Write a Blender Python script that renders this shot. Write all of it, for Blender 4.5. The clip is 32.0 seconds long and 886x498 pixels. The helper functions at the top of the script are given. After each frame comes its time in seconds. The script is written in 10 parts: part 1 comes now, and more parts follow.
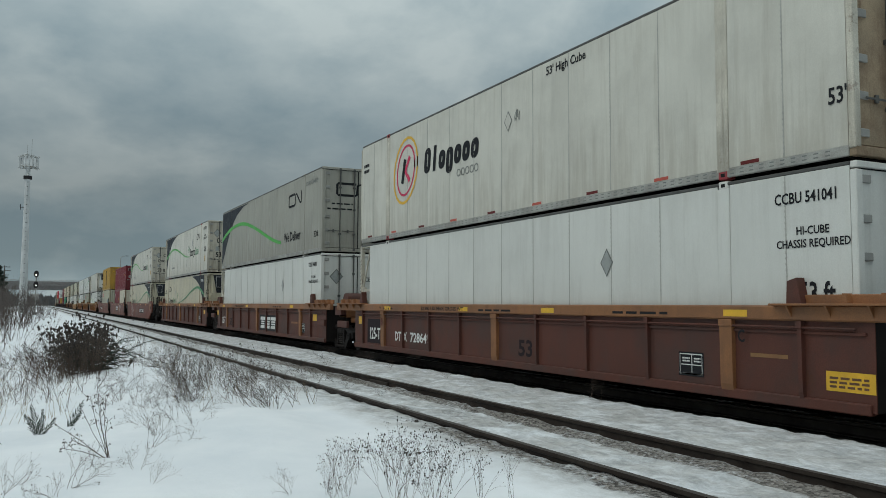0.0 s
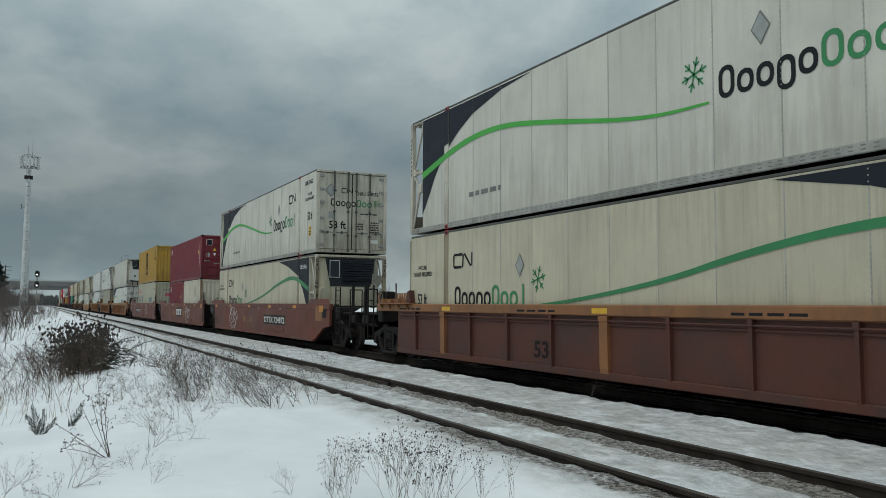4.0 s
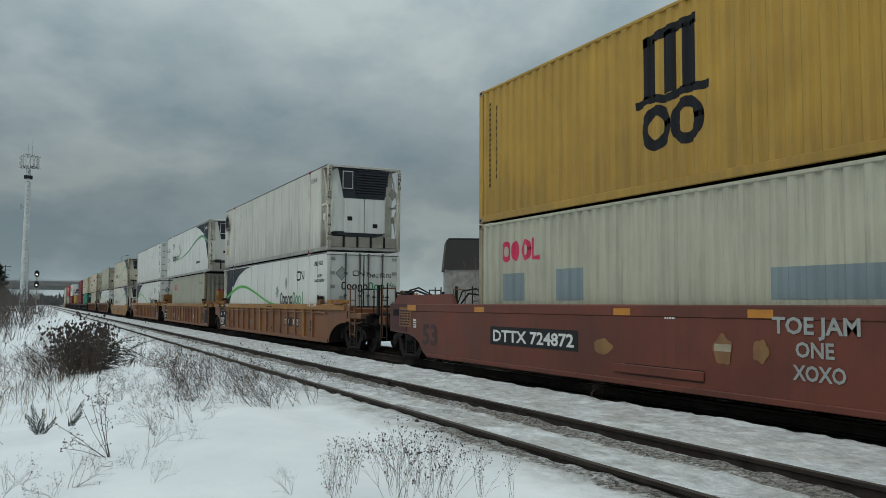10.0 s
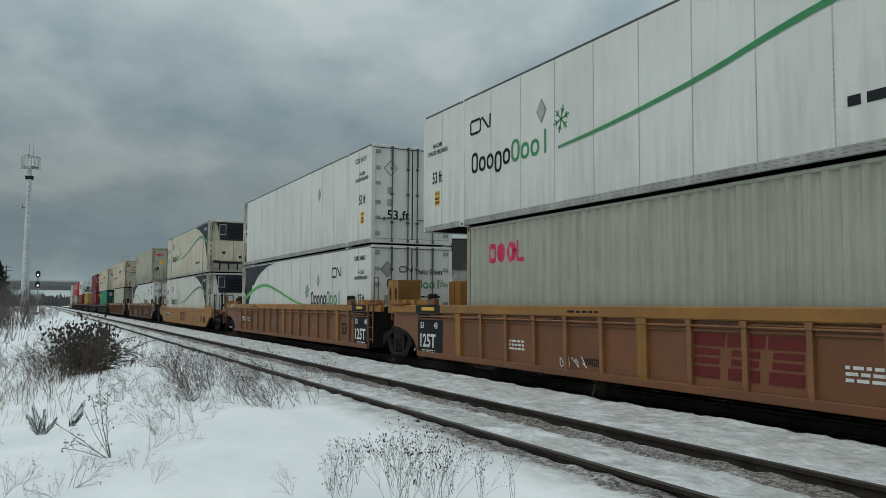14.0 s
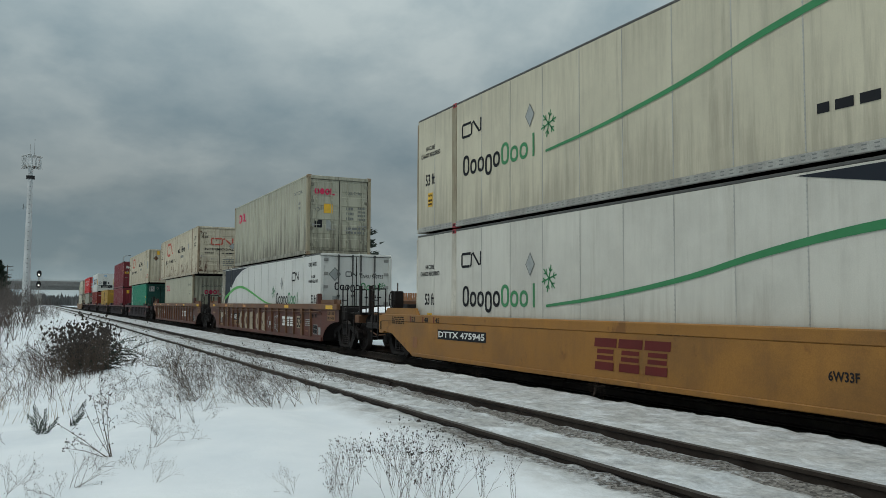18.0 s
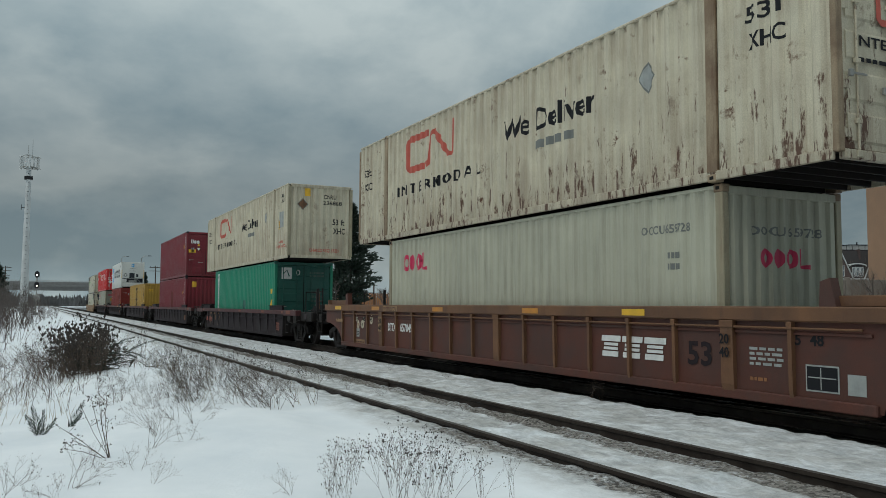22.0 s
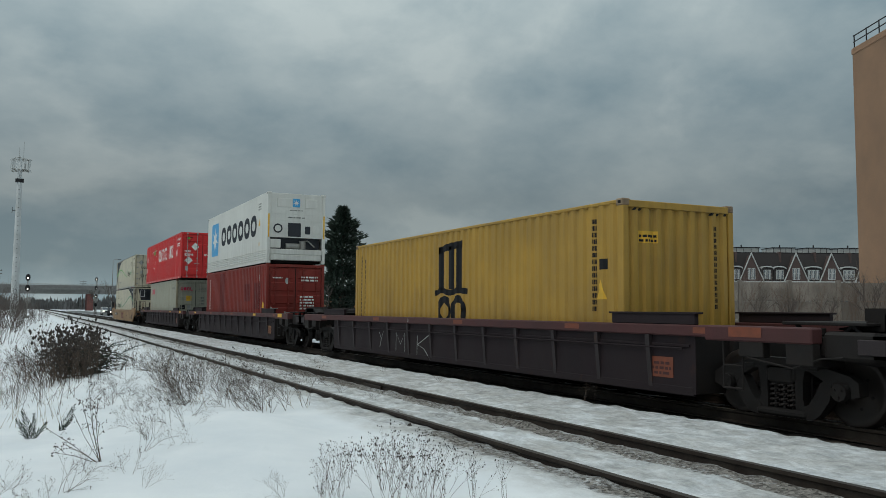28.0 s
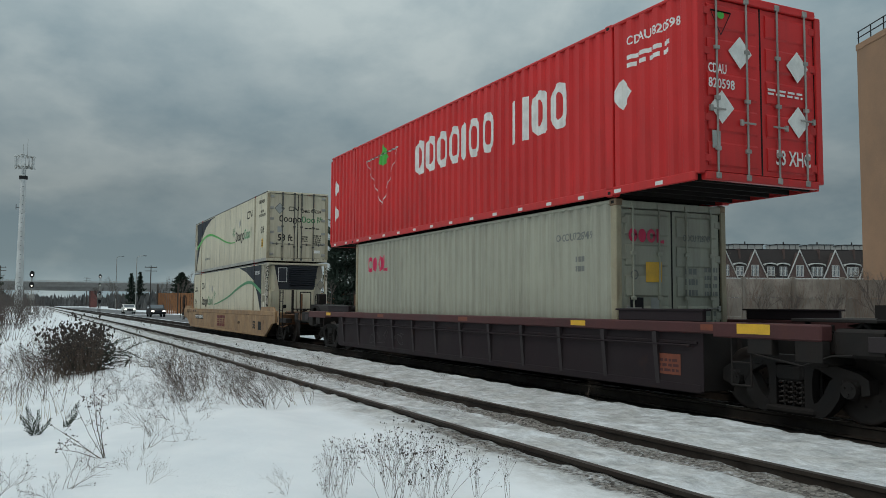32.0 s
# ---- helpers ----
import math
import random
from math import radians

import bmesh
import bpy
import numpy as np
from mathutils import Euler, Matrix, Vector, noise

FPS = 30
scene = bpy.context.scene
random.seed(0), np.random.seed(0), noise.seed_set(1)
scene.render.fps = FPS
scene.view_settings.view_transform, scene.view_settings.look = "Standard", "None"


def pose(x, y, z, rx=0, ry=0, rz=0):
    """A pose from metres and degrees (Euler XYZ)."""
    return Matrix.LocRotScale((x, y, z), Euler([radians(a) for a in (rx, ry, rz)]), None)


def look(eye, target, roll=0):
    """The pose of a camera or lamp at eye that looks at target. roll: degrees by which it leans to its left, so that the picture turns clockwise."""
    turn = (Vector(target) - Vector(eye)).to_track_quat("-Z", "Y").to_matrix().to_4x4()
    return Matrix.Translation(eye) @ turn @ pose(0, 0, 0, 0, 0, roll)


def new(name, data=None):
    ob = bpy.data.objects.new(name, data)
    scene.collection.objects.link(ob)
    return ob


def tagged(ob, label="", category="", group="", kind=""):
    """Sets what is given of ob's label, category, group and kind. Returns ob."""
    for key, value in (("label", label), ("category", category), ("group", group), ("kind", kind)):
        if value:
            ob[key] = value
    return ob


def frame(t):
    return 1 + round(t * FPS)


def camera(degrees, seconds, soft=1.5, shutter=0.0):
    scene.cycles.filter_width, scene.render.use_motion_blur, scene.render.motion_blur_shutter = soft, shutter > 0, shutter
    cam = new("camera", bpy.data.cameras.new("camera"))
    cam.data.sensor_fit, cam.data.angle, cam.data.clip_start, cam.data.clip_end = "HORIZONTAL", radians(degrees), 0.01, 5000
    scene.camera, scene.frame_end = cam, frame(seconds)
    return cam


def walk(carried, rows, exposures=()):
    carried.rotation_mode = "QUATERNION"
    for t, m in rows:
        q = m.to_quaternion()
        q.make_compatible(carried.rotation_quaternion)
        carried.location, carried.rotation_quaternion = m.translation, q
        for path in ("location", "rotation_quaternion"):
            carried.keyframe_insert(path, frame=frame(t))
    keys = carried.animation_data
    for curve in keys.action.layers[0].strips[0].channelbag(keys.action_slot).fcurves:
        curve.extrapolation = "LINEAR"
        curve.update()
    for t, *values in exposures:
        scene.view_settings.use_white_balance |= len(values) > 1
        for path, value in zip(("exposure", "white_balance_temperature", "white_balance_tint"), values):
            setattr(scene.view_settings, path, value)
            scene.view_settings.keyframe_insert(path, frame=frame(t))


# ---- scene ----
# Rail line seen from beside the tracks: +y runs along the rails, z = 0 is the top of the rails.
TRAIN_X, NEAR_X, EYE_Z = 9.836, 5.31, 1.41
LENS, FOCAL = 56.31, 1465.0
SECONDS = 32.0

# small turns of the hand-held camera: seconds, sideways and upward swing in 1/1465 rad
SWAY = [(0, -0.9, 0.3), (1, -0.6, 1.0), (2, -0.3, 0), (3, -0.3, 0), (5.5, 1.5, 0), (7, 0.9, 0.3), (8, 0.3, 0.6), (9, 0, 0),
        (10, 0, -0.3), (11, 0.6, -0.3), (12, 1.2, 0.6), (13, 1.2, 0.6), (14, 1.5, 0.3), (16.5, 1.8, 0), (18, 3.0, -0.3),
        (19, 2.7, -0.6), (20, 2.7, -0.6), (21, 2.4, 0.9), (22, 0.3, 0.9), (23, -0.3, 0.6), (24, -1.9, 0), (24.5, -4.3, 0.5),
        (25, -7.7, 0.3), (25.5, -11.3, 0.6), (26.5, -12.6, 4.0), (27.5, -12.3, 6.5), (28, -12.6, 6.5), (28.5, -12.6, 3.4),
        (29, -12.4, 1.9), (30, -11.6, 1.9), (31, -10.1, 1.9), (32, -7.0, 0.9)]


def view(dx, dy):
    yaw, pitch = radians(26.208) - dx / FOCAL, radians(3.866) + dy / FOCAL
    eye = Vector((0, 0, EYE_Z))
    way = Vector((math.sin(yaw) * math.cos(pitch), math.cos(yaw) * math.cos(pitch), math.sin(pitch)))
    return look(eye, eye + way * 10, 0.30)


cam = camera(LENS, SECONDS, soft=0.5)
walk(cam, [(t, view(dx, dy)) for t, dx, dy in SWAY])


def rolled(t):
    """Metres that the train has gone since the start."""
    u = (t - 16) / 16
    return 11.0126 * t + 0.4105 * (u * u - 1) + 0.1697 * (u ** 3 - u) + 0.0


# ---- sky and light ----
BILLOW = (6.3, 1.2, 0)


def build_world():
    w = bpy.data.worlds.new("overcast_sky")
    scene.world = w
    w.use_nodes = True
    nt = w.node_tree
    nt.nodes.clear()
    N = nt.nodes.new
    L = nt.links.new
    out, bg = N("ShaderNodeOutputWorld"), N("ShaderNodeBackground")
    L(bg.outputs[0], out.inputs[0])
    sky = N("ShaderNodeTexSky")
    sky.sky_type, sky.sun_disc = "NISHITA", False
    sky.sun_elevation, sky.sun_rotation = radians(56), radians(252)
    tc, sep = N("ShaderNodeTexCoord"), N("ShaderNodeSeparateXYZ")
    L(tc.outputs["Generated"], sep.inputs[0])

    def m(op, a, b=None, clamp=False):
        n = N("ShaderNodeMath")
        n.operation, n.use_clamp = op, clamp
        for i, v in enumerate((a, b)):
            if v is None:
                continue
            if isinstance(v, (int, float)):
                n.inputs[i].default_value = v
            else:
                L(v, n.inputs[i])
        return n.outputs[0]
    up = m("MAXIMUM", sep.outputs[2], 0.0)
    flat = m("ADD", up, 0.55)
    cx, cy = m("DIVIDE", sep.outputs[0], flat), m("DIVIDE", sep.outputs[1], flat)
    comb = N("ShaderNodeCombineXYZ")
    L(cx, comb.inputs[0]), L(cy, comb.inputs[1]), L(m("MULTIPLY", up, 1.2), comb.inputs[2])
    clouds = []
    for scale, detail, rough, off in ((4.2, 7, 0.56, 3.1), (1.5, 4, 0.5, 8.3)):
        mp = N("ShaderNodeMapping")
        mp.inputs["Location"].default_value = (off, off * 0.7, 0)
        L(comb.outputs[0], mp.inputs[0])
        n = N("ShaderNodeTexNoise")
        n.inputs["Scale"].default_value, n.inputs["Detail"].default_value, n.inputs["Roughness"].default_value = scale, detail, rough
        L(mp.outputs[0], n.inputs[0])
        clouds.append(n.outputs[0])
    # a ragged-edged layer of billows over the soft ones
    mp = N("ShaderNodeMapping")
    mp.inputs["Location"].default_value = BILLOW
    L(comb.outputs[0], mp.inputs[0])
    bil = N("ShaderNodeTexNoise")
    bil.inputs["Scale"].default_value, bil.inputs["Detail"].default_value, bil.inputs["Roughness"].default_value, bil.inputs["Distortion"].default_value = 2.3, 8, 0.5, 0.35
    L(mp.outputs[0], bil.inputs[0])
    edge = N("ShaderNodeValToRGB")
    ee = edge.color_ramp.elements
    ee[0].position, ee[0].color = 0.44, (0, 0, 0, 1)
    ee[1].position, ee[1].color = 0.66, (0.55, 0.55, 0.55, 1)
    k = ee.new(0.52)
    k.color = (0.15, 0.15, 0.15, 1)
    k = ee.new(0.59)
    k.color = (1, 1, 1, 1)
    L(bil.outputs[0], edge.inputs[0])
    mixn = m("ADD", m("ADD", m("MULTIPLY", clouds[0], 0.55), m("MULTIPLY", clouds[1], 0.4)), m("MULTIPLY", edge.outputs[0], 0.13))
    ramp = N("ShaderNodeValToRGB")
    els = ramp.color_ramp.elements
    els[0].position, els[0].color = 0.42, (0.56, 0.76, 0.84, 1)
    els[1].position, els[1].color = 0.68, (1.10, 1.27, 1.27, 1)
    L(mixn, ramp.inputs[0])
    # an overcast sky is about three times as bright overhead as at the horizon
    lift = N("ShaderNodeValToRGB")
    e = lift.color_ramp.elements
    e[0].position, e[0].color = 0.0, (0.40, 0.40, 0.40, 1)
    e[1].position, e[1].color = 1.0, (1.20, 1.10, 1.06, 1)
    k = e.new(0.05)
    k.color = (0.25, 0.25, 0.25, 1)
    k = e.new(0.13)
    k.color = (0.215, 0.215, 0.215, 1)
    k = e.new(0.24)
    k.color = (0.32, 0.32, 0.32, 1)
    k = e.new(0.40)
    k.color = (0.46, 0.46, 0.46, 1)
    L(up, lift.inputs[0])
    side = m("MINIMUM", m("ADD", m("MULTIPLY", sep.outputs[0], -0.06), m("ADD", m("MULTIPLY", sep.outputs[1], 0.16), 1.03)), 1.16)
    mul = N("ShaderNodeMix")
    mul.data_type, mul.blend_type = "RGBA", "MULTIPLY"
    mul.inputs["Factor"].default_value = 1
    L(ramp.outputs[0], mul.inputs["A"]), L(lift.outputs[0], mul.inputs["B"])
    scaled = N("ShaderNodeMix")
    scaled.data_type, scaled.blend_type = "RGBA", "MULTIPLY"
    scaled.inputs["Factor"].default_value = 1
    L(sky.outputs[0], scaled.inputs["A"])
    scaled.inputs["B"].default_value = (0.05, 0.05, 0.05, 1)
    both = N("ShaderNodeMix")
    both.data_type = "RGBA"
    both.inputs["Factor"].default_value = 0.9
    L(scaled.outputs["Result"], both.inputs["A"]), L(mul.outputs["Result"], both.inputs["B"])
    L(both.outputs["Result"], bg.inputs[0])
    L(side, bg.inputs[1])
    sun = new("sun", bpy.data.lights.new("sun", "SUN"))
    sun.data.energy, sun.data.angle, sun.data.color = 0.72, radians(34), (1.0, 0.91, 0.79)
    sun.matrix_world = look((-38, -12, 60), (0, 0, 0))
    scene.view_settings.exposure = 0.0


build_world()


# ---- materials ----
def material(name, base, rough=0.6, metal=0.0, dark=0.75, light=1.12, scale=3.0, fine=60.0, bump=0.1, dirt=0.0, dirt_colour=(0.10, 0.085, 0.07),
             rust=0.0, streak=0.0, stretch=(1, 1, 0.12), vary=0.0, spec=0.5, drip=0.0, run=0.0, drip_colour=(0.13, 0.115, 0.09)):
    """Paint, metal, wood or stone with variation at two scales, runs of dirt and patches of rust, in metres."""
    mat = bpy.data.materials.new(name)
    mat.use_nodes = True
    nt = mat.node_tree
    N, L = nt.nodes.new, nt.links.new
    b = nt.nodes["Principled BSDF"]
    tc = N("ShaderNodeTexCoord")
    # each sheet or part takes its own stretch of the pattern
    info = N("ShaderNodeObjectInfo")
    shift = N("ShaderNodeVectorMath")
    shift.operation = "MULTIPLY_ADD"
    L(info.outputs["Random"], shift.inputs[0])
    shift.inputs[1].default_value = (31.0, 47.0, 0.0)
    L(tc.outputs["Object"], shift.inputs[2])
    where = shift.outputs[0]

    def tex(sc, detail=4, rough_=0.55, squash=None):
        n = N("ShaderNodeTexNoise")
        n.inputs["Scale"].default_value, n.inputs["Detail"].default_value, n.inputs["Roughness"].default_value = sc, detail, rough_
        if squash:
            mp = N("ShaderNodeMapping")
            mp.inputs["Scale"].default_value = squash
            L(where, mp.inputs[0])
            L(mp.outputs[0], n.inputs[0])
        else:
            L(where, n.inputs[0])
        return n.outputs[0]

    def ramp(v, a, b_, c0, c1):
        n = N("ShaderNodeValToRGB")
        e = n.color_ramp.elements
        e[0].position, e[0].color, e[1].position, e[1].color = a, c0, b_, c1
        L(v, n.inputs[0])
        return n.outputs[0]

    def mix(f, a, c, mode="MIX"):
        n = N("ShaderNodeMix")
        n.data_type, n.blend_type = "RGBA", mode
        for sock, v in (("Factor", f), ("A", a), ("B", c)):
            if isinstance(v, (int, float)):
                n.inputs[sock].default_value = v
            elif isinstance(v, tuple):
                n.inputs[sock].default_value = (*v[:3], 1)
            else:
                L(v, n.inputs[sock])
        return n.outputs["Result"]
    grey = lambda g: (g, g, g, 1)
    big = tex(scale, 5)
    col = mix(1.0, base, ramp(big, 0.3, 0.72, grey(dark), grey(light)), "MULTIPLY")
    small = tex(fine, 2)
    col = mix(1.0, col, ramp(small, 0.35, 0.68, grey(0.87 if bump >= 0.06 else 0.96), grey(1.07 if bump >= 0.06 else 1.03)), "MULTIPLY")
    if vary:
        col = mix(1.0, col, ramp(info.outputs["Random"], 0, 1, grey(1 - vary), grey(1 + vary)), "MULTIPLY")
    if streak:
        runs = tex(5.0, 4, 0.6, stretch)
        col = mix(mix(1.0, (streak,) * 3, ramp(runs, 0.52, 0.72, grey(0), grey(1)), "MULTIPLY"), col, dirt_colour)
    if dirt:
        d = tex(scale * 0.55, 6, 0.65)
        col = mix(mix(1.0, (dirt,) * 3, ramp(d, 0.44, 0.60, grey(0), grey(1)), "MULTIPLY"), col, dirt_colour)
    if drip or run:
        # splashed dirt that climbs from the bottom rail in ragged streaks, and runs that hang from the top rail
        sp = N("ShaderNodeSeparateXYZ")
        L(tc.outputs["Object"], sp.inputs[0])
        for power, z0, z1, gain, sc, thin in ((drip, 1.6, 0.12, 0.21, 6.0, 0.07), (run, 1.7, 2.86, 0.17, 8.0, 0.05)):
            if not power:
                continue
            near = N("ShaderNodeMapRange")
            near.inputs["From Min"].default_value, near.inputs["From Max"].default_value = z0, z1
            L(sp.outputs[2], near.inputs["Value"])
            add = N("ShaderNodeMath")
            add.operation = "MULTIPLY_ADD"
            L(near.outputs[0], add.inputs[0])
            add.inputs[1].default_value = gain
            L(tex(sc, 6, 0.68, (1, 1, thin)), add.inputs[2])
            col = mix(ramp(add.outputs[0], 0.56, 0.76, grey(0), grey(power)), col, drip_colour)
    if rust:
        r = tex(scale * 2.4, 6, 0.7)
        r2 = tex(2.2, 3, 0.6, (1, 1, 0.2))
        n = N("ShaderNodeMath")
        n.operation = "MULTIPLY"
        L(ramp(r, 0.56, 0.64, grey(0), grey(1)), n.inputs[0]), L(ramp(r2, 0.5, 0.62, grey(0), grey(rust)), n.inputs[1])
        col = mix(n.outputs[0], col, (0.10, 0.038, 0.017))
        if rust >= 1.0:
            # runs of rust that creep up from the bottom rail
            sp = N("ShaderNodeSeparateXYZ")
            L(tc.outputs["Object"], sp.inputs[0])
            low = N("ShaderNodeMapRange")
            low.inputs["From Min"].default_value, low.inputs["From Max"].default_value = 1.7, 0.1
            L(sp.outputs[2], low.inputs["Value"])
            spots = tex(7.0, 5, 0.7, (1, 1, 0.22))
            add = N("ShaderNodeMath")
            add.operation = "MULTIPLY_ADD"
            L(low.outputs[0], add.inputs[0])
            add.inputs[1].default_value = 0.13
            L(spots, add.inputs[2])
            col = mix(ramp(add.outputs[0], 0.65, 0.71, grey(0), grey(0.95)), col, (0.085, 0.034, 0.018))
    L(col, b.inputs["Base Color"])
    rr = N("ShaderNodeMapRange")
    rr.inputs["From Min"].default_value, rr.inputs["From Max"].default_value = 0.3, 0.7
    rr.inputs["To Min"].default_value, rr.inputs["To Max"].default_value = max(0.02, rough - 0.09), min(1, rough + 0.09)
    L(big, rr.inputs["Value"]), L(rr.outputs[0], b.inputs["Roughness"])
    b.inputs["Metallic"].default_value = metal
    b.inputs["Specular IOR Level"].default_value = spec
    if bump:
        bn = N("ShaderNodeBump")
        bn.inputs["Strength"].default_value, bn.inputs["Distance"].default_value = bump, 0.02
        L(small, bn.inputs["Height"]), L(bn.outputs[0], b.inputs["Normal"])
    return mat


def film(name, colour, spread=1.0):
    """A film of dirt, dense in its middle and thinning to nothing one metre from the part's origin, with a ragged edge."""
    mat = bpy.data.materials.new(name)
    mat.use_nodes = True
    nt = mat.node_tree
    N, L = nt.nodes.new, nt.links.new
    b, out = nt.nodes["Principled BSDF"], nt.nodes["Material Output"]
    b.inputs["Base Color"].default_value, b.inputs["Roughness"].default_value, b.inputs["Specular IOR Level"].default_value = (*colour, 1), 0.95, 0.1
    tc, grad, nz, add, ramp = N("ShaderNodeTexCoord"), N("ShaderNodeTexGradient"), N("ShaderNodeTexNoise"), N("ShaderNodeMath"), N("ShaderNodeMapRange")
    grad.gradient_type = "SPHERICAL"
    nz.inputs["Scale"].default_value, nz.inputs["Detail"].default_value = 3.0, 5
    L(tc.outputs["Object"], grad.inputs[0]), L(tc.outputs["Object"], nz.inputs[0])
    add.operation = "MULTIPLY_ADD"
    L(nz.outputs[0], add.inputs[0])
    add.inputs[1].default_value = 0.5
    L(grad.outputs[1], add.inputs[2])
    ramp.interpolation_type = "SMOOTHERSTEP"
    ramp.inputs["From Min"].default_value, ramp.inputs["From Max"].default_value = 0.42, 0.42 + 0.62 * spread
    L(add.outputs[0], ramp.inputs["Value"])
    clear, mix = N("ShaderNodeBsdfTransparent"), N("ShaderNodeMixShader")
    L(ramp.outputs[0], mix.inputs[0]), L(clear.outputs[0], mix.inputs[1]), L(b.outputs[0], mix.inputs[2])
    L(mix.outputs[0], out.inputs["Surface"])
    return mat


def glow(name, colour, power):
    mat = bpy.data.materials.new(name)
    mat.use_nodes = True
    b = mat.node_tree.nodes["Principled BSDF"]
    b.inputs["Base Color"].default_value = (*colour, 1)
    b.inputs["Emission Color"].default_value = (*colour, 1)
    b.inputs["Emission Strength"].default_value = power
    return mat


def glass(name, tint=(0.10, 0.12, 0.14), rough=0.08):
    mat = bpy.data.materials.new(name)
    mat.use_nodes = True
    b = mat.node_tree.nodes["Principled BSDF"]
    b.inputs["Base Color"].default_value = (*tint, 1)
    b.inputs["Roughness"].default_value = rough
    return mat


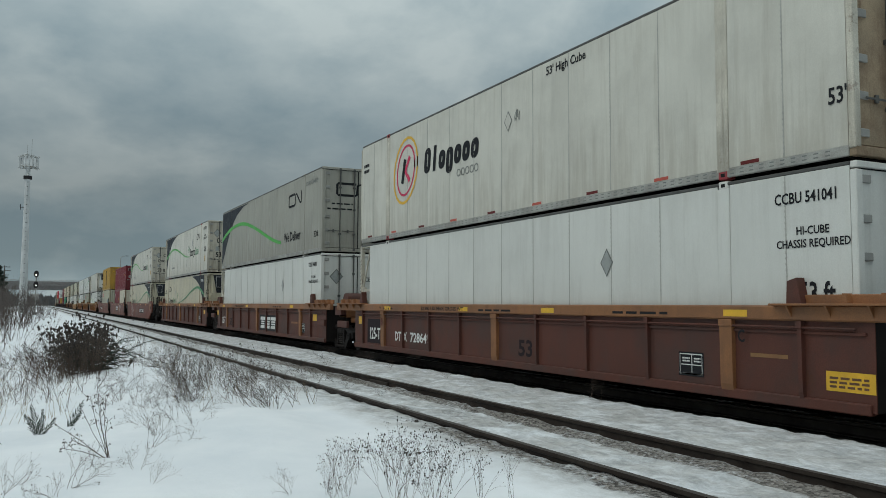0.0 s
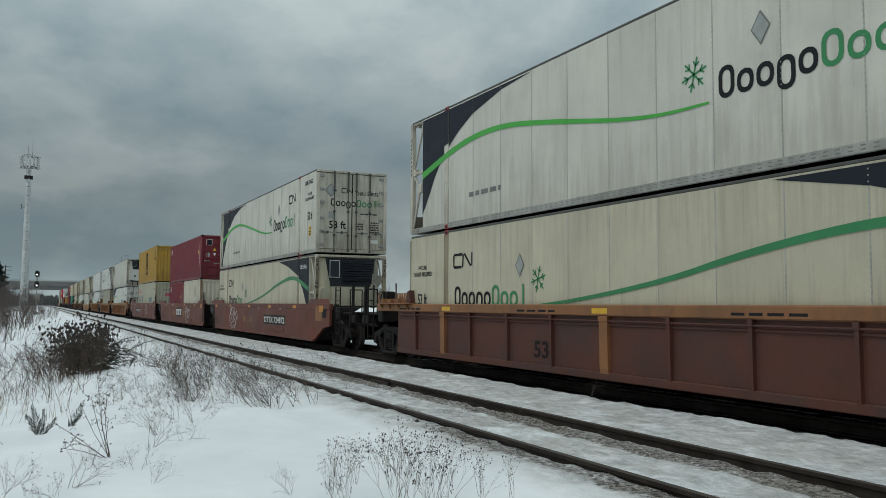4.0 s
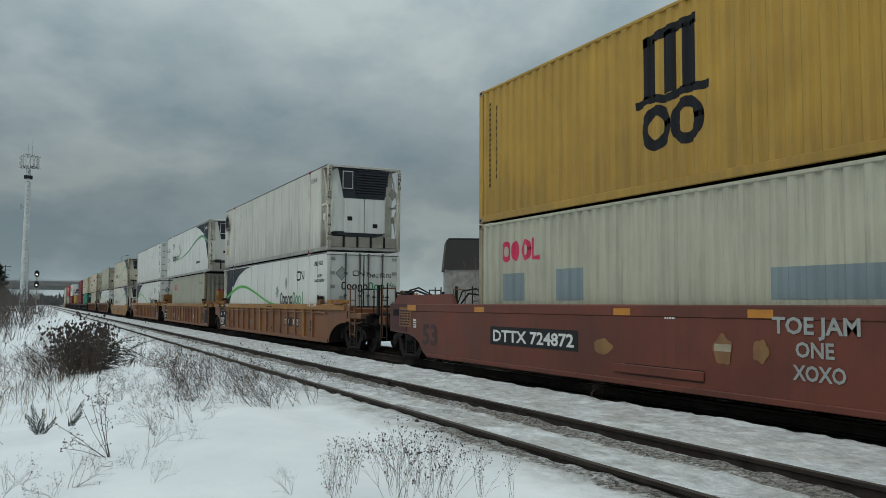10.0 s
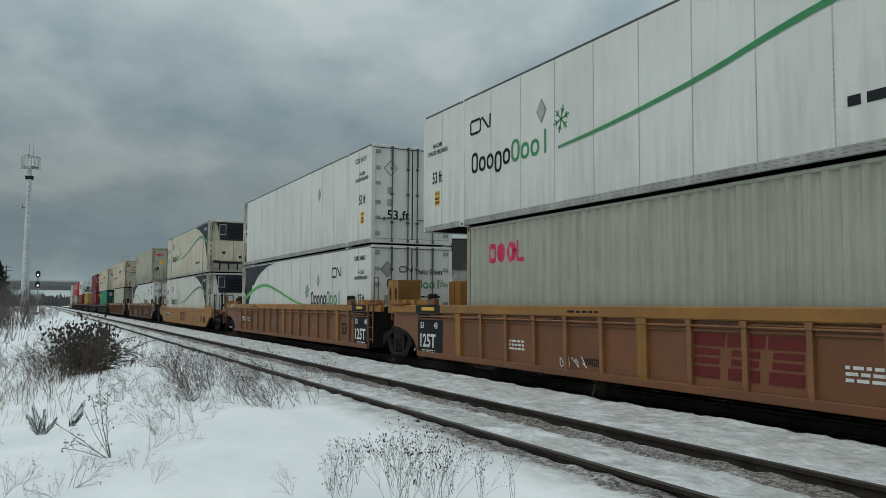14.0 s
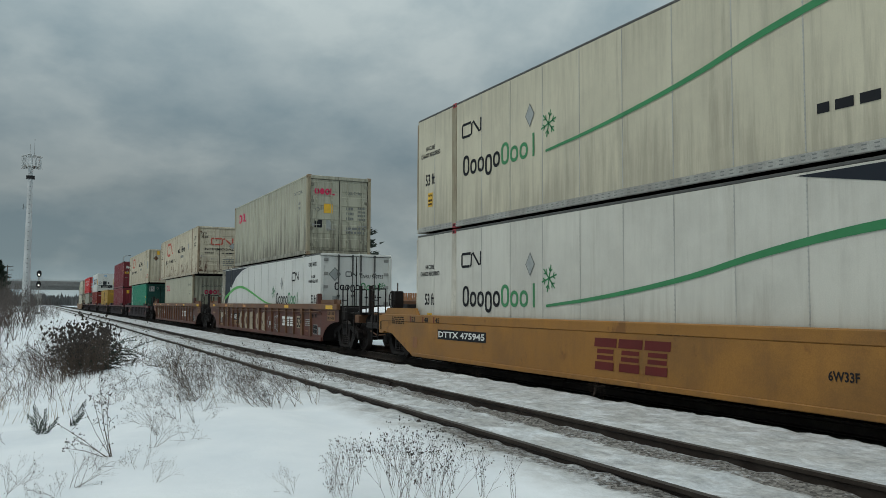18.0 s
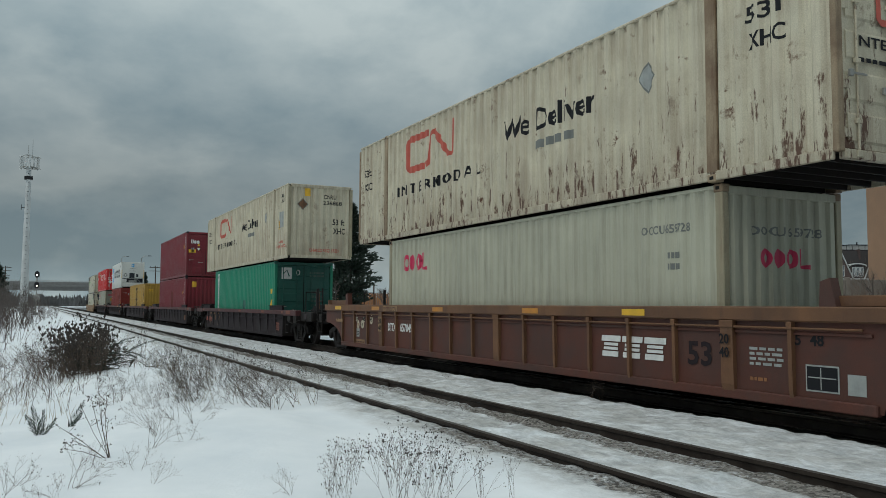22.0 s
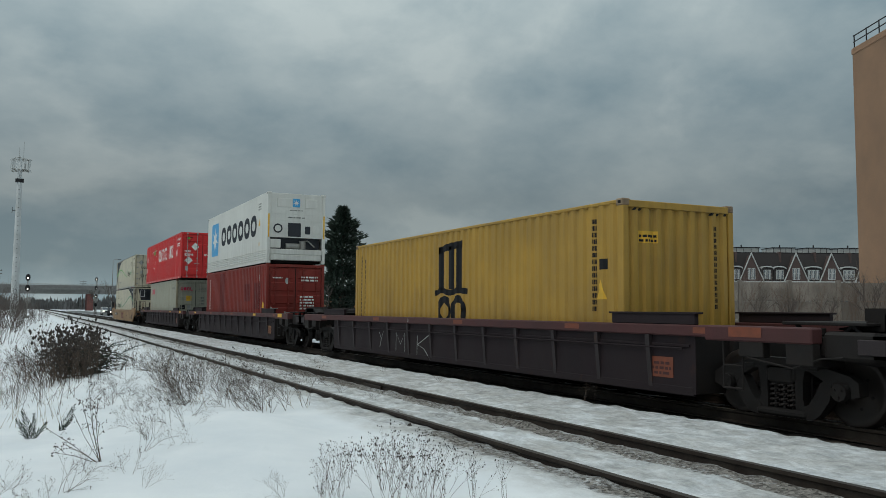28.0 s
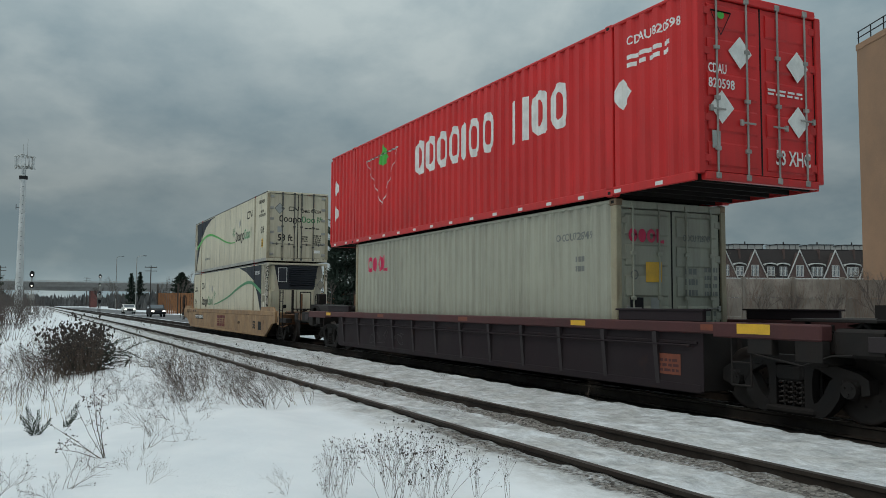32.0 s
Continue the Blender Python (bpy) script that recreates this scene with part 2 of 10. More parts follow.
M = {
    "white": material("white_paint", (0.61, 0.60, 0.535), 0.5, dirt=0.14, streak=0.10, dark=0.92, light=1.04, scale=0.9, bump=0.03, drip=0.30, run=0.10, drip_colour=(0.25, 0.215, 0.155)),
    "white2": material("whiter_paint", (0.655, 0.665, 0.63), 0.45, dirt=0.08, streak=0.07, dark=0.94, light=1.03, scale=0.8, bump=0.03, drip=0.22, run=0.08, drip_colour=(0.27, 0.25, 0.21)),
    "cream": material("yellowed_white_paint", (0.57, 0.53, 0.40), 0.5, dirt=0.14, streak=0.14, dark=0.92, light=1.04, scale=0.9, bump=0.03, drip=0.35, run=0.2, drip_colour=(0.15, 0.125, 0.09)),
    "greywhite": material("grey_white_paint", (0.335, 0.33, 0.285), 0.5, dirt=0.12, streak=0.15, dark=0.92, light=1.05, scale=0.9, bump=0.03, drip=0.35, run=0.15),
    "old_white": material("chalky_rusting_white_paint", (0.575, 0.53, 0.405), 0.65, dirt=0.17, streak=0.26, rust=1.0, dark=0.88, scale=1.6, bump=0.06,
                          dirt_colour=(0.22, 0.14, 0.085), drip=0.30, run=0.30, drip_colour=(0.15, 0.085, 0.05)),
    "chalky": material("chalky_white_paint", (0.575, 0.53, 0.405), 0.65, dirt=0.17, streak=0.26, rust=0.6, dark=0.88, scale=1.6, bump=0.06,
                          dirt_colour=(0.22, 0.14, 0.085), drip=0.30, run=0.30, drip_colour=(0.15, 0.085, 0.05)),
    "lightgrey": material("light_grey_green_paint", (0.365, 0.37, 0.30), 0.55, dirt=0.10, streak=0.22, dark=0.92, light=1.05, scale=1.1, bump=0.04, drip=0.35, run=0.2),
    "streaky": material("dirt_streaked_light_grey_paint", (0.42, 0.415, 0.325), 0.6, dirt=0.12, streak=0.25, stretch=(1, 1, 0.045), dark=0.88, light=1.05, scale=1.3, bump=0.05, dirt_colour=(0.085, 0.075, 0.055), drip=0.75, run=0.2, drip_colour=(0.085, 0.075, 0.055)),
    "bone_white": material("bone_white_paint", (0.66, 0.63, 0.52), 0.5, dirt=0.14, streak=0.24, dark=0.92, light=1.04, scale=0.9, bump=0.03, drip=0.6, run=0.45, drip_colour=(0.22, 0.15, 0.085)),
    "palegrey": material("pale_cream_grey_paint", (0.46, 0.455, 0.355), 0.55, dirt=0.12, streak=0.18, dark=0.92, light=1.05, scale=1.1, bump=0.04, drip=0.4, run=0.2),
    "maroon": material("maroon_paint", (0.178, 0.020, 0.030), 0.5, dirt=0.10, streak=0.10, dark=0.85, scale=1.0, bump=0.04, spec=0.35, drip=0.25, drip_colour=(0.07, 0.03, 0.028)),
    "red": material("bright_red_paint", (0.56, 0.024, 0.025), 0.45, dirt=0.06, streak=0.08, dark=0.9, scale=1.0, bump=0.04, spec=0.35, drip=0.22, drip_colour=(0.2, 0.03, 0.025)),
    "brickred": material("faded_red_brown_paint", (0.20, 0.026, 0.019), 0.55, dirt=0.10, streak=0.12, dark=0.85, scale=1.0, bump=0.04, spec=0.25, drip=0.2, drip_colour=(0.11, 0.022, 0.016)),
    "darkred": material("darker_red_patch_paint", (0.125, 0.018, 0.016), 0.55, dark=0.88, scale=2, bump=0.03, spec=0.25),
    "yellow": material("yellow_paint", (0.43, 0.258, 0.046), 0.5, dirt=0.10, streak=0.16, dark=0.88, scale=1.0, bump=0.04, spec=0.35, drip=0.3, run=0.2, drip_colour=(0.15, 0.10, 0.04)),
    "green": material("green_paint", (0.014, 0.225, 0.135), 0.5, dirt=0.06, streak=0.12, dark=0.9, scale=1.0, bump=0.04, spec=0.35, drip=0.2, drip_colour=(0.02, 0.10, 0.07)),
    "darkgreen": material("dark_green_door_paint", (0.014, 0.11, 0.085), 0.5, dirt=0.08, streak=0.12, dark=0.9, scale=1.0, bump=0.04),
    "navy": material("blue_black_vinyl", (0.013, 0.017, 0.025), 0.6, dark=0.9, scale=2, bump=0.0, spec=0.25),
    "lime": material("green_vinyl", (0.06, 0.38, 0.05), 0.4, dark=0.92, scale=2, bump=0.0),
    "forest": material("deep_green_vinyl", (0.035, 0.22, 0.08), 0.4, dark=0.92, scale=2, bump=0.0),
    "ink": material("black_lettering", (0.017, 0.018, 0.021), 0.7, dark=0.9, scale=4, bump=0.0, spec=0.15),
    "greyink": material("grey_lettering", (0.16, 0.17, 0.16), 0.5, dark=0.9, scale=4, bump=0.0),
    "pink": material("crimson_lettering", (0.56, 0.02, 0.085), 0.5, dark=0.9, scale=4, bump=0.0),
    "orange_ink": material("faded_orange_red_lettering", (0.48, 0.09, 0.06), 0.55, dark=0.85, scale=4, bump=0.0),
    "sky_blue": material("light_blue_vinyl", (0.05, 0.32, 0.62), 0.45, dark=0.95, scale=4, bump=0.0),
    "paper": material("white_sticker", (0.70, 0.71, 0.69), 0.5, dark=0.85, scale=6, bump=0.0),
    "caution": material("yellow_sticker", (0.72, 0.42, 0.03), 0.5, dark=0.85, scale=5, bump=0.0),
    "faded": material("faded_red_orange_reflector", (0.2025, 0.0540, 0.0256), 0.6, dark=0.7, scale=9, bump=0.0),
    "dim_green": material("faint_green_grey_stencil", (0.10, 0.17, 0.145), 0.6, dark=0.6, scale=9, bump=0.0),
    "amber": material("amber_reflector", (0.50, 0.20, 0.02), 0.4, dark=0.85, scale=5, bump=0.0),
    "sticker_grey": material("grey_placard", (0.33, 0.35, 0.34), 0.5, dark=0.8, scale=6, bump=0.0),
    "galv": material("dull_galvanised_steel", (0.34, 0.34, 0.32), 0.5, 0.4, dirt=0.25, dark=0.8, scale=3, bump=0.05),
    "tape": material("worn_red_tape", (0.36, 0.025, 0.035), 0.6, dirt=0.4, dark=0.6, scale=14, bump=0.05),
    "pier_red": material("faded_red_concrete", (0.21, 0.085, 0.075), 0.8, dark=0.7, scale=0.8, bump=0.1),
    "haze_wood": material("grey_hazy_bare_woods", (0.125, 0.125, 0.125), 0.9, dark=0.7, light=1.3, scale=0.15, bump=0.0),
    "dull_tan": material("dull_brown_tan_sill_paint", (0.185, 0.090, 0.045), 0.6, spec=0.35, dirt=0.4, streak=0.3, rust=0.4, dark=0.8, scale=1.4, bump=0.08, dirt_colour=(0.06, 0.036, 0.028)),
    "rusty": material("rust_stained_post", (0.34, 0.26, 0.17), 0.75, dirt=0.5, streak=0.6, rust=0.9, dark=0.7, scale=2.0, bump=0.1, dirt_colour=(0.10, 0.045, 0.022)),
    "stained": material("rust_stained_grey_paint", (0.34, 0.31, 0.215), 0.65, dirt=0.35, streak=0.55, rust=0.4, dark=0.8, scale=1.6, bump=0.06, dirt_colour=(0.17, 0.10, 0.05)),
    "bramble": material("dark_red_brown_twigs", (0.078, 0.046, 0.034), 0.85, dark=0.7, scale=3, bump=0.05),
    "rubber": material("black_rubber_seal", (0.014, 0.014, 0.014), 0.8, dark=0.8, scale=5, bump=0.05, spec=0.2),
    "grille": material("black_plastic_grille", (0.014, 0.018, 0.026), 0.45, dark=0.8, scale=5, bump=0.03),
    "gap": material("dark_container_floor", (0.020, 0.017, 0.016), 0.9, dark=0.7, scale=3, bump=0.1, spec=0.15),
    "brown": material("brown_wagon_paint", (0.115, 0.042, 0.030), 0.6, spec=0.3, dirt=0.5, streak=0.25, rust=0.5, dark=0.8, scale=1.2, bump=0.08, dirt_colour=(0.055, 0.040, 0.036)),
    "redbrown": material("red_brown_wagon_paint", (0.162, 0.047, 0.030), 0.55, spec=0.35, dirt=0.4, streak=0.35, rust=0.25, dark=0.82, scale=0.9, bump=0.06, dirt_colour=(0.062, 0.029, 0.023)),
    "tan": material("tan_wagon_sill_paint", (0.29, 0.125, 0.048), 0.6, dirt=0.30, streak=0.25, rust=0.4, dark=0.8, scale=1.4, bump=0.08, dirt_colour=(0.075, 0.045, 0.03)),
    "orange": material("orange_wagon_paint", (0.205, 0.083, 0.036), 0.55, spec=0.35, dirt=0.4, streak=0.18, rust=0.25, dark=0.82, scale=1.1, bump=0.06, dirt_colour=(0.10, 0.055, 0.035)),
    "ochre": material("yellow_wagon_paint", (0.33, 0.155, 0.034), 0.55, spec=0.35, dirt=0.42, streak=0.25, rust=0.5, dark=0.85, scale=1.1, bump=0.06, dirt_colour=(0.14, 0.075, 0.03)),
    "pale_ochre": material("sun_faded_rusting_yellow_paint", (0.34, 0.215, 0.115), 0.65, spec=0.3, dirt=0.45, streak=0.4, rust=0.8, dark=0.75, scale=1.6, bump=0.08, dirt_colour=(0.13, 0.075, 0.045)),
    "charcoal": material("charcoal_wagon_paint", (0.0228, 0.0150, 0.0184), 0.7, spec=0.2, dirt=0.25, streak=0.2, rust=0.15, dark=0.8, scale=1.2, bump=0.08, dirt_colour=(0.03, 0.024, 0.024)),
    "worn_maroon": material("worn_dark_maroon_stencil", (0.055, 0.027, 0.027), 0.65, dark=0.6, scale=3.0, bump=0.03),
    "barrier_grey": material("brown_grey_barrier_concrete", (0.275, 0.25, 0.22), 0.85, dirt=0.3, streak=0.35, dark=0.75, scale=0.9, bump=0.12, vary=0.10, dirt_colour=(0.07, 0.055, 0.045)),
    "brush_brown": material("brown_dry_brush", (0.20, 0.150, 0.122), 0.85, dark=0.7, scale=2, bump=0.1),
    "faint_chalk": material("faint_chalk_scrawl", (0.062, 0.052, 0.054), 0.8, dark=0.6, scale=4.0, bump=0.02),
    "maroon_sill": material("dull_maroon_sill_paint", (0.085, 0.030, 0.031), 0.6, dirt=0.25, streak=0.15, rust=0.2, dark=0.8, scale=1.2, bump=0.08, dirt_colour=(0.04, 0.026, 0.024), spec=0.3),
    "truck": material("grimy_cast_steel", (0.022, 0.0195, 0.019), 0.7, dirt=0.3, dark=0.7, scale=4, bump=0.15, dirt_colour=(0.024, 0.017, 0.014), spec=0.18),
    "tread": material("worn_wheel_steel", (0.036, 0.028, 0.025), 0.55, 0.3, dark=0.75, scale=5, bump=0.05),
    "rail": material("rusty_rail_steel", (0.028, 0.0195, 0.0155), 0.7, dark=0.75, scale=4, bump=0.1, dirt=0.25, spec=0.25),
    "rusthead": material("dull_rusted_rail_head", (0.055, 0.047, 0.042), 0.65, dark=0.75, scale=5, bump=0.05, spec=0.25),
    "railtop": material("polished_rail_head", (0.20, 0.185, 0.17), 0.35, 0.8, dark=0.8, scale=3, bump=0.02),
    "tie": material("weathered_tie_wood", (0.070, 0.055, 0.045), 0.85, dark=0.65, scale=4, bump=0.3),
    "twig": material("dry_brown_stems", (0.098, 0.070, 0.053), 0.8, dark=0.7, scale=4, bump=0.1),
    "twig_grey": material("grey_brown_branches", (0.115, 0.095, 0.085), 0.85, dark=0.7, scale=2, bump=0.1),
    "straw": material("pale_dead_grass", (0.36, 0.29, 0.19), 0.8, dark=0.75, scale=4, bump=0.0),
    "seed": material("dark_seed_heads", (0.050, 0.040, 0.034), 0.85, dark=0.7, scale=9, bump=0.1),
    "conifer": material("dark_conifer_needles", (0.016, 0.032, 0.020), 0.75, dark=0.55, light=1.3, scale=6, bump=0.1),
    "bark": material("grey_bark", (0.075, 0.060, 0.050), 0.9, dark=0.6, scale=5, bump=0.4),
    "concrete": material("grey_concrete", (0.22, 0.22, 0.215), 0.8, dirt=0.15, streak=0.2, dark=0.85, scale=0.7, bump=0.1, vary=0.05),
    "brick": material("tan_brick", (0.30, 0.178, 0.108), 0.85, dark=0.85, scale=0.5, bump=0.1, vary=0.12),
    "gable": material("dark_red_brown_brick", (0.085, 0.055, 0.050), 0.85, dark=0.8, scale=1.5, bump=0.1),
    "shingle": material("dark_brown_shingles", (0.036, 0.031, 0.031), 0.85, dark=0.75, scale=1.2, bump=0.2, vary=0.2),
    "stone": material("pale_stone_cladding", (0.30, 0.29, 0.27), 0.85, dark=0.6, scale=2.5, bump=0.3),
    "trim": material("white_house_trim", (0.46, 0.47, 0.46), 0.5, dark=0.9, scale=2, bump=0.02),
    "pole": material("pale_grey_steel_pole", (0.55, 0.57, 0.57), 0.5, 0.2, dirt=0.1, dark=0.85, scale=0.6, bump=0.02),
    "asphalt": material("wet_asphalt", (0.055, 0.055, 0.058), 0.5, dark=0.75, scale=0.4, bump=0.2, dirt=0.2, dirt_colour=(0.25, 0.26, 0.27)),
    "dark": material("dark_painted_steel", (0.019, 0.019, 0.021), 0.65, spec=0.25, dark=0.8, scale=4, bump=0.05),
    "seam": material("dirty_seam", (0.44, 0.44, 0.405), 0.6, dark=0.7, scale=2.0, bump=0.05),
    "snow_cap": material("settled_snow", (0.86, 0.89, 0.92), 0.75, dark=0.95, light=1.02, scale=2, bump=0.15),
    "sooty": material("soot_greyed_white_paint", (0.56, 0.55, 0.495), 0.55, dirt=0.15, streak=0.15, dark=0.88, light=1.08, scale=0.7, bump=0.04, drip=0.42, run=0.15, dirt_colour=(0.16, 0.15, 0.13)),
    "post_white": material("rust_streaked_white_post", (0.61, 0.585, 0.50), 0.6, dirt=0.2, streak=0.3, rust=0.45, dark=0.8, scale=2.2, bump=0.08, dirt_colour=(0.20, 0.14, 0.085), drip=0.5, run=0.4),
    "rail_paint": material("dirty_pale_rail_paint", (0.40, 0.40, 0.37), 0.55, 0.1, dirt=0.5, dark=0.75, light=1.1, scale=2.6, bump=0.06, dirt_colour=(0.16, 0.145, 0.12)),
    "tray": material("beige_grimy_board", (0.34, 0.315, 0.26), 0.7, dirt=0.35, streak=0.4, dark=0.75, scale=2.4, bump=0.1),
    "stencil_cream": material("worn_cream_stencil", (0.40, 0.335, 0.235), 0.7, dirt=0.3, dark=0.75, scale=5, bump=0.03),
    "blue_grey": material("blue_grey_touch_up_paint", (0.20, 0.255, 0.275), 0.55, dark=0.85, scale=1.2, bump=0.03, drip=0.3),
    "overspray": material("tan_overspray", (0.27, 0.145, 0.055), 0.65, dirt=0.5, dark=0.7, scale=2.5, bump=0.03, dirt_colour=(0.16, 0.055, 0.034)),
    "soot": film("black_soot_film", (0.022, 0.021, 0.020)),
    "smear": film("brown_grey_grime_film", (0.12, 0.10, 0.075), 2.2),
    "olive": material("brownish_evergreen_needles", (0.030, 0.030, 0.018), 0.8, dark=0.5, light=1.3, scale=9, bump=0.1),
    "dry_leaf": material("curled_brown_dead_leaf", (0.085, 0.060, 0.045), 0.85, dark=0.6, light=1.3, scale=12, bump=0.1),
    "worn_rib": material("worn_charcoal_rib", (0.040, 0.032, 0.035), 0.65, spec=0.25, dirt=0.3, rust=0.3, dark=0.8, scale=2, bump=0.08, dirt_colour=(0.022, 0.018, 0.018)),
    "grimy": material("grimy_white_door_paint", (0.55, 0.525, 0.44), 0.55, dirt=0.3, streak=0.4, rust=0.15, dark=0.85, scale=1.4, bump=0.04, drip=0.55, run=0.35, dirt_colour=(0.20, 0.165, 0.11), drip_colour=(0.17, 0.14, 0.10)),
    "glass": glass("window_glass"),
    "signal_red": glow("red_signal_lens", (1.0, 0.10, 0.06), 6.0),
    "signal_white": glow("white_lamp_lens", (1.0, 0.95, 0.85), 3.0),
}


# ---- mesh helpers ----
class Geo:
    """Collects vertices and faces, each face with a material slot and a smooth flag."""

    def __init__(self):
        self.v, self.f, self.s, self.m = [], [], [], []

    def add(self, verts, faces, smooth=False, slot=0):
        n = len(self.v)
        self.v += [tuple(p) for p in verts]
        self.f += [tuple(i + n for i in f) for f in faces]
        self.s += [smooth] * len(faces)
        self.m += [slot] * len(faces)
        return self

    def box(self, x0, x1, y0, y1, z0, z1, bevel=0.0, slot=0):
        if bevel <= 0:
            v = [(x, y, z) for x in (x0, x1) for y in (y0, y1) for z in (z0, z1)]
            return self.add(v, [(0, 1, 3, 2), (4, 6, 7, 5), (0, 4, 5, 1), (2, 3, 7, 6), (0, 2, 6, 4), (1, 5, 7, 3)], False, slot)
        c = ((x0 + x1) / 2, (y0 + y1) / 2, (z0 + z1) / 2)
        h = (abs(x1 - x0) / 2, abs(y1 - y0) / 2, abs(z1 - z0) / 2)
        bevel = min(bevel, 0.45 * min(h) * 2)
        v, idx = [], {}
        for sx in (-1, 1):
            for sy in (-1, 1):
                for sz in (-1, 1):
                    for ax in range(3):
                        s = (sx, sy, sz)
                        idx[s, ax] = len(v)
                        v.append(tuple(c[i] + s[i] * (h[i] - (0 if i == ax else bevel)) for i in range(3)))
        f = []
        for ax in range(3):
            a, b = (ax + 1) % 3, (ax + 2) % 3
            for s in (-1, 1):
                q = []
                for sa, sb in ((-1, -1), (1, -1), (1, 1), (-1, 1)):
                    k = [0, 0, 0]
                    k[ax], k[a], k[b] = s, sa, sb
                    q.append(idx[tuple(k), ax])
                f.append(tuple(q if s > 0 else q[::-1]))
            for sa in (-1, 1):
                for sb in (-1, 1):
                    q = []
                    for s, face in ((-1, a), (1, a), (1, b), (-1, b)):
                        k = [0, 0, 0]
                        k[ax], k[a], k[b] = s, sa, sb
                        q.append(idx[tuple(k), face])
                    f.append(tuple(q if sa * sb > 0 else q[::-1]))
        for sx in (-1, 1):
            for sy in (-1, 1):
                for sz in (-1, 1):
                    q = [idx[(sx, sy, sz), i] for i in range(3)]
                    f.append(tuple(q if sx * sy * sz > 0 else q[::-1]))
        return self.add(v, f, False, slot)

    def prism(self, poly, axis, a, b, slot=0):
        """poly: points in the two other axes, in cyclic order (y, z), (x, z) or (x, y)."""
        def p3(q, w):
            return (w, q[0], q[1]) if axis == "x" else (q[0], w, q[1]) if axis == "y" else (q[0], q[1], w)
        n = len(poly)
        v = [p3(q, a) for q in poly] + [p3(q, b) for q in poly]
        f = [tuple(range(n))[::-1], tuple(range(n, 2 * n))] + [(i, (i + 1) % n, n + (i + 1) % n, n + i) for i in range(n)]
        return self.add(v, f, False, slot)

    def cyl(self, p, q, r, r2=None, n=10, caps=True, slot=0):
        p, q = Vector(p), Vector(q)
        r2 = r if r2 is None else r2
        d = (q - p).normalized()
        u = d.orthogonal().normalized()
        w = d.cross(u)
        ring = [(math.cos(2 * math.pi * i / n), math.sin(2 * math.pi * i / n)) for i in range(n)]
        v = [p + (u * c + w * s) * r for c, s in ring] + [q + (u * c + w * s) * r2 for c, s in ring]
        self.add(v, [(i, (i + 1) % n, n + (i + 1) % n, n + i) for i in range(n)], True, slot)
        if caps:
            self.add(v[:n], [tuple(range(n))[::-1]], False, slot)
            self.add(v[n:], [tuple(range(n))], False, slot)
        return self

    def tube(self, pts, r, n=6, slot=0, taper=None):
        for i in range(len(pts) - 1):
            ra = r if taper is None else r + (taper - r) * i / (len(pts) - 1)
            rb = r if taper is None else r + (taper - r) * (i + 1) / (len(pts) - 1)
            self.cyl(pts[i], pts[i + 1], ra, rb, n, i in (0, len(pts) - 2), slot)
        return self

    def lathe(self, prof, centre, axis="x", n=24, slot=0):
        """prof: (radius, along) points, turned about an axis through centre."""
        v = []
        for r, a in prof:
            for i in range(n):
                c, s = r * math.cos(2 * math.pi * i / n), r * math.sin(2 * math.pi * i / n)
                d = (a, c, s) if axis == "x" else (c, a, s) if axis == "y" else (c, s, a)
                v.append(tuple(centre[k] + d[k] for k in range(3)))
        f = [(k * n + i, k * n + (i + 1) % n, (k + 1) * n + (i + 1) % n, (k + 1) * n + i) for k in range(len(prof) - 1) for i in range(n)]
        return self.add(v, f, True, slot)

    def mesh(self, name, *mats):
        me = bpy.data.meshes.new(name)
        me.from_pydata(self.v, [], self.f)
        for m in mats:
            me.materials.append(M[m] if isinstance(m, str) else m)
        me.polygons.foreach_set("use_smooth", self.s)
        me.polygons.foreach_set("material_index", self.m)
        me.update()
        return me


def thing(name, label, category, group="", kind=""):
    ob = new(name)
    ob.empty_display_size = 0.3
    return tagged(ob, label, category, group, kind)


def part(name, geo, mat, parent, label="", at=None):
    """One mesh object under a thing or a part. geo: a Geo or a finished mesh."""
    me = geo.mesh(name, *(mat if isinstance(mat, (list, tuple)) else (mat,))) if isinstance(geo, Geo) else geo
    ob = new(name, me)
    ob.parent = parent
    if at is not None:
        ob.matrix_basis = at
    return tagged(ob, label)


def solo(name, geo, mat, label, category, group="", kind="", at=None):
    me = geo.mesh(name, *(mat if isinstance(mat, (list, tuple)) else (mat,))) if isinstance(geo, Geo) else geo
    ob = new(name, me)
    if at is not None:
        ob.matrix_basis = at
    return tagged(ob, label, category, group, kind)


MESHES = {}


def once(key, make):
    if key not in MESHES:
        MESHES[key] = make()
    return MESHES[key]


MOVERS = []          # things of the train: object, place along the train, height
WHEELSETS = []       # wheelset, place along the train


# ---- freight containers ----
CASTINGS = {"yellow": "rusty", "lightgrey": "rusty", "palegrey": "rusty", "cream": "rusty", "old_white": "rusty", "chalky": "rusty", "streaky": "rusty", "bone_white": "rusty", "green": "darkgreen", "maroon": "dark"}
STAINED = {"white": "post_white", "sooty": "post_white", "bone_white": "rusty", "streaky": "stained", "lightgrey": "stained", "palegrey": "stained", "cream": "stained", "old_white": "rusty", "chalky": "stained"}


FOLD = (0.30, 0.47, 0.83)      # inner flat, slope, outer flat, slope: shares of one fold


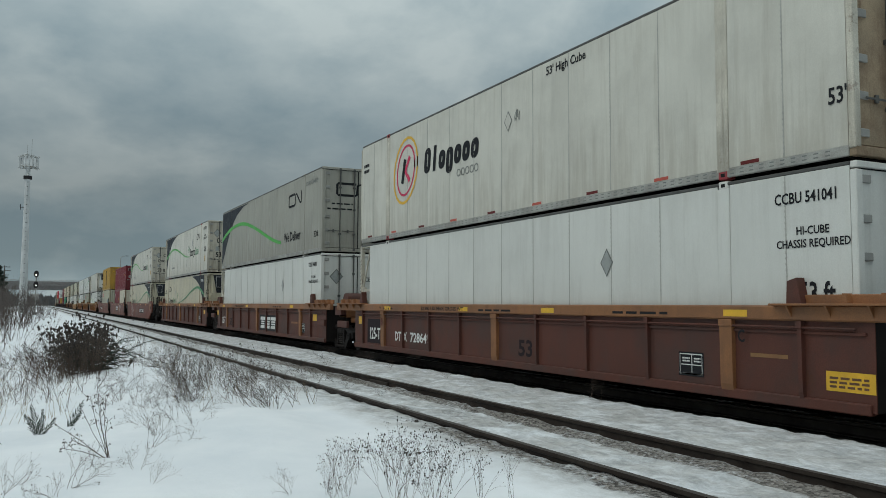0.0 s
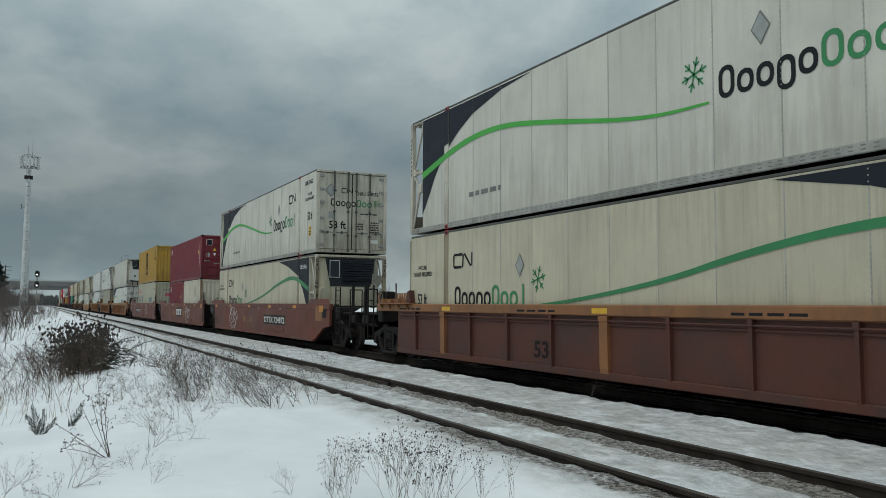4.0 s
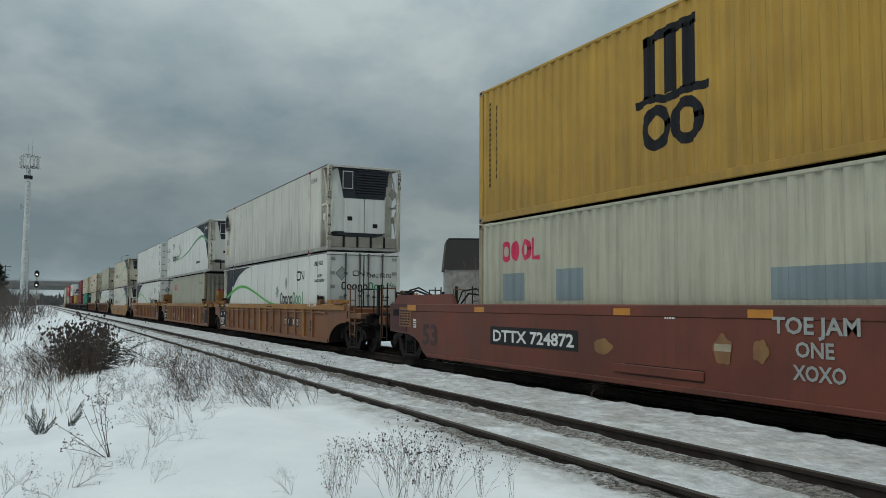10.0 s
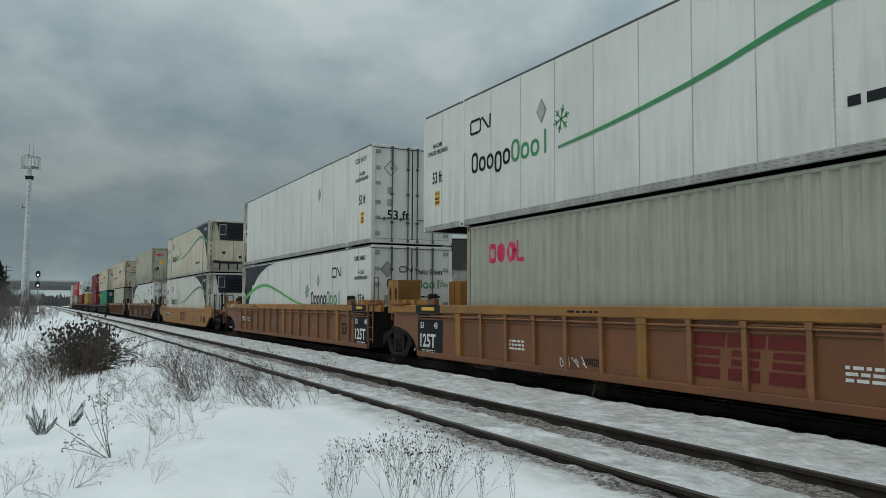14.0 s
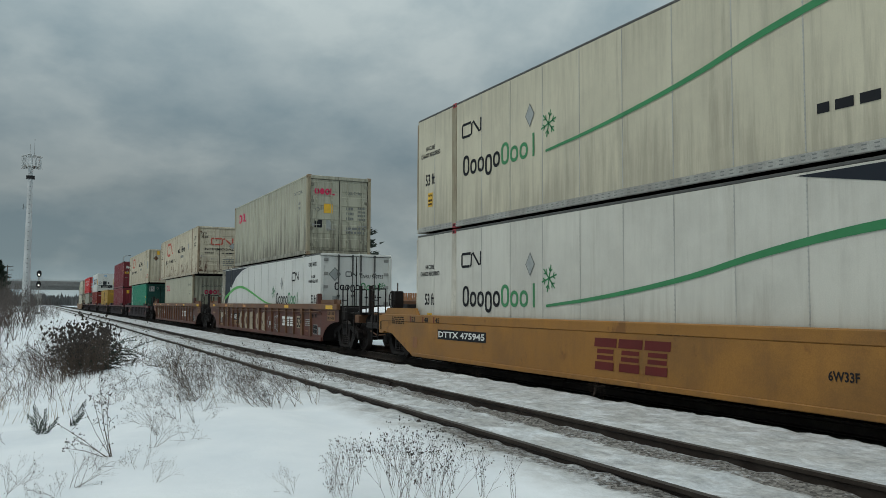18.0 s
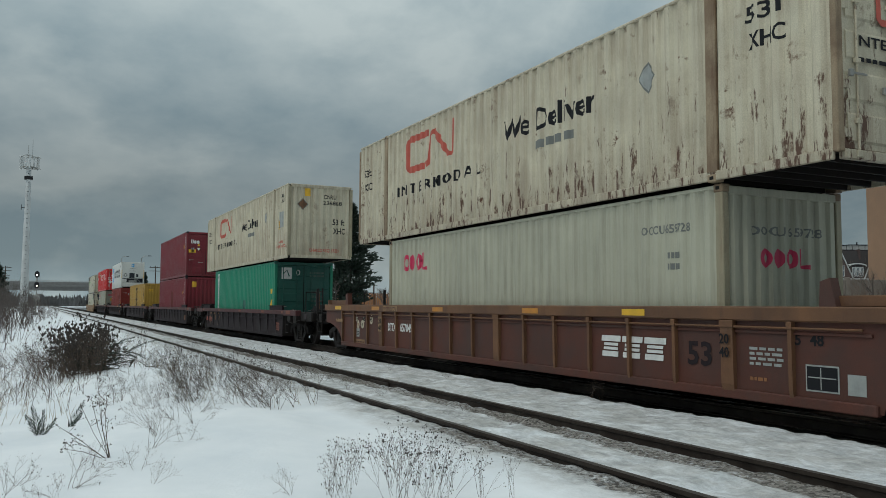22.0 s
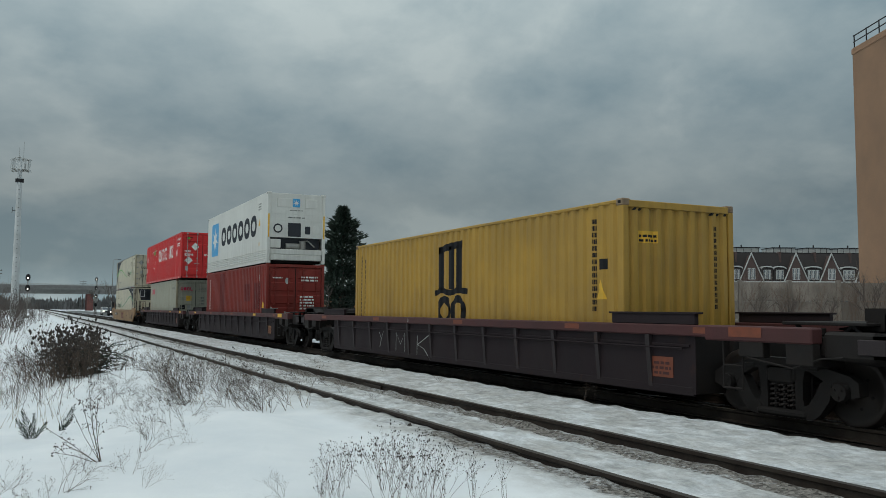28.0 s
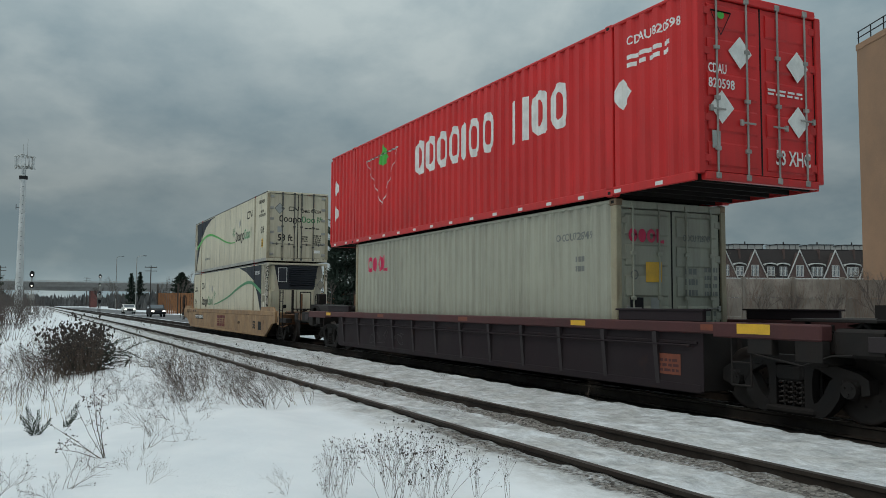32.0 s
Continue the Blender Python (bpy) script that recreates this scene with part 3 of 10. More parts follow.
def corrugated(y0, y1, z0, z1, x_out, depth, pitch, side=-1):
    """A pressed steel sheet with upright trapezoid folds, along y."""
    g = Geo()
    n = max(1, round((y1 - y0) / pitch))
    p = (y1 - y0) / n
    prof = []
    for i in range(n):
        a = y0 + i * p
        prof += [(a, depth), (a + FOLD[0] * p, depth), (a + FOLD[1] * p, 0), (a + FOLD[2] * p, 0)]
    prof.append((y1, depth))
    v = []
    for z in (z0, z1):
        v += [(x_out - side * d, y, z) for y, d in prof]
    k = len(prof)
    return g.add(v, [(i, i + 1, k + i + 1, k + i) for i in range(k - 1)])


def corrugated_end(x0, x1, z0, z1, y_out, depth, pitch, side=-1):
    g = corrugated(x0, x1, z0, z1, 0, depth, pitch, side)
    g.v = [(y, y_out + x, z) for x, y, z in g.v]
    return g


def box_frame(ob, L, w, h, mat, iso=True, rail_mat=None, post_y=None, cast_mat=None):
    rail_mat = rail_mat or mat
    hx, hy = w / 2, L / 2
    bt = 0.16 if iso else 0.155
    tp = 0.07 if iso else 0.06
    post = 0.15 if iso else 0.09

    def rail(z0, z1, t, ins):
        return once(("rail", L, w, z0, z1, rail_mat, ins), lambda: Geo().box(-t / 2, t / 2, -hy + ins, hy - ins, z0, z1, 0.012).mesh("rail", rail_mat))
    def slots():
        g = Geo()
        y = -hy + post + 0.25
        while y < hy - post - 0.3:
            for z in (0.065, 0.115):
                g.box(-0.0005, 0.0005, y, y + 0.07, z - 0.008, z + 0.008)
            y += 0.17
        return g.mesh("rail_slot", "greyink")
    for sx in (-1, 1):
        part("bottom_rail", rail(0.02, bt, 0.06, post), None, ob, at=pose(sx * (hx - 0.03), 0, 0))
        if not iso and rail_mat != mat:
            tagged(part("rail_slot", once(("slots", L), slots), None, ob, "row of dark slots in the rail", at=pose(sx * (hx + 0.0012), 0, 0)), kind="stuff")
        part("top_rail", rail(h - tp, h - 0.01, 0.06, post) if iso or rail_mat == mat else once(("toprail", L, w, h), lambda: Geo().box(-0.03, 0.03, -hy + post, hy - post, h - tp, h - 0.01, 0.012).mesh("top_rail", "rod")), None, ob, at=pose(sx * (hx - 0.03), 0, 0))
        for sy in (-1, 1):
            part("corner_post", once(("post", h, mat, iso), lambda: Geo().box(-0.06, 0.06, -post / 2, post / 2, 0.11, h - 0.11, 0.012).mesh("corner_post", STAINED.get(mat, mat))),
                 None, ob, at=pose(sx * (hx - 0.06), sy * (hy - post / 2), 0))
    for y in ([-hy + 0.09, hy - 0.09] if iso or post_y is None else [-post_y, post_y]):
        for sx in (-1, 1):
            for z in (0.059, h - 0.055):
                part("corner_casting", once(("cast", cast_mat or CASTINGS.get(mat, mat)), lambda: casting(cast_mat or CASTINGS.get(mat, mat))), None, ob,
                     at=pose(sx * (hx - 0.076), y, z) @ pose(0, 0, 0, 0, 0, 0 if sx < 0 else 180))
    part("roof", once(("roof", L, w, h, mat), lambda: Geo().box(-hx + 0.06, hx - 0.06, -hy + post, hy - post, h - 0.05, h - 0.022, 0.005).mesh("roof", mat)), None, ob)
    tagged(part("underframe", once(("floor", L, w), lambda: floor_mesh(L, w)), None, ob, "dark underside with cross members"), kind="stuff")


def casting(mat):
    g = Geo().box(-0.081, 0.081, -0.089, 0.089, -0.059, 0.059, 0.014)
    g.box(-0.0835, -0.070, -0.040, 0.040, -0.026, 0.026, 0.004, slot=1)
    return g.mesh("corner_casting", mat, "rubber")


def floor_mesh(L, w):
    g = Geo().box(-w / 2 + 0.06, w / 2 - 0.06, -L / 2 + 0.1, L / 2 - 0.1, 0.12, 0.155)
    n = int(L / 0.4)
    for i in range(n):
        y = -L / 2 + 0.25 + i * (L - 0.5) / (n - 1)
        g.box(-w / 2 + 0.06, w / 2 - 0.06, y - 0.025, y + 0.025, 0.03, 0.12)
    return g.mesh("floor", "gap")


def door_end_iso(ob, L, w, h, mat, sgn=-1):
    """Two steel doors with pressed ribs, gaskets, four lock rods, cams and hinges."""
    hx, y = w / 2, sgn * L / 2
    part("door_header", once(("hdr", w, h, mat), lambda: Geo().box(-hx + 0.12, hx - 0.12, -0.05, 0.05, h - 0.14, h - 0.02, 0.01).mesh("door_header", mat)), None, ob, at=pose(0, y - sgn * 0.05, 0))
    part("door_sill", once(("sill", w, h, mat), lambda: Geo().box(-hx + 0.12, hx - 0.12, -0.05, 0.05, 0.03, 0.15, 0.01).mesh("door_sill", mat)), None, ob, at=pose(0, y - sgn * 0.05, 0))

    def leaf():
        g, dw, z0, z1 = Geo(), (w - 0.27) / 2, 0.165, h - 0.155
        g.box(0.012, dw, -0.012, 0.03, z0, z1, 0.006)
        for i in range(5):
            c = z0 + (z1 - z0) * (i + 0.5) / 5
            hh = (z1 - z0) / 5 * 0.30
            g.prism([(-0.012, c - hh - 0.03), (-0.034, c - hh), (-0.034, c + hh), (-0.012, c + hh + 0.03)], "x", 0.10, dw - 0.07)
        g.box(0.0, 0.012, -0.016, 0.03, z0, z1, slot=1)
        g.box(dw, dw + 0.012, -0.016, 0.03, z0, z1, slot=1)
        return g.mesh("door", mat, "rubber")

    def rod():
        g = Geo().cyl((0, 0, 0.06), (0, 0, h - 0.06), 0.017, n=8)
        for z in (0.10, h - 0.10):
            g.box(-0.05, 0.05, -0.02, 0.03, z - 0.045, z + 0.045, 0.01)
        for z in (0.5, 1.25, 2.0):
            g.box(-0.05, 0.05, -0.022, 0.02, z - 0.03, z + 0.03, 0.006)
        return g.mesh("lock_rod", mat if mat not in ("white", "white2", "cream", "red") else "galv")

    def grip():
        g = Geo().box(-0.28, 0.02, -0.035, -0.015, -0.014, 0.014, 0.004)
        g.box(-0.03, 0.03, -0.04, 0.0, -0.045, 0.045, 0.006)
        return g.mesh("door_handle", "galv")
    for sx in (-1, 1):
        turn = pose(0, 0, 0) if sx < 0 else pose(0, 0, 0, 0, 0, 180) @ Matrix.Diagonal((1, -1, 1, 1))
        flip = Matrix.Diagonal((-sx if sgn < 0 else sx, 1, 1, 1))
        face = Matrix.Translation((0, y - sgn * 0.055, 0)) @ Matrix.Diagonal((1, -sgn, 1, 1))
        d = part("door", once(("leaf", w, h, mat), leaf), None, ob, at=face @ Matrix.Diagonal((sx, 1, 1, 1)))
        dw = (w - 0.27) / 2
        for u in (0.28, 0.80):
            part("lock_rod", once(("rod", h, mat), rod), None, d, at=pose(u * dw, -0.055, 0))
            part("door_handle", once(("grip",), grip), None, d, "bare steel handle", at=pose(u * dw + 0.14, -0.055, 0.92 + (0.16 if u > 0.5 else 0)))
        for z in (0.35, 0.95, h - 0.95, h - 0.35):
            part("hinge", once(("hinge", mat), lambda: Geo().box(-0.07, 0.05, -0.02, 0.015, -0.055, 0.055, 0.008).cyl((0.055, 0, -0.07), (0.055, 0, 0.07), 0.017, n=8).mesh("hinge", mat)),
                 None, d, at=pose(dw - 0.05, -0.02, z))


def blind_end(ob, L, w, h, mat, sgn=-1):
    hx, y = w / 2, sgn * L / 2
    part("end_header", once(("hdr", w, h, mat), lambda: Geo().box(-hx + 0.12, hx - 0.12, -0.05, 0.05, h - 0.14, h - 0.02, 0.01).mesh("end_header", mat)), None, ob, at=pose(0, y - sgn * 0.05, 0))
    part("end_sill", once(("sill", w, h, mat), lambda: Geo().box(-hx + 0.12, hx - 0.12, -0.05, 0.05, 0.03, 0.15, 0.01).mesh("end_sill", mat)), None, ob, at=pose(0, y - sgn * 0.05, 0))
    part("end_wall", once(("blind", L, w, h, mat, sgn), lambda: corrugated_end(-hx + 0.11, hx - 0.11, 0.15, h - 0.14, y - sgn * 0.014, 0.045, 0.25, sgn).mesh("end_wall", mat)), None, ob)


def iso_container(name, label, s0, z0, mat, L=12.19, h=2.896, near="doors", far="blind", near_mat=None, side_mat=None, w=2.438, category="shipping container"):
    """A corrugated steel container. s0: where its leading end stands along the train."""
    ob = thing(name, label, category, "containers on the train")
    box_frame(ob, L, w, h, mat)
    for sx in (-1, 1):
        part("side_wall", once(("corr", L, h, mat, sx, w), lambda: corrugated(-L / 2 + 0.14, L / 2 - 0.14, 0.155, h - 0.065, sx * (w / 2 - 0.010), 0.036, 0.278, sx).mesh("side_wall", mat)), None, ob)
    (door_end_iso if near == "doors" else blind_end)(ob, L, w, h, near_mat or mat, -1)
    (door_end_iso if far == "doors" else blind_end)(ob, L, w, h, mat, 1)
    MOVERS.append((ob, s0 + L / 2, z0))
    return ob, L, w, h


def cold_box(name, label, s0, z0, L=12.19, w=2.438, h=2.896):
    """A forty-foot refrigerated container: smooth ribbed sides and a machinery end with fan, controls and compressor bay."""
    ob = thing(name, label, "shipping container", "containers on the train")
    box_frame(ob, L, w, h, "white2")
    for sx in (-1, 1):
        x0, x1, xr = sx * (w / 2 - 0.035), sx * (w / 2 - 0.001), sx * (w / 2 - 0.026)
        prof = [(x0 - sx * 0.01, 0.15)]
        for z in (0.17, 0.26, 0.35, 0.44):
            prof += [(xr, z), (x1, z + 0.018), (x1, z + 0.052), (xr, z + 0.070)]
        prof += [(x1, 0.53), (x1, h - 0.065), (x0 - sx * 0.01, h - 0.065)]
        g = Geo().prism(prof, "y", -L / 2 + 0.14, L / 2 - 0.14)
        part("side_wall", g, "white2", ob)
    blind_end(ob, L, w, h, "white2", 1)
    y = -L / 2
    g = Geo().box(-w / 2 + 0.12, w / 2 - 0.12, y + 0.03, y + 0.08, 1.05, h - 0.03, 0.01)
    for z in (1.45, 1.75, 2.02):
        g.box(-w / 2 + 0.13, w / 2 - 0.13, y + 0.018, y + 0.03, z, z + 0.014)
    part("machinery_panel", g, "white2", ob, "white machinery panel")
    part("access_panel", Geo().box(-0.82, -0.22, y + 0.012, y + 0.03, 2.30, 2.66, 0.012), "white2", ob)
    part("access_panel", Geo().box(0.36, 0.86, y + 0.012, y + 0.03, 2.30, 2.66, 0.012), "white2", ob)
    part("fan_opening", Geo().box(-0.36, 0.18, y + 0.008, y + 0.03, 1.10, 1.66, 0.02), "grille", ob, "dark square opening")
    part("display", Geo().box(0.36, 0.58, y + 0.008, y + 0.03, 1.22, 1.54, 0.02), "grille", ob)
    g = Geo()
    for u in (-0.78, 0.82):
        g.cyl((u, y + 0.035, 1.42), (u, y + 0.012, 1.42), 0.17, n=18)
    part("fan_cover", g, "white2", ob)
    part("fan_ring", Geo().lathe([(0.13, 0.010), (0.16, 0.006), (0.19, 0.012)], (-0.78, y, 1.42), "y", 18), "grille", ob)
    part("compressor_bay", Geo().box(-w / 2 + 0.16, w / 2 - 0.16, y + 0.30, y + 0.34, 0.55, 1.05), "grille", ob, "dark open compressor bay")
    part("bay_cover", Geo().box(-w / 2 + 0.12, -0.65, y + 0.02, y + 0.10, 0.62, 0.98, 0.02), "white2", ob)
    part("bay_floor", Geo().box(-w / 2 + 0.12, w / 2 - 0.12, y + 0.01, y + 0.34, 0.36, 0.58, 0.02), "white2", ob)
    part("compressor", Geo().cyl((-0.4, y + 0.18, 0.72), (0.15, y + 0.18, 0.72), 0.12, n=12).cyl((0.3, y + 0.16, 0.6), (0.3, y + 0.16, 0.92), 0.13, n=12)
         .tube([(0.15, y + 0.15, 0.9), (0.5, y + 0.1, 0.95), (0.8, y + 0.12, 0.7)], 0.03, 6), "galv", ob, "grey compressor and pipes")
    part("end_sill", Geo().box(-w / 2 + 0.15, w / 2 - 0.15, y + 0.01, y + 0.1, 0.12, 0.36, 0.03), "white2", ob)
    for sx in (-1, 1):
        part("hazard_strip", Geo().box(sx * (w / 2 - 0.055) - 0.03, sx * (w / 2 - 0.055) + 0.03, y - 0.003, y + 0.01, 1.05, 2.0), "caution", ob, "yellow hazard strip")
    e = Sheet(ob, "end", L, w, 0.0, None, -0.012)
    e.rect(1.05, 2.32, 0.30, 0.34, "sky_blue", "emblem", "light blue panel")
    e.lift += 0.003
    coloured_star(e, 1.20, 2.49, 0.14)
    e.bars(0.92, 2.16, 0.55, 0.06, 1, "greyink")
    e.bars(0.85, 1.86, 0.72, 0.08, 1, "greyink")
    MOVERS.append((ob, s0 + L / 2, z0))
    return ob, L, w, h


L53, W53, H53, POST53 = 16.35, 2.59, 2.89, 6.10


def side_panel(w, h, mat):
    return Geo().box(-0.008, 0.008, -w / 2 + 0.003, w / 2 - 0.003, 0.15, h - 0.06, 0.003).mesh("side_panel", mat)


def seam(h, mat):
    """A strip of rivets over the joint of two sheets."""
    g = Geo().box(-0.005, 0.005, -0.009, 0.009, 0.16, h - 0.07, 0.002)
    z = 0.2
    while z < h - 0.1:
        g.add([(-0.005, -0.014, z - 0.014), (-0.005, 0.014, z - 0.014), (-0.005, 0.014, z + 0.014), (-0.005, -0.014, z + 0.014), (-0.013, 0, z)],
              [(0, 1, 4), (1, 2, 4), (2, 3, 4), (3, 0, 4)])
        z += 0.075
    return g.mesh("seam", mat)


def stack_post(h, mat):
    g = Geo().box(-0.012, 0.012, -0.11, 0.11, 0.11, h - 0.1, 0.006)
    for y in (-0.085, 0.085):
        z = 0.18
        while z < h - 0.12:
            g.add([(-0.012, y - 0.010, z - 0.010), (-0.012, y + 0.010, z - 0.010), (-0.012, y + 0.010, z + 0.010), (-0.012, y - 0.010, z + 0.010), (-0.021, y, z)],
                  [(0, 1, 4), (1, 2, 4), (2, 3, 4), (3, 0, 4)])
            z += 0.075
    return g.mesh("stacking_post", mat)


def door_end_53(ob, L, w, h, mat, sgn=-1):
    hx, y = w / 2, sgn * L / 2
    part("door_header", once(("hdr53", w, h, mat), lambda: Geo().box(-hx + 0.02, hx - 0.02, -0.05, 0.05, h - 0.09, h - 0.01, 0.01).mesh("door_header", mat)), None, ob, at=pose(0, y - sgn * 0.05, 0))
    part("door_sill", once(("sill53", w, h, mat), lambda: Geo().box(-hx + 0.02, hx - 0.02, -0.05, 0.06, 0.02, 0.14, 0.01).mesh("door_sill", mat)), None, ob, at=pose(0, y - sgn * 0.05, 0))

    def leaf():
        g, dw, z0, z1 = Geo(), (w - 0.19) / 2, 0.155, h - 0.105
        g.box(0.014, dw - 0.012, -0.012, 0.03, z0, z1, 0.006)
        g.box(0.0, 0.014, -0.018, 0.03, z0, z1, slot=1)
        g.box(dw - 0.012, dw, -0.018, 0.03, z0, z1, slot=1)
        g.box(0.014, dw - 0.012, -0.016, 0.02, z1, z1 + 0.012, slot=1)
        return g.mesh("door", mat, "rubber")

    def rod():
        g = Geo().cyl((0, 0, 0.05), (0, 0, h - 0.05), 0.017, n=8)
        for z in (0.09, h - 0.08):
            g.box(-0.04, 0.04, -0.02, 0.04, z - 0.04, z + 0.04, 0.008)
        for z in (0.62, 1.45, 2.2):
            g.box(-0.045, 0.045, -0.024, 0.03, z - 0.03, z + 0.03, 0.006)
        g.box(-0.026, 0.026, -0.03, 0.01, h - 0.62, h - 0.12, 0.008)
        return g.mesh("lock_rod", "rod")
    for sx in (-1, 1):
        face = Matrix.Translation((0, y - sgn * 0.05, 0)) @ Matrix.Diagonal((sx, -sgn, 1, 1))
        d = part("door", once(("leaf53", w, h, mat), leaf), None, ob, at=face)
        dw = (w - 0.19) / 2
        for u in (0.10, 0.52):
            part("lock_rod", once(("rod53", h), rod), None, d, "dark galvanised lock rod", at=pose(u * dw + 0.03, -0.045, 0))
        for u in (0.31, 0.74):
            part("door_handle", once(("grip53",), lambda: Geo().box(-0.2, 0.2, -0.03, -0.014, -0.013, 0.013, 0.004).box(-0.03, 0.03, -0.034, 0, -0.05, 0.05, 0.006).mesh("door_handle", "rod")),
                 None, d, at=pose(u * dw, -0.03, 0.72))
        for z in (0.3, 0.75, 1.2, 1.75, 2.2, h - 0.22):
            part("hinge", once(("hinge53",), lambda: Geo().box(-0.17, 0.03, -0.018, 0.012, -0.05, 0.05, 0.008).cyl((0.035, -0.004, -0.065), (0.035, -0.004, 0.065), 0.02, n=8).mesh("hinge", "galv")),
                 None, d, at=pose(dw - 0.02, -0.02, z))


def nose_end(ob, L, w, h, mat, sgn=-1):
    """An open frame at the container's end with a refrigeration unit hung in it."""
    hx = w / 2
    y0, y1 = L / 2 - 0.76, L / 2          # bulkhead and outermost plane
    base = Matrix.Diagonal((1, sgn, 1, 1))

    def put(name, key, make, label=""):
        return part(name, once((key, w, h, mat), make), None, ob, label, at=base)
    put("bulkhead", "bulkhead", lambda: Geo().box(-hx + 0.02, hx - 0.02, y0 - 0.02, y0 + 0.02, 0.05, h - 0.03, 0.004).mesh("bulkhead", "post_white"))
    for sx in (-1, 1):
        part("frame_post", once(("npost", h, mat), lambda: Geo().box(-0.05, 0.05, -0.06, 0.06, 0.05, h - 0.03, 0.01).mesh("frame_post", "post_white")), None, ob, at=pose(sx * (hx - 0.05), sgn * (y1 - 0.06), 0))

        def brace():
            g = Geo()
            g.tube([(0, y1 - 0.10, 0.15), (0, y0 + 0.28, 1.15), (0, y1 - 0.10, 1.55)], 0.032, 6)
            g.tube([(0, y1 - 0.10, 1.6), (0, y0 + 0.10, h - 0.16)], 0.028, 6)
            g.box(-0.03, 0.03, y0 + 0.02, y1 - 0.1, 1.53, 1.60, 0.008)
            g.box(-0.036, 0.036, y0 + 0.16, y0 + 0.42, 1.04, 1.27, 0.01)
            g.box(-0.036, 0.036, y1 - 0.30, y1 - 0.10, 1.50, 1.66, 0.01)
            return g.mesh("frame_brace", "post_white")
        part("frame_brace", once(("brace", h, mat), brace), None, ob, at=base @ pose(sx * (hx - 0.06), 0, 0))
        part("frame_rail", once(("nrail", h, mat), lambda: Geo().box(-0.05, 0.05, y0, y1 - 0.1, 0.02, 0.14, 0.01).box(-0.04, 0.04, y0, y1 - 0.1, h - 0.09, h - 0.01, 0.01).mesh("frame_rail", "post_white")),
             None, ob, at=base @ pose(sx * (hx - 0.05), 0, 0))
    put("frame_header", "nhead", lambda: Geo().box(-hx + 0.08, hx - 0.08, y1 - 0.11, y1 - 0.03, h - 0.10, h - 0.02, 0.01).mesh("frame_header", mat))
    put("deck", "ndeck", lambda: Geo().box(-hx + 0.08, hx - 0.08, y0, y1 - 0.02, 0.03, 0.12, 0.01).mesh("deck", "galv"), "grey steel deck")

    def guard():
        g = Geo().box(-hx + 0.12, hx - 0.12, y1 - 0.10, y1 - 0.06, 0.13, 0.48, 0.01)
        for i in range(4):
            x = -0.72 + 0.48 * i
            g.box(x - 0.035, x + 0.035, y1 - 0.056, y1 - 0.03, 0.13, 0.50, 0.006, slot=1)
        return g.mesh("guard_rail", "tray", "rubber")
    put("guard_rail", "guard", guard, "grimy beige board with black straps")

    def body():
        g = Geo()
        g.prism([(-1.02, 0.66), (0.78, 0.66), (0.78, 1.70), (0.80, 1.76), (0.88, 2.76), (-0.96, 2.76), (-0.90, 1.76), (-1.02, 1.70)], "y", y0 + 0.02, y1 - 0.12)
        return g.mesh("unit_body", "cream" if mat == "cream" else "white2")

    def door(sx):
        a, b = sorted((sx * 0.012, sx * 0.70))
        g = Geo().prism([(a, 0.62), (b, 0.62), (b, 1.70), (b * 0.96 if b > 0.1 else b, 1.76), (a * 0.96 if a < -0.1 else a, 1.76), (a, 1.70)], "y", y1 - 0.12, y1 - 0.045)
        u, z = (-0.60, 1.02) if sx < 0 else (0.30, 0.80)
        g.box(u, u + 0.17, y1 - 0.046, y1 - 0.038, z, z + 0.14, slot=1)
        return g.mesh("unit_door", "cream" if mat == "cream" else "white2", "rubber")

    def grille():
        g = Geo()
        g.prism([(-0.72, 1.78), (0.74, 1.78), (0.90, 2.74), (-0.92, 2.74)], "y", y1 - 0.14, y1 - 0.10)
        for i in range(9):
            z = 1.92 + i * 0.088
            g.prism([(y1 - 0.10, z), (y1 - 0.045, z - 0.03), (y1 - 0.035, z + 0.005), (y1 - 0.10, z + 0.05)], "x", -0.30, 0.84 if i > 3 else 0.78)
        g.box(-0.93, 0.92, y1 - 0.11, y1 - 0.06, 2.72, 2.76, 0.01)
        return g.mesh("unit_grille", "grille")

    def panel():
        g = Geo().box(-0.80, -0.40, y1 - 0.09, y1 - 0.045, 2.06, 2.70, 0.015)
        g.box(-0.78, -0.42, y1 - 0.044, y1 - 0.040, 2.085, 2.675, slot=1)
        g.box(-0.76, -0.44, y1 - 0.041, y1 - 0.036, 2.105, 2.655, slot=0)
        return g.mesh("unit_panel", "grille", "paper")
    put("refrigeration_unit", "ubody", body, "white refrigeration unit casing")
    for sx in (-1, 1):
        put("unit_door", ("udoor", sx), lambda: door(sx))
    put("unit_pan", "upan", lambda: Geo().prism([(-0.98, 0.66), (-0.86, 0.55), (-0.5, 0.50), (0.3, 0.50), (0.66, 0.55), (0.76, 0.66)], "y", y0 + 0.04, y1 - 0.10).mesh("unit_pan", "grille"), "black rounded drain pan")
    put("unit_grille", "ugrille", grille, "black louvred grille")
    put("unit_panel", "upanel", panel)


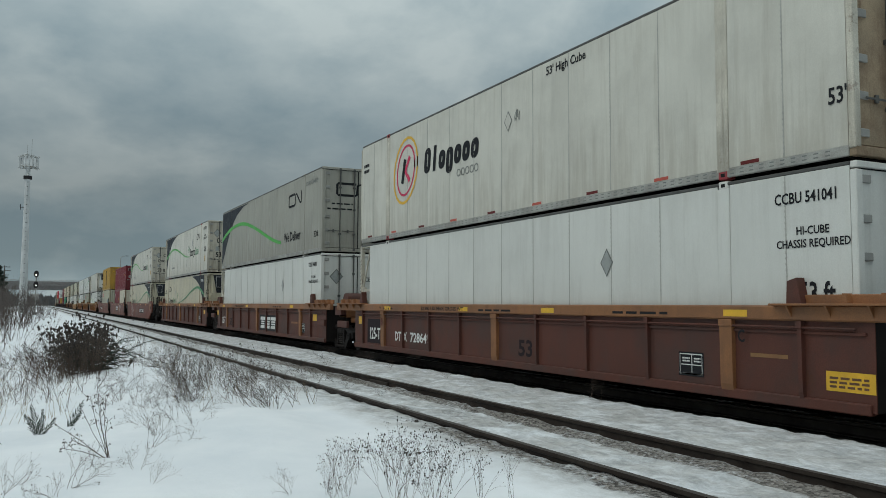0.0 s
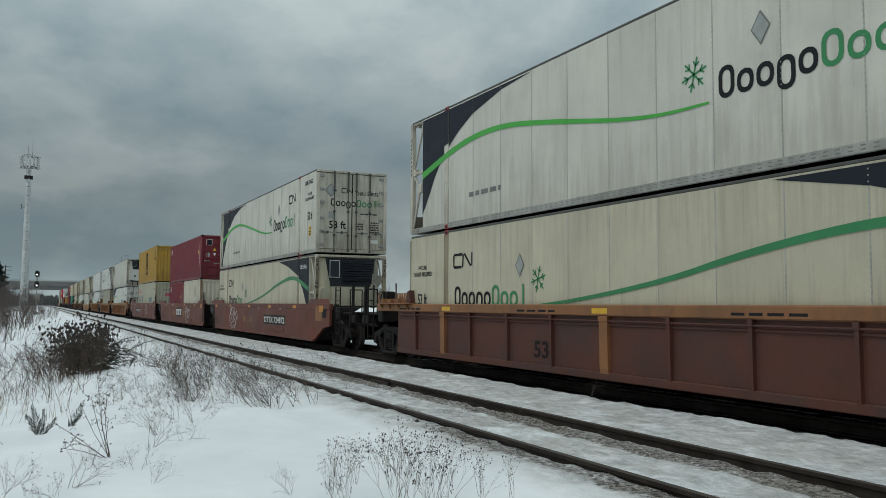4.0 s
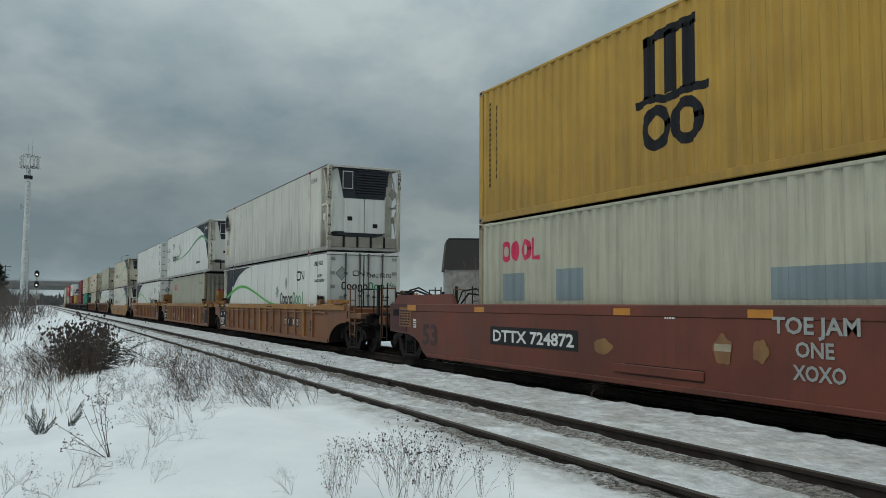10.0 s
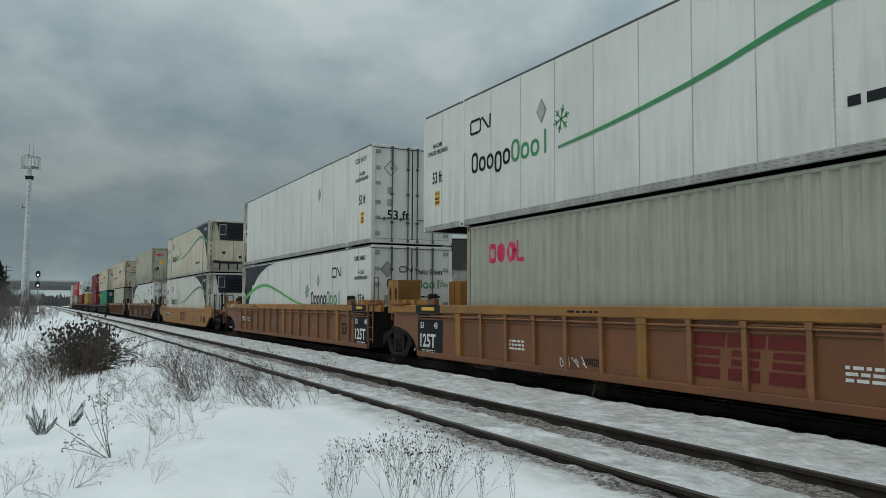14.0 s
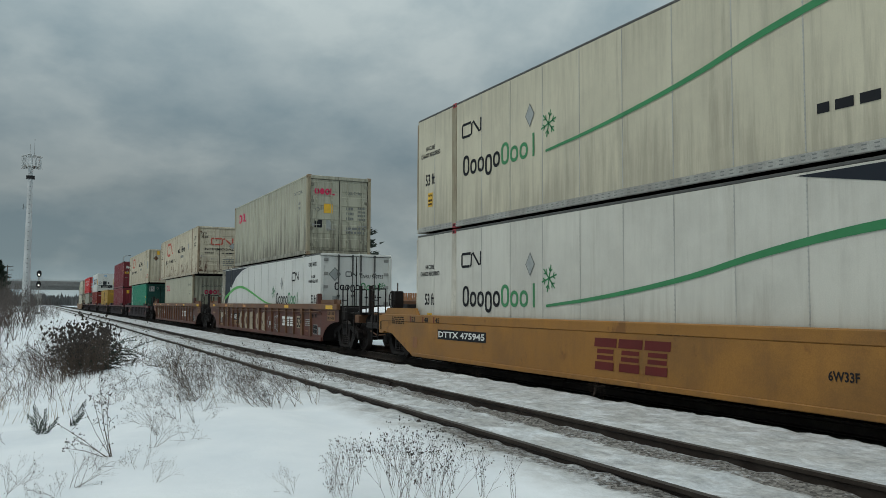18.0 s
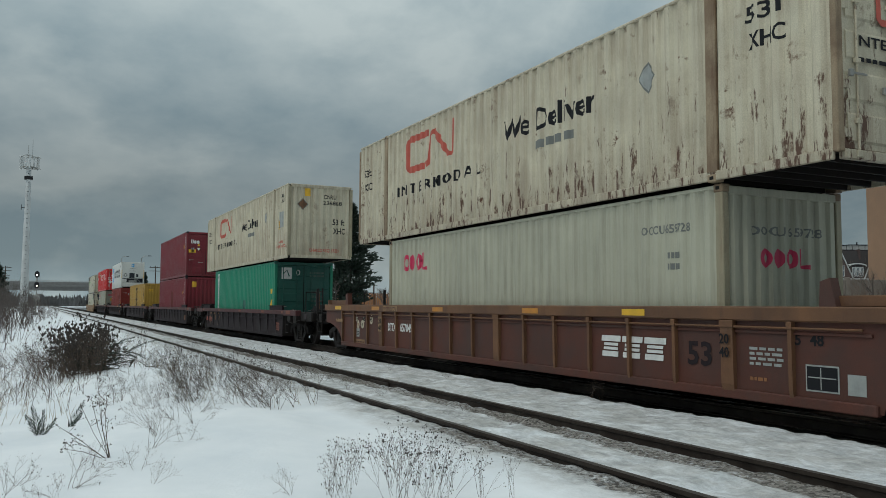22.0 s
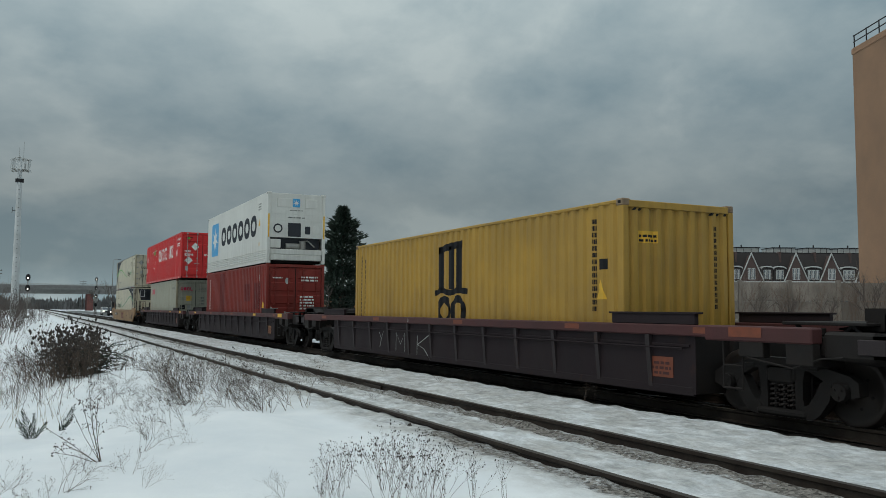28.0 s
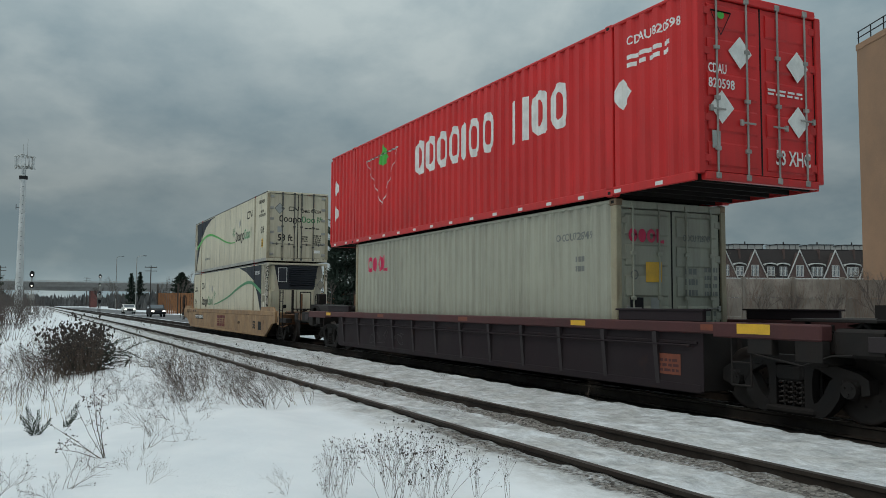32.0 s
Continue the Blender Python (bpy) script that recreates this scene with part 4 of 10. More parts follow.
def plate_container(name, label, s0, z0, mat, near="doors", far="plain", L=L53, w=W53, h=H53, side_mat=None, end_mat=None, rail_mat="rail_paint", category="shipping container"):
    """A long smooth-sided container of riveted sheets with stacking posts at the forty-foot points."""
    ob = thing(name, label, category, "containers on the train")
    box_frame(ob, L, w, h, mat, iso=False, rail_mat=rail_mat, post_y=POST53, cast_mat="tape" if mat in ("white", "cream", "sooty") else mat)
    a = -L / 2 + (0.76 if near == "nose" else 0.09)
    b = L / 2 - (0.76 if far == "nose" else 0.09)
    spans = [(a, -POST53 - 0.11), (-POST53 + 0.11, POST53 - 0.11), (POST53 + 0.11, b)]
    for sx in (-1, 1):
        for lo, hi in spans:
            n = max(1, round((hi - lo) / 1.2))
            pw = (hi - lo) / n
            for i in range(n):
                c = lo + pw * (i + 0.5)
                part("side_panel", once(("panel", round(pw, 3), h, mat), lambda: side_panel(pw, h, mat)), None, ob, at=pose(sx * (w / 2 - 0.012), c, 0))
                if i:
                    part("seam", once(("seam", h), lambda: seam(h, "seam")), None, ob, at=pose(sx * (w / 2 - 0.005), c - pw / 2, 0) @ pose(0, 0, 0, 0, 0, 0 if sx < 0 else 180))
        for y in (-POST53, POST53):
            part("stacking_post", once(("spost", h, mat), lambda: stack_post(h, STAINED.get(mat, mat))), None, ob, at=pose(sx * (w / 2 - 0.006), y, 0) @ pose(0, 0, 0, 0, 0, 0 if sx < 0 else 180))
    for end, sgn in ((near, -1), (far, 1)):
        if end == "doors":
            door_end_53(ob, L, w, h, end_mat or {"white": "grimy"}.get(mat, mat), sgn)
        elif end == "nose":
            nose_end(ob, L, w, h, mat, sgn)
        else:
            part("end_wall", once(("pend", w, h, mat, L), lambda: Geo().box(-w / 2 + 0.05, w / 2 - 0.05, -0.02, 0.02, 0.05, h - 0.03, 0.004).mesh("end_wall", mat)), None, ob, at=pose(0, sgn * (L / 2 - 0.03), 0))
        if end == "nose":
            post = Sheet(ob, "side", L, w, 0.0, None, 0.002)
            u0 = 0.02 if sgn > 0 else L - 0.12
            for k in range(9):
                z = 1.50 + k * 0.11
                post.poly([(u0 + 0.02, z), (u0 + 0.08, z + 0.05), (u0 + 0.08, z + 0.10), (u0 + 0.02, z + 0.05)], "ink", "hazard_mark")
    if near == "nose":
        e = Sheet(ob, "end", L, w, 0.0, None, 0.003)
        e.stacked("CAUTION 9'6 HIGH", 0.05, 2.60, 0.115, 0.150, "ink")
        e.stacked("CNRU", w - 0.05, 2.60, 0.115, 0.150, "ink")
        e.lift = -0.06
        e.diamond(w - 0.28, 1.98, 0.16, 0.22, "tray")
    MOVERS.append((ob, s0 + L / 2, z0))
    return ob, L, w, h


def long_corrugated(name, label, s0, z0, mat, near="doors", far="blind", L=L53, w=W53, h=H53, category="shipping container"):
    """A long corrugated container with stacking posts at the forty-foot points."""
    ob = thing(name, label, category, "containers on the train")
    box_frame(ob, L, w, h, mat, iso=False, post_y=POST53)
    for sx in (-1, 1):
        for lo, hi in ((-L / 2 + 0.08, -POST53 - 0.10), (-POST53 + 0.10, POST53 - 0.10), (POST53 + 0.10, L / 2 - 0.08)):
            part("side_wall", once(("lcorr", L, h, mat, sx, round(lo, 2)), lambda: corrugated(lo, hi, 0.15, h - 0.055, sx * (w / 2 - 0.008), 0.046, 0.30, sx).mesh("side_wall", mat)), None, ob)
        for y in (-POST53, POST53):
            part("stacking_post", once(("lpost", h, mat), lambda: Geo().box(-0.03, 0.03, -0.10, 0.10, 0.11, h - 0.1, 0.012).mesh("stacking_post", STAINED.get(mat, mat))), None, ob, at=pose(sx * (w / 2 - 0.03), y, 0))
    (door_end_iso if near == "doors" else blind_end)(ob, L, w, h, mat, -1)
    (door_end_iso if far == "doors" else blind_end)(ob, L, w, h, mat, 1)
    MOVERS.append((ob, s0 + L / 2, z0))
    return ob, L, w, h


M["rod"] = material("dark_galvanised_rod", (0.10, 0.10, 0.095), 0.5, 0.4, dark=0.75, scale=5, bump=0.03)


# ---- railway trucks and well cars ----
WHEEL_R = 0.43


def wheelset_mesh():
    g = Geo()
    for sx in (-1, 1):
        prof = [(0.09, 0.10), (0.12, 0.05), (0.30, 0.015), (0.355, 0.05), (WHEEL_R - 0.012, 0.062), (WHEEL_R, 0.05), (WHEEL_R, -0.04), (WHEEL_R + 0.026, -0.05),
                (WHEEL_R + 0.024, -0.068), (WHEEL_R - 0.05, -0.072), (0.30, -0.02), (0.12, -0.06), (0.085, -0.08)]
        g.lathe([(r, sx * (0.755 + 0.0) + sx * a) for r, a in prof], (0, 0, 0), "x", 28)
        for i in range(6):
            a = i * math.pi / 3
            c, s = math.cos(a), math.sin(a)
            g.cyl((sx * 0.76, 0.21 * c, 0.21 * s), (sx * 0.79, 0.21 * c, 0.21 * s), 0.022, n=6, slot=1)
        g.cyl((sx * 0.80, 0, 0), (sx * 1.02, 0, 0), 0.075, n=12, slot=1)
        g.cyl((sx * 1.02, 0, 0), (sx * 1.05, 0, 0), 0.095, 0.085, n=12, slot=1)
        for i in range(3):
            a = i * 2.094
            g.cyl((sx * 1.05, 0.05 * math.cos(a), 0.05 * math.sin(a)), (sx * 1.068, 0.05 * math.cos(a), 0.05 * math.sin(a)), 0.014, n=6, slot=1)
    g.cyl((-0.8, 0, 0), (0.8, 0, 0), 0.085, n=12, slot=1)
    return g.mesh("wheelset", "tread", "truck")


def sideframe_mesh():
    """Cast side frame: an arched top member, a sagging lower member, columns, and jaws over the axles."""
    g, b = Geo(), 0.89
    x0, x1 = -0.08, 0.08
    arch = [(-b - 0.25, 0.40), (-b - 0.24, 0.56), (-b - 0.12, 0.63), (-0.70, 0.70), (-0.42, 0.785), (-0.30, 0.80), (0.30, 0.80), (0.42, 0.785), (0.70, 0.70), (b + 0.12, 0.63), (b + 0.24, 0.56), (b + 0.25, 0.40),
            (b + 0.14, 0.36), (b + 0.13, 0.50), (b - 0.13, 0.50), (b - 0.14, 0.40), (0.66, 0.54), (0.44, 0.645), (0.34, 0.66), (-0.34, 0.66), (-0.44, 0.645), (-0.66, 0.54), (-b + 0.14, 0.40), (-b + 0.13, 0.50), (-b - 0.13, 0.50), (-b - 0.14, 0.36)]
    g.prism(arch, "x", x0, x1)
    for s in (-1, 1):
        def piece(poly, p, q):
            g.prism([(s * u, v) for u, v in (poly if s > 0 else poly[::-1])], "x", p, q)
        # the lower member from the jaw down to the spring seat
        piece([(b - 0.10, 0.56), (b - 0.20, 0.58), (0.60, 0.52), (0.50, 0.34), (0.42, 0.24), (0.34, 0.20), (0.30, 0.10), (0.38, 0.045), (0.50, 0.06), (0.60, 0.14), (0.72, 0.30)], x0 + 0.006, x1 - 0.006)
        # column with rounded shoulders
        piece([(0.22, 0.74), (0.42, 0.74), (0.36, 0.62), (0.335, 0.50), (0.335, 0.30), (0.37, 0.16), (0.22, 0.14)], x0 + 0.012, x1 - 0.012)
        # bearing adapter, end cap and bolts
        g.box(x0 - 0.026, x1 - 0.02, s * b - 0.115, s * b + 0.115, 0.455, 0.555, 0.025)
        g.cyl((x0 - 0.05, s * b, 0.43), (x0 + 0.02, s * b, 0.43), 0.105, 0.115, 14)
        for k in range(3):
            an = k * 2.094 + 0.5
            g.cyl((x0 - 0.068, s * b + 0.055 * math.cos(an), 0.43 + 0.055 * math.sin(an)), (x0 - 0.045, s * b + 0.055 * math.cos(an), 0.43 + 0.055 * math.sin(an)), 0.016, n=6)
        g.box(x0 - 0.018, x0 + 0.004, s * 0.50 - 0.08, s * 0.50 + 0.08, 0.655, 0.71, 0.008)
    g.box(x0 - 0.022, x1 + 0.022, -0.40, 0.40, 0.045, 0.150, 0.035)
    g.box(x0 - 0.016, x1 - 0.02, -0.20, 0.20, 0.50, 0.615, 0.025)
    return g.mesh("side_frame", "truck")


def spring_mesh():
    g = Geo()
    pts = []
    for i in range(51):
        a = i * 2 * math.pi / 10
        pts.append((0.066 * math.cos(a), 0.066 * math.sin(a), 0.165 + 0.32 * i / 50))
    g.tube(pts, 0.019, 5)
    g.cyl((0, 0, 0.15), (0, 0, 0.49), 0.030, n=6)
    return g.mesh("coil_spring", "tread")


def bolster_mesh():
    g = Geo().box(-1.10, 1.10, -0.20, 0.20, 0.47, 0.68, 0.03)
    g.cyl((0, 0, 0.66), (0, 0, 0.80), 0.2, n=16)
    for sx in (-1, 1):
        g.box(sx * 0.62 - 0.12, sx * 0.62 + 0.12, -0.11, 0.11, 0.67, 0.76, 0.02)
        g.box(sx * 0.98 - 0.1, sx * 0.98 + 0.1, -0.25, 0.25, 0.5, 0.72, 0.03)
        g.box(sx * 0.90 - 0.02, sx * 0.90 + 0.02, -0.36, 0.36, 0.10, 0.70, 0.01)
    g.box(-0.9, 0.9, -0.55, -0.45, 0.36, 0.46, 0.02)
    g.box(-0.9, 0.9, 0.45, 0.55, 0.36, 0.46, 0.02)
    return g.mesh("truck", "truck")


def add_truck(car, s_car, s):
    """A two-axle truck under the car, at the place s along the train."""
    t = part("truck", once("bolster", bolster_mesh), None, car, "grimy black two-axle truck", at=pose(0, s - s_car, 0))
    for sx in (-1, 1):
        part("side_frame", once("sideframe", sideframe_mesh), None, t, at=pose(sx * 1.0, 0, 0.0))
        for y in (-0.125, 0.0, 0.125):
            part("coil_spring", once("spring", spring_mesh), None, t, at=pose(sx * 1.0, y * 1.1, 0))
    for y in (-0.89, 0.89):
        w = part("wheelset", once("wheelset", wheelset_mesh), None, t, "steel wheels on one axle", at=pose(0, y, WHEEL_R))
        WHEELSETS.append((w, y, s + y))
    return t


def ladder(parent, x, y, z0, z1, mat, name="ladder", step=0.33, wid=0.42):
    g = Geo()
    for d in (-wid / 2, wid / 2):
        g.cyl((x, y + d, z0), (x, y + d, z1), 0.021, n=6)
    z = z0 + 0.08
    while z < z1:
        g.cyl((x, y - wid / 2, z), (x, y + wid / 2, z), 0.013, n=6)
        z += step
    return part(name, g, mat, parent)


def well_car(label, style, span, base, trucks, ends, group, ribs=(0, 1)):
    """One well unit. span: the top edge of its sides along the train; base: their lower edge; trucks: those it carries;
    ends: 'a' jointed to its neighbour, 'c' with a coupler platform, for its leading and trailing end."""
    st = {
        "ribbed": dict(top=1.43, low=0.22, side="brown", chord="tan", rib="brown", x=1.46),
        "orange": dict(top=1.41, low=0.20, side="orange", chord="ochre", rib="tan", x=1.46),
        "single": dict(top=1.42, low=0.22, side="brown", chord="dull_tan", rib="dull_tan", x=1.46),
        "smooth": dict(top=1.43, low=0.20, side="redbrown", chord="redbrown", rib=None, x=1.47),
        "yellow": dict(top=1.16, low=0.17, side="ochre", chord="ochre", rib=None, x=1.47),
        "dark": dict(top=1.20, low=0.22, side="charcoal", chord="maroon_sill", rib="worn_rib", x=1.45),
    }[style]
    if "sun-faded" in label:
        st["side"] = st["chord"] = "pale_ochre"
    a, b = span
    c = (a + b) / 2
    ob = thing("well_car", label, "rail car", group)
    top, low, X = st["top"], st["low"], st["x"]
    a, b, la, lb = a - c, b - c, base[0] - c, base[1] - c
    chord = 0.19 if style != "dark" else 0.16
    for sx in (-1, 1):
        nm = "side_plate"
        g = Geo()
        mid = 0.86
        if style in ("ribbed", "dark"):
            out = [(la, low), (lb, low), (lb, top - chord), (la, top - chord)]
        elif style in ("orange", "single"):
            arc = lambda e, l: [(l + (e - l) * (1 - math.cos(k * math.pi / 12)), low + (mid - low) * math.sin(k * math.pi / 12)) for k in range(7)]
            lead = arc(a, la)[::-1] if style == "single" or ends[0] == "c" else [(la, mid), (la, low)]
            out = lead + arc(b, lb) + [(b, top - chord), (a if len(lead) > 2 else la, top - chord)]
        else:
            rise = [(b - 0.35 * (b - lb), 0.66)] if style != "smooth" or ends[1] != "c" else [(lb + 0.18, low + 0.10), (lb + 0.34, 0.46), (lb + 0.60, 0.60), (lb + 1.0, 0.68)]
            out = [(a, 0.72), (a + 0.35 * (la - a), 0.66), (la, low), (lb, low)] + rise + [(b, 0.72), (b, top - chord), (a, top - chord)]
        g.prism(out, "x", sx * (X - 0.085), sx * (X - 0.072) if st["rib"] else sx * (X - 0.008))
        part(nm, g, st["side"], ob)
        g = Geo().box(sx * (X - 0.13), sx * X, a, b, top - chord, top, 0.018)
        part("top_chord", g, st["chord"], ob, "worn tan top sill" if style in ("ribbed", "single") else "")
        g = Geo().box(sx * (X - 0.13), sx * (X - (0.066 if style == "dark" else 0.03 if st["rib"] else -0.012)), la + 0.05, lb - 0.05, low - 0.03, low + (0.10 if st["rib"] else 0.06), 0.012)
        part("bottom_chord", g, st["side"], ob)
        if st["rib"]:
            def rib(wide):
                hw = 0.11 if wide else 0.045 if style == "orange" else 0.03
                if style == "dark":
                    return Geo().prism([(-0.075, low + 0.05), (-0.075, top - chord + 0.004), (0.0, top - chord + 0.004), (-0.004, top - chord - 0.10), (-0.064, low + 0.05)], "y", -0.045, 0.045).mesh("rib", st["rib"])
                g = Geo().prism([(-0.075, low + 0.03), (-0.075, top - chord + 0.004), (0.0, top - chord + 0.004), (-0.012, low + 0.16), (-0.04, low + 0.03)], "y", -hw, hw)
                g.box(-0.002, 0.012, -hw - 0.012, hw + 0.012, top - chord - 0.09, top - chord, 0.004)
                return g.mesh("rib", st["chord"] if wide else st["rib"])
            if style == "ribbed":
                spots = [(ribs[0] - c + d * ribs[1], d == 0) for d in (-3, -2, -1, 0, 1, 2, 3)] + [(ribs[0] - c + d, abs(d) < 7) for d in (-7.5, -6.3, 6.0, 7.5)]
            else:
                spots = [(ribs[0] - c + k * ribs[1], style != "dark" and k % 6 == 1) for k in range(24)]
            clear = 1.3 if style == "orange" else 0.1
            for y, wide in spots:
                if la + clear < y < lb - clear:
                    part("rib", once(("rib", style, wide), lambda: rib(wide)), None, ob, at=pose(sx * X, y, 0) @ pose(0, 0, 0, 0, 0, 180 if sx < 0 else 0))
            g = Geo().box(sx * (X - 0.072), sx * (X - 0.045), la + 0.1, lb - 0.1, top - chord - 0.16, top - chord - 0.12, 0.005)
            part("stringer", g, st["side"], ob)
            for z in ((0.86,) if style == "dark" else (top - 0.27,)):
                g = Geo().cyl((sx * (X - 0.02), la + 0.2, z), (sx * (X - 0.02), lb - 0.2, z), 0.016, n=6)
                part("pipe", g, "charcoal" if style == "dark" else st["rib"], ob)
    for p, q in ((la + 0.5, la + 1.6), (-0.6, 0.6), (lb - 1.6, lb - 0.5)):
        part("cross_bearer", Geo().box(-X + 0.1, X - 0.1, p, q, low, low + 0.05, 0.01), "truck", ob)
    for end, y, sgn in ((ends[0], a, -1), (ends[1], b, 1)):
        # raised bulkhead guides at the end of the well
        for sx in (-1, 1):
            if style == "dark":
                g = Geo().box(sx * (X - 0.10), sx * (X - 0.02), min(y - sgn * 1.55, y - sgn * 3.4), max(y - sgn * 1.55, y - sgn * 3.4), top, top + 0.16, 0.012)
                g.box(sx * (X - 0.14), sx * X, min(y - sgn * 1.5, y - sgn * 3.45), max(y - sgn * 1.5, y - sgn * 3.45), top + 0.15, top + 0.18, 0.006)
                part("container_guide", g, "charcoal", ob)
            elif style in ("smooth", "yellow"):
                far, up = (3.6, 0.22) if style == "smooth" and end == "c" and sgn > 0 else (2.3, 0.16)
                near = -0.55 if style == "smooth" and end == "a" and sgn > 0 else 0.2
                g = Geo().prism([(y - sgn * far, top), (y - sgn * (far - 0.15), top + up), (y - sgn * (near + 0.2), top + up), (y - sgn * near, top)], "x", sx * (X - 0.02), sx * (X - 0.10))
                part("container_guide", g, st["chord"] if style != "dark" else "charcoal", ob)
            else:
                g = Geo()
                for k in range(3 if style != "single" else 1):
                    yy = y - sgn * (0.35 + k * 0.5)
                    g.prism([(yy - 0.06, top), (yy + 0.06, top), (yy + 0.02, top + 0.14), (yy - 0.02, top + 0.14)], "x", sx * (X - 0.14), sx * (X - 0.02))
                g.box(sx * (X - 0.16), sx * (X - 0.11), min(y, y - sgn * 2.0), max(y, y - sgn * 2.0), top, top + 0.13, 0.01)
                part("container_guide", g, st["chord"], ob)
                if style != "orange":
                    part("guide_arm", Geo().prism([(y - sgn * 2.05 - 0.12, top - 0.02), (y - sgn * 2.05 + 0.12, top - 0.02), (y - sgn * 2.05 + 0.10, top + 0.30), (y - sgn * 2.05 - 0.04, top + 0.34)], "x",
                                              sx * (X - 0.16), sx * (X - 0.02)), st["side"], ob)
        if end == "a":
            reach = 1.35
            g = Geo().box(-1.15, 1.15, min(y, y + sgn * 0.7), max(y, y + sgn * 0.7), top - 0.42, top - 0.12, 0.03)
            g.box(-0.55, 0.55, min(y, y + sgn * reach), max(y, y + sgn * reach), top - 0.62, top - 0.30, 0.03)
            part("end_platform", g, "truck" if style == "smooth" else st["chord"] if style != "dark" else "charcoal", ob)
        else:
            reach = 2.9
            g = Geo().box(-0.35, 0.35, min(y - sgn * 0.5, y + sgn * reach), max(y - sgn * 0.5, y + sgn * reach), 0.78, 1.08, 0.03)
            g.box(-1.30, 1.30, min(y, y + sgn * 0.35), max(y, y + sgn * 0.35), top - 0.5, top - 0.1, 0.03)
            g.box(-1.25, 1.25, min(y + sgn * 2.35, y + sgn * 2.75), max(y + sgn * 2.35, y + sgn * 2.75), 0.86, 1.10, 0.02)
            g.box(-1.15, 1.15, min(y + sgn * 0.4, y + sgn * 2.4), max(y + sgn * 0.4, y + sgn * 2.4), 1.12, 1.16, 0.01)
            dark = "truck" if style in ("smooth", "single", "dark", "ribbed") else "dull_tan" if style == "yellow" else st["side"]
            part("end_platform", g, dark, ob)
            g = Geo()
            g.box(-0.10, 0.10, min(y + sgn * 2.7, y + sgn * 3.45), max(y + sgn * 2.7, y + sgn * 3.45), 0.78, 0.98, 0.03)
            g.box(-0.17, 0.17, min(y + sgn * 3.3, y + sgn * 3.62), max(y + sgn * 3.3, y + sgn * 3.62), 0.74, 1.02, 0.05)
            part("coupler", g, "truck", ob)
            part("air_hose", Geo().tube([(0.35, y + sgn * 2.8, 0.85), (0.38, y + sgn * 3.2, 0.5), (0.35, y + sgn * 3.6, 0.42)], 0.025, 6), "rubber", ob)
            if style in ("yellow", "orange"):
                # painted boxes and brackets below the end of the sill
                for sx in (-1, 1):
                    box2 = lambda p, q, z0, z1: Geo().box(sx * 1.18, sx * 1.40, min(y + sgn * p, y + sgn * q), max(y + sgn * p, y + sgn * q), z0, z1, 0.015)
                    bracket = part("bracket", box2(0.04, 0.34, top - 0.52, top - 0.04), st["side"], ob)
                    part("slot", Geo().box(sx * 1.398, sx * 1.404, min(y + sgn * 0.14, y + sgn * 0.23), max(y + sgn * 0.14, y + sgn * 0.23), top - 0.42, top - 0.20), "gap", bracket)
                    part("side_beam", box2(0.36, 1.30, top - 0.42, top - 0.26), "dull_tan" if style == "orange" else "truck", ob)
                    part("pipe", Geo().tube([(sx * 1.30, y + sgn * 0.1, top - 0.56), (sx * 1.34, y + sgn * 0.6, top - 0.60), (sx * 1.30, y + sgn * 1.2, top - 0.50)], 0.022, 6), "dull_tan", ob)
            if style != "dark":
                for sx in (-1, 1):
                    ladder(ob, sx * 1.40, y + sgn * 0.62, 0.45, 1.95, st["side"] if style == "orange" else "truck")
                    part("handrail", Geo().tube([(sx * 1.28, y + sgn * 2.65, 0.5), (sx * 1.28, y + sgn * 2.65, 1.85), (sx * 0.9, y + sgn * 2.65, 1.85)], 0.018, 6).tube(
                        [(sx * 0.9, y + sgn * 2.65, 1.85), (sx * 0.9, y + sgn * 2.65, 1.0)], 0.018, 6), st["side"] if style == "orange" else "truck", ob)
                if sgn < 0:
                    g = Geo()
                    ring = [(-0.55 + 0.0, y + sgn * 2.3 + 0.25 * math.cos(k * math.pi / 6), 1.55 + 0.25 * math.sin(k * math.pi / 6)) for k in range(13)]
                    g.tube(ring, 0.016, 5)
                    for k in range(4):
                        an = k * math.pi / 2
                        g.cyl((-0.55, y + sgn * 2.3, 1.55), (-0.55, y + sgn * 2.3 + 0.25 * math.cos(an), 1.55 + 0.25 * math.sin(an)), 0.012, n=5)
                    part("brake_wheel", g, "dull_tan" if style == "orange" else "truck", ob, "spoked hand brake wheel")
                    g = Geo().box(-0.53, -0.25, y + sgn * 2.3 - 0.16, y + sgn * 2.3 + 0.16, 1.3, 1.8, 0.03)
                    g.box(-0.47, -0.33, y + sgn * 2.3 - 0.06, y + sgn * 2.3 + 0.06, 1.1, 1.3)
                    part("brake_housing", g, "truck", ob)
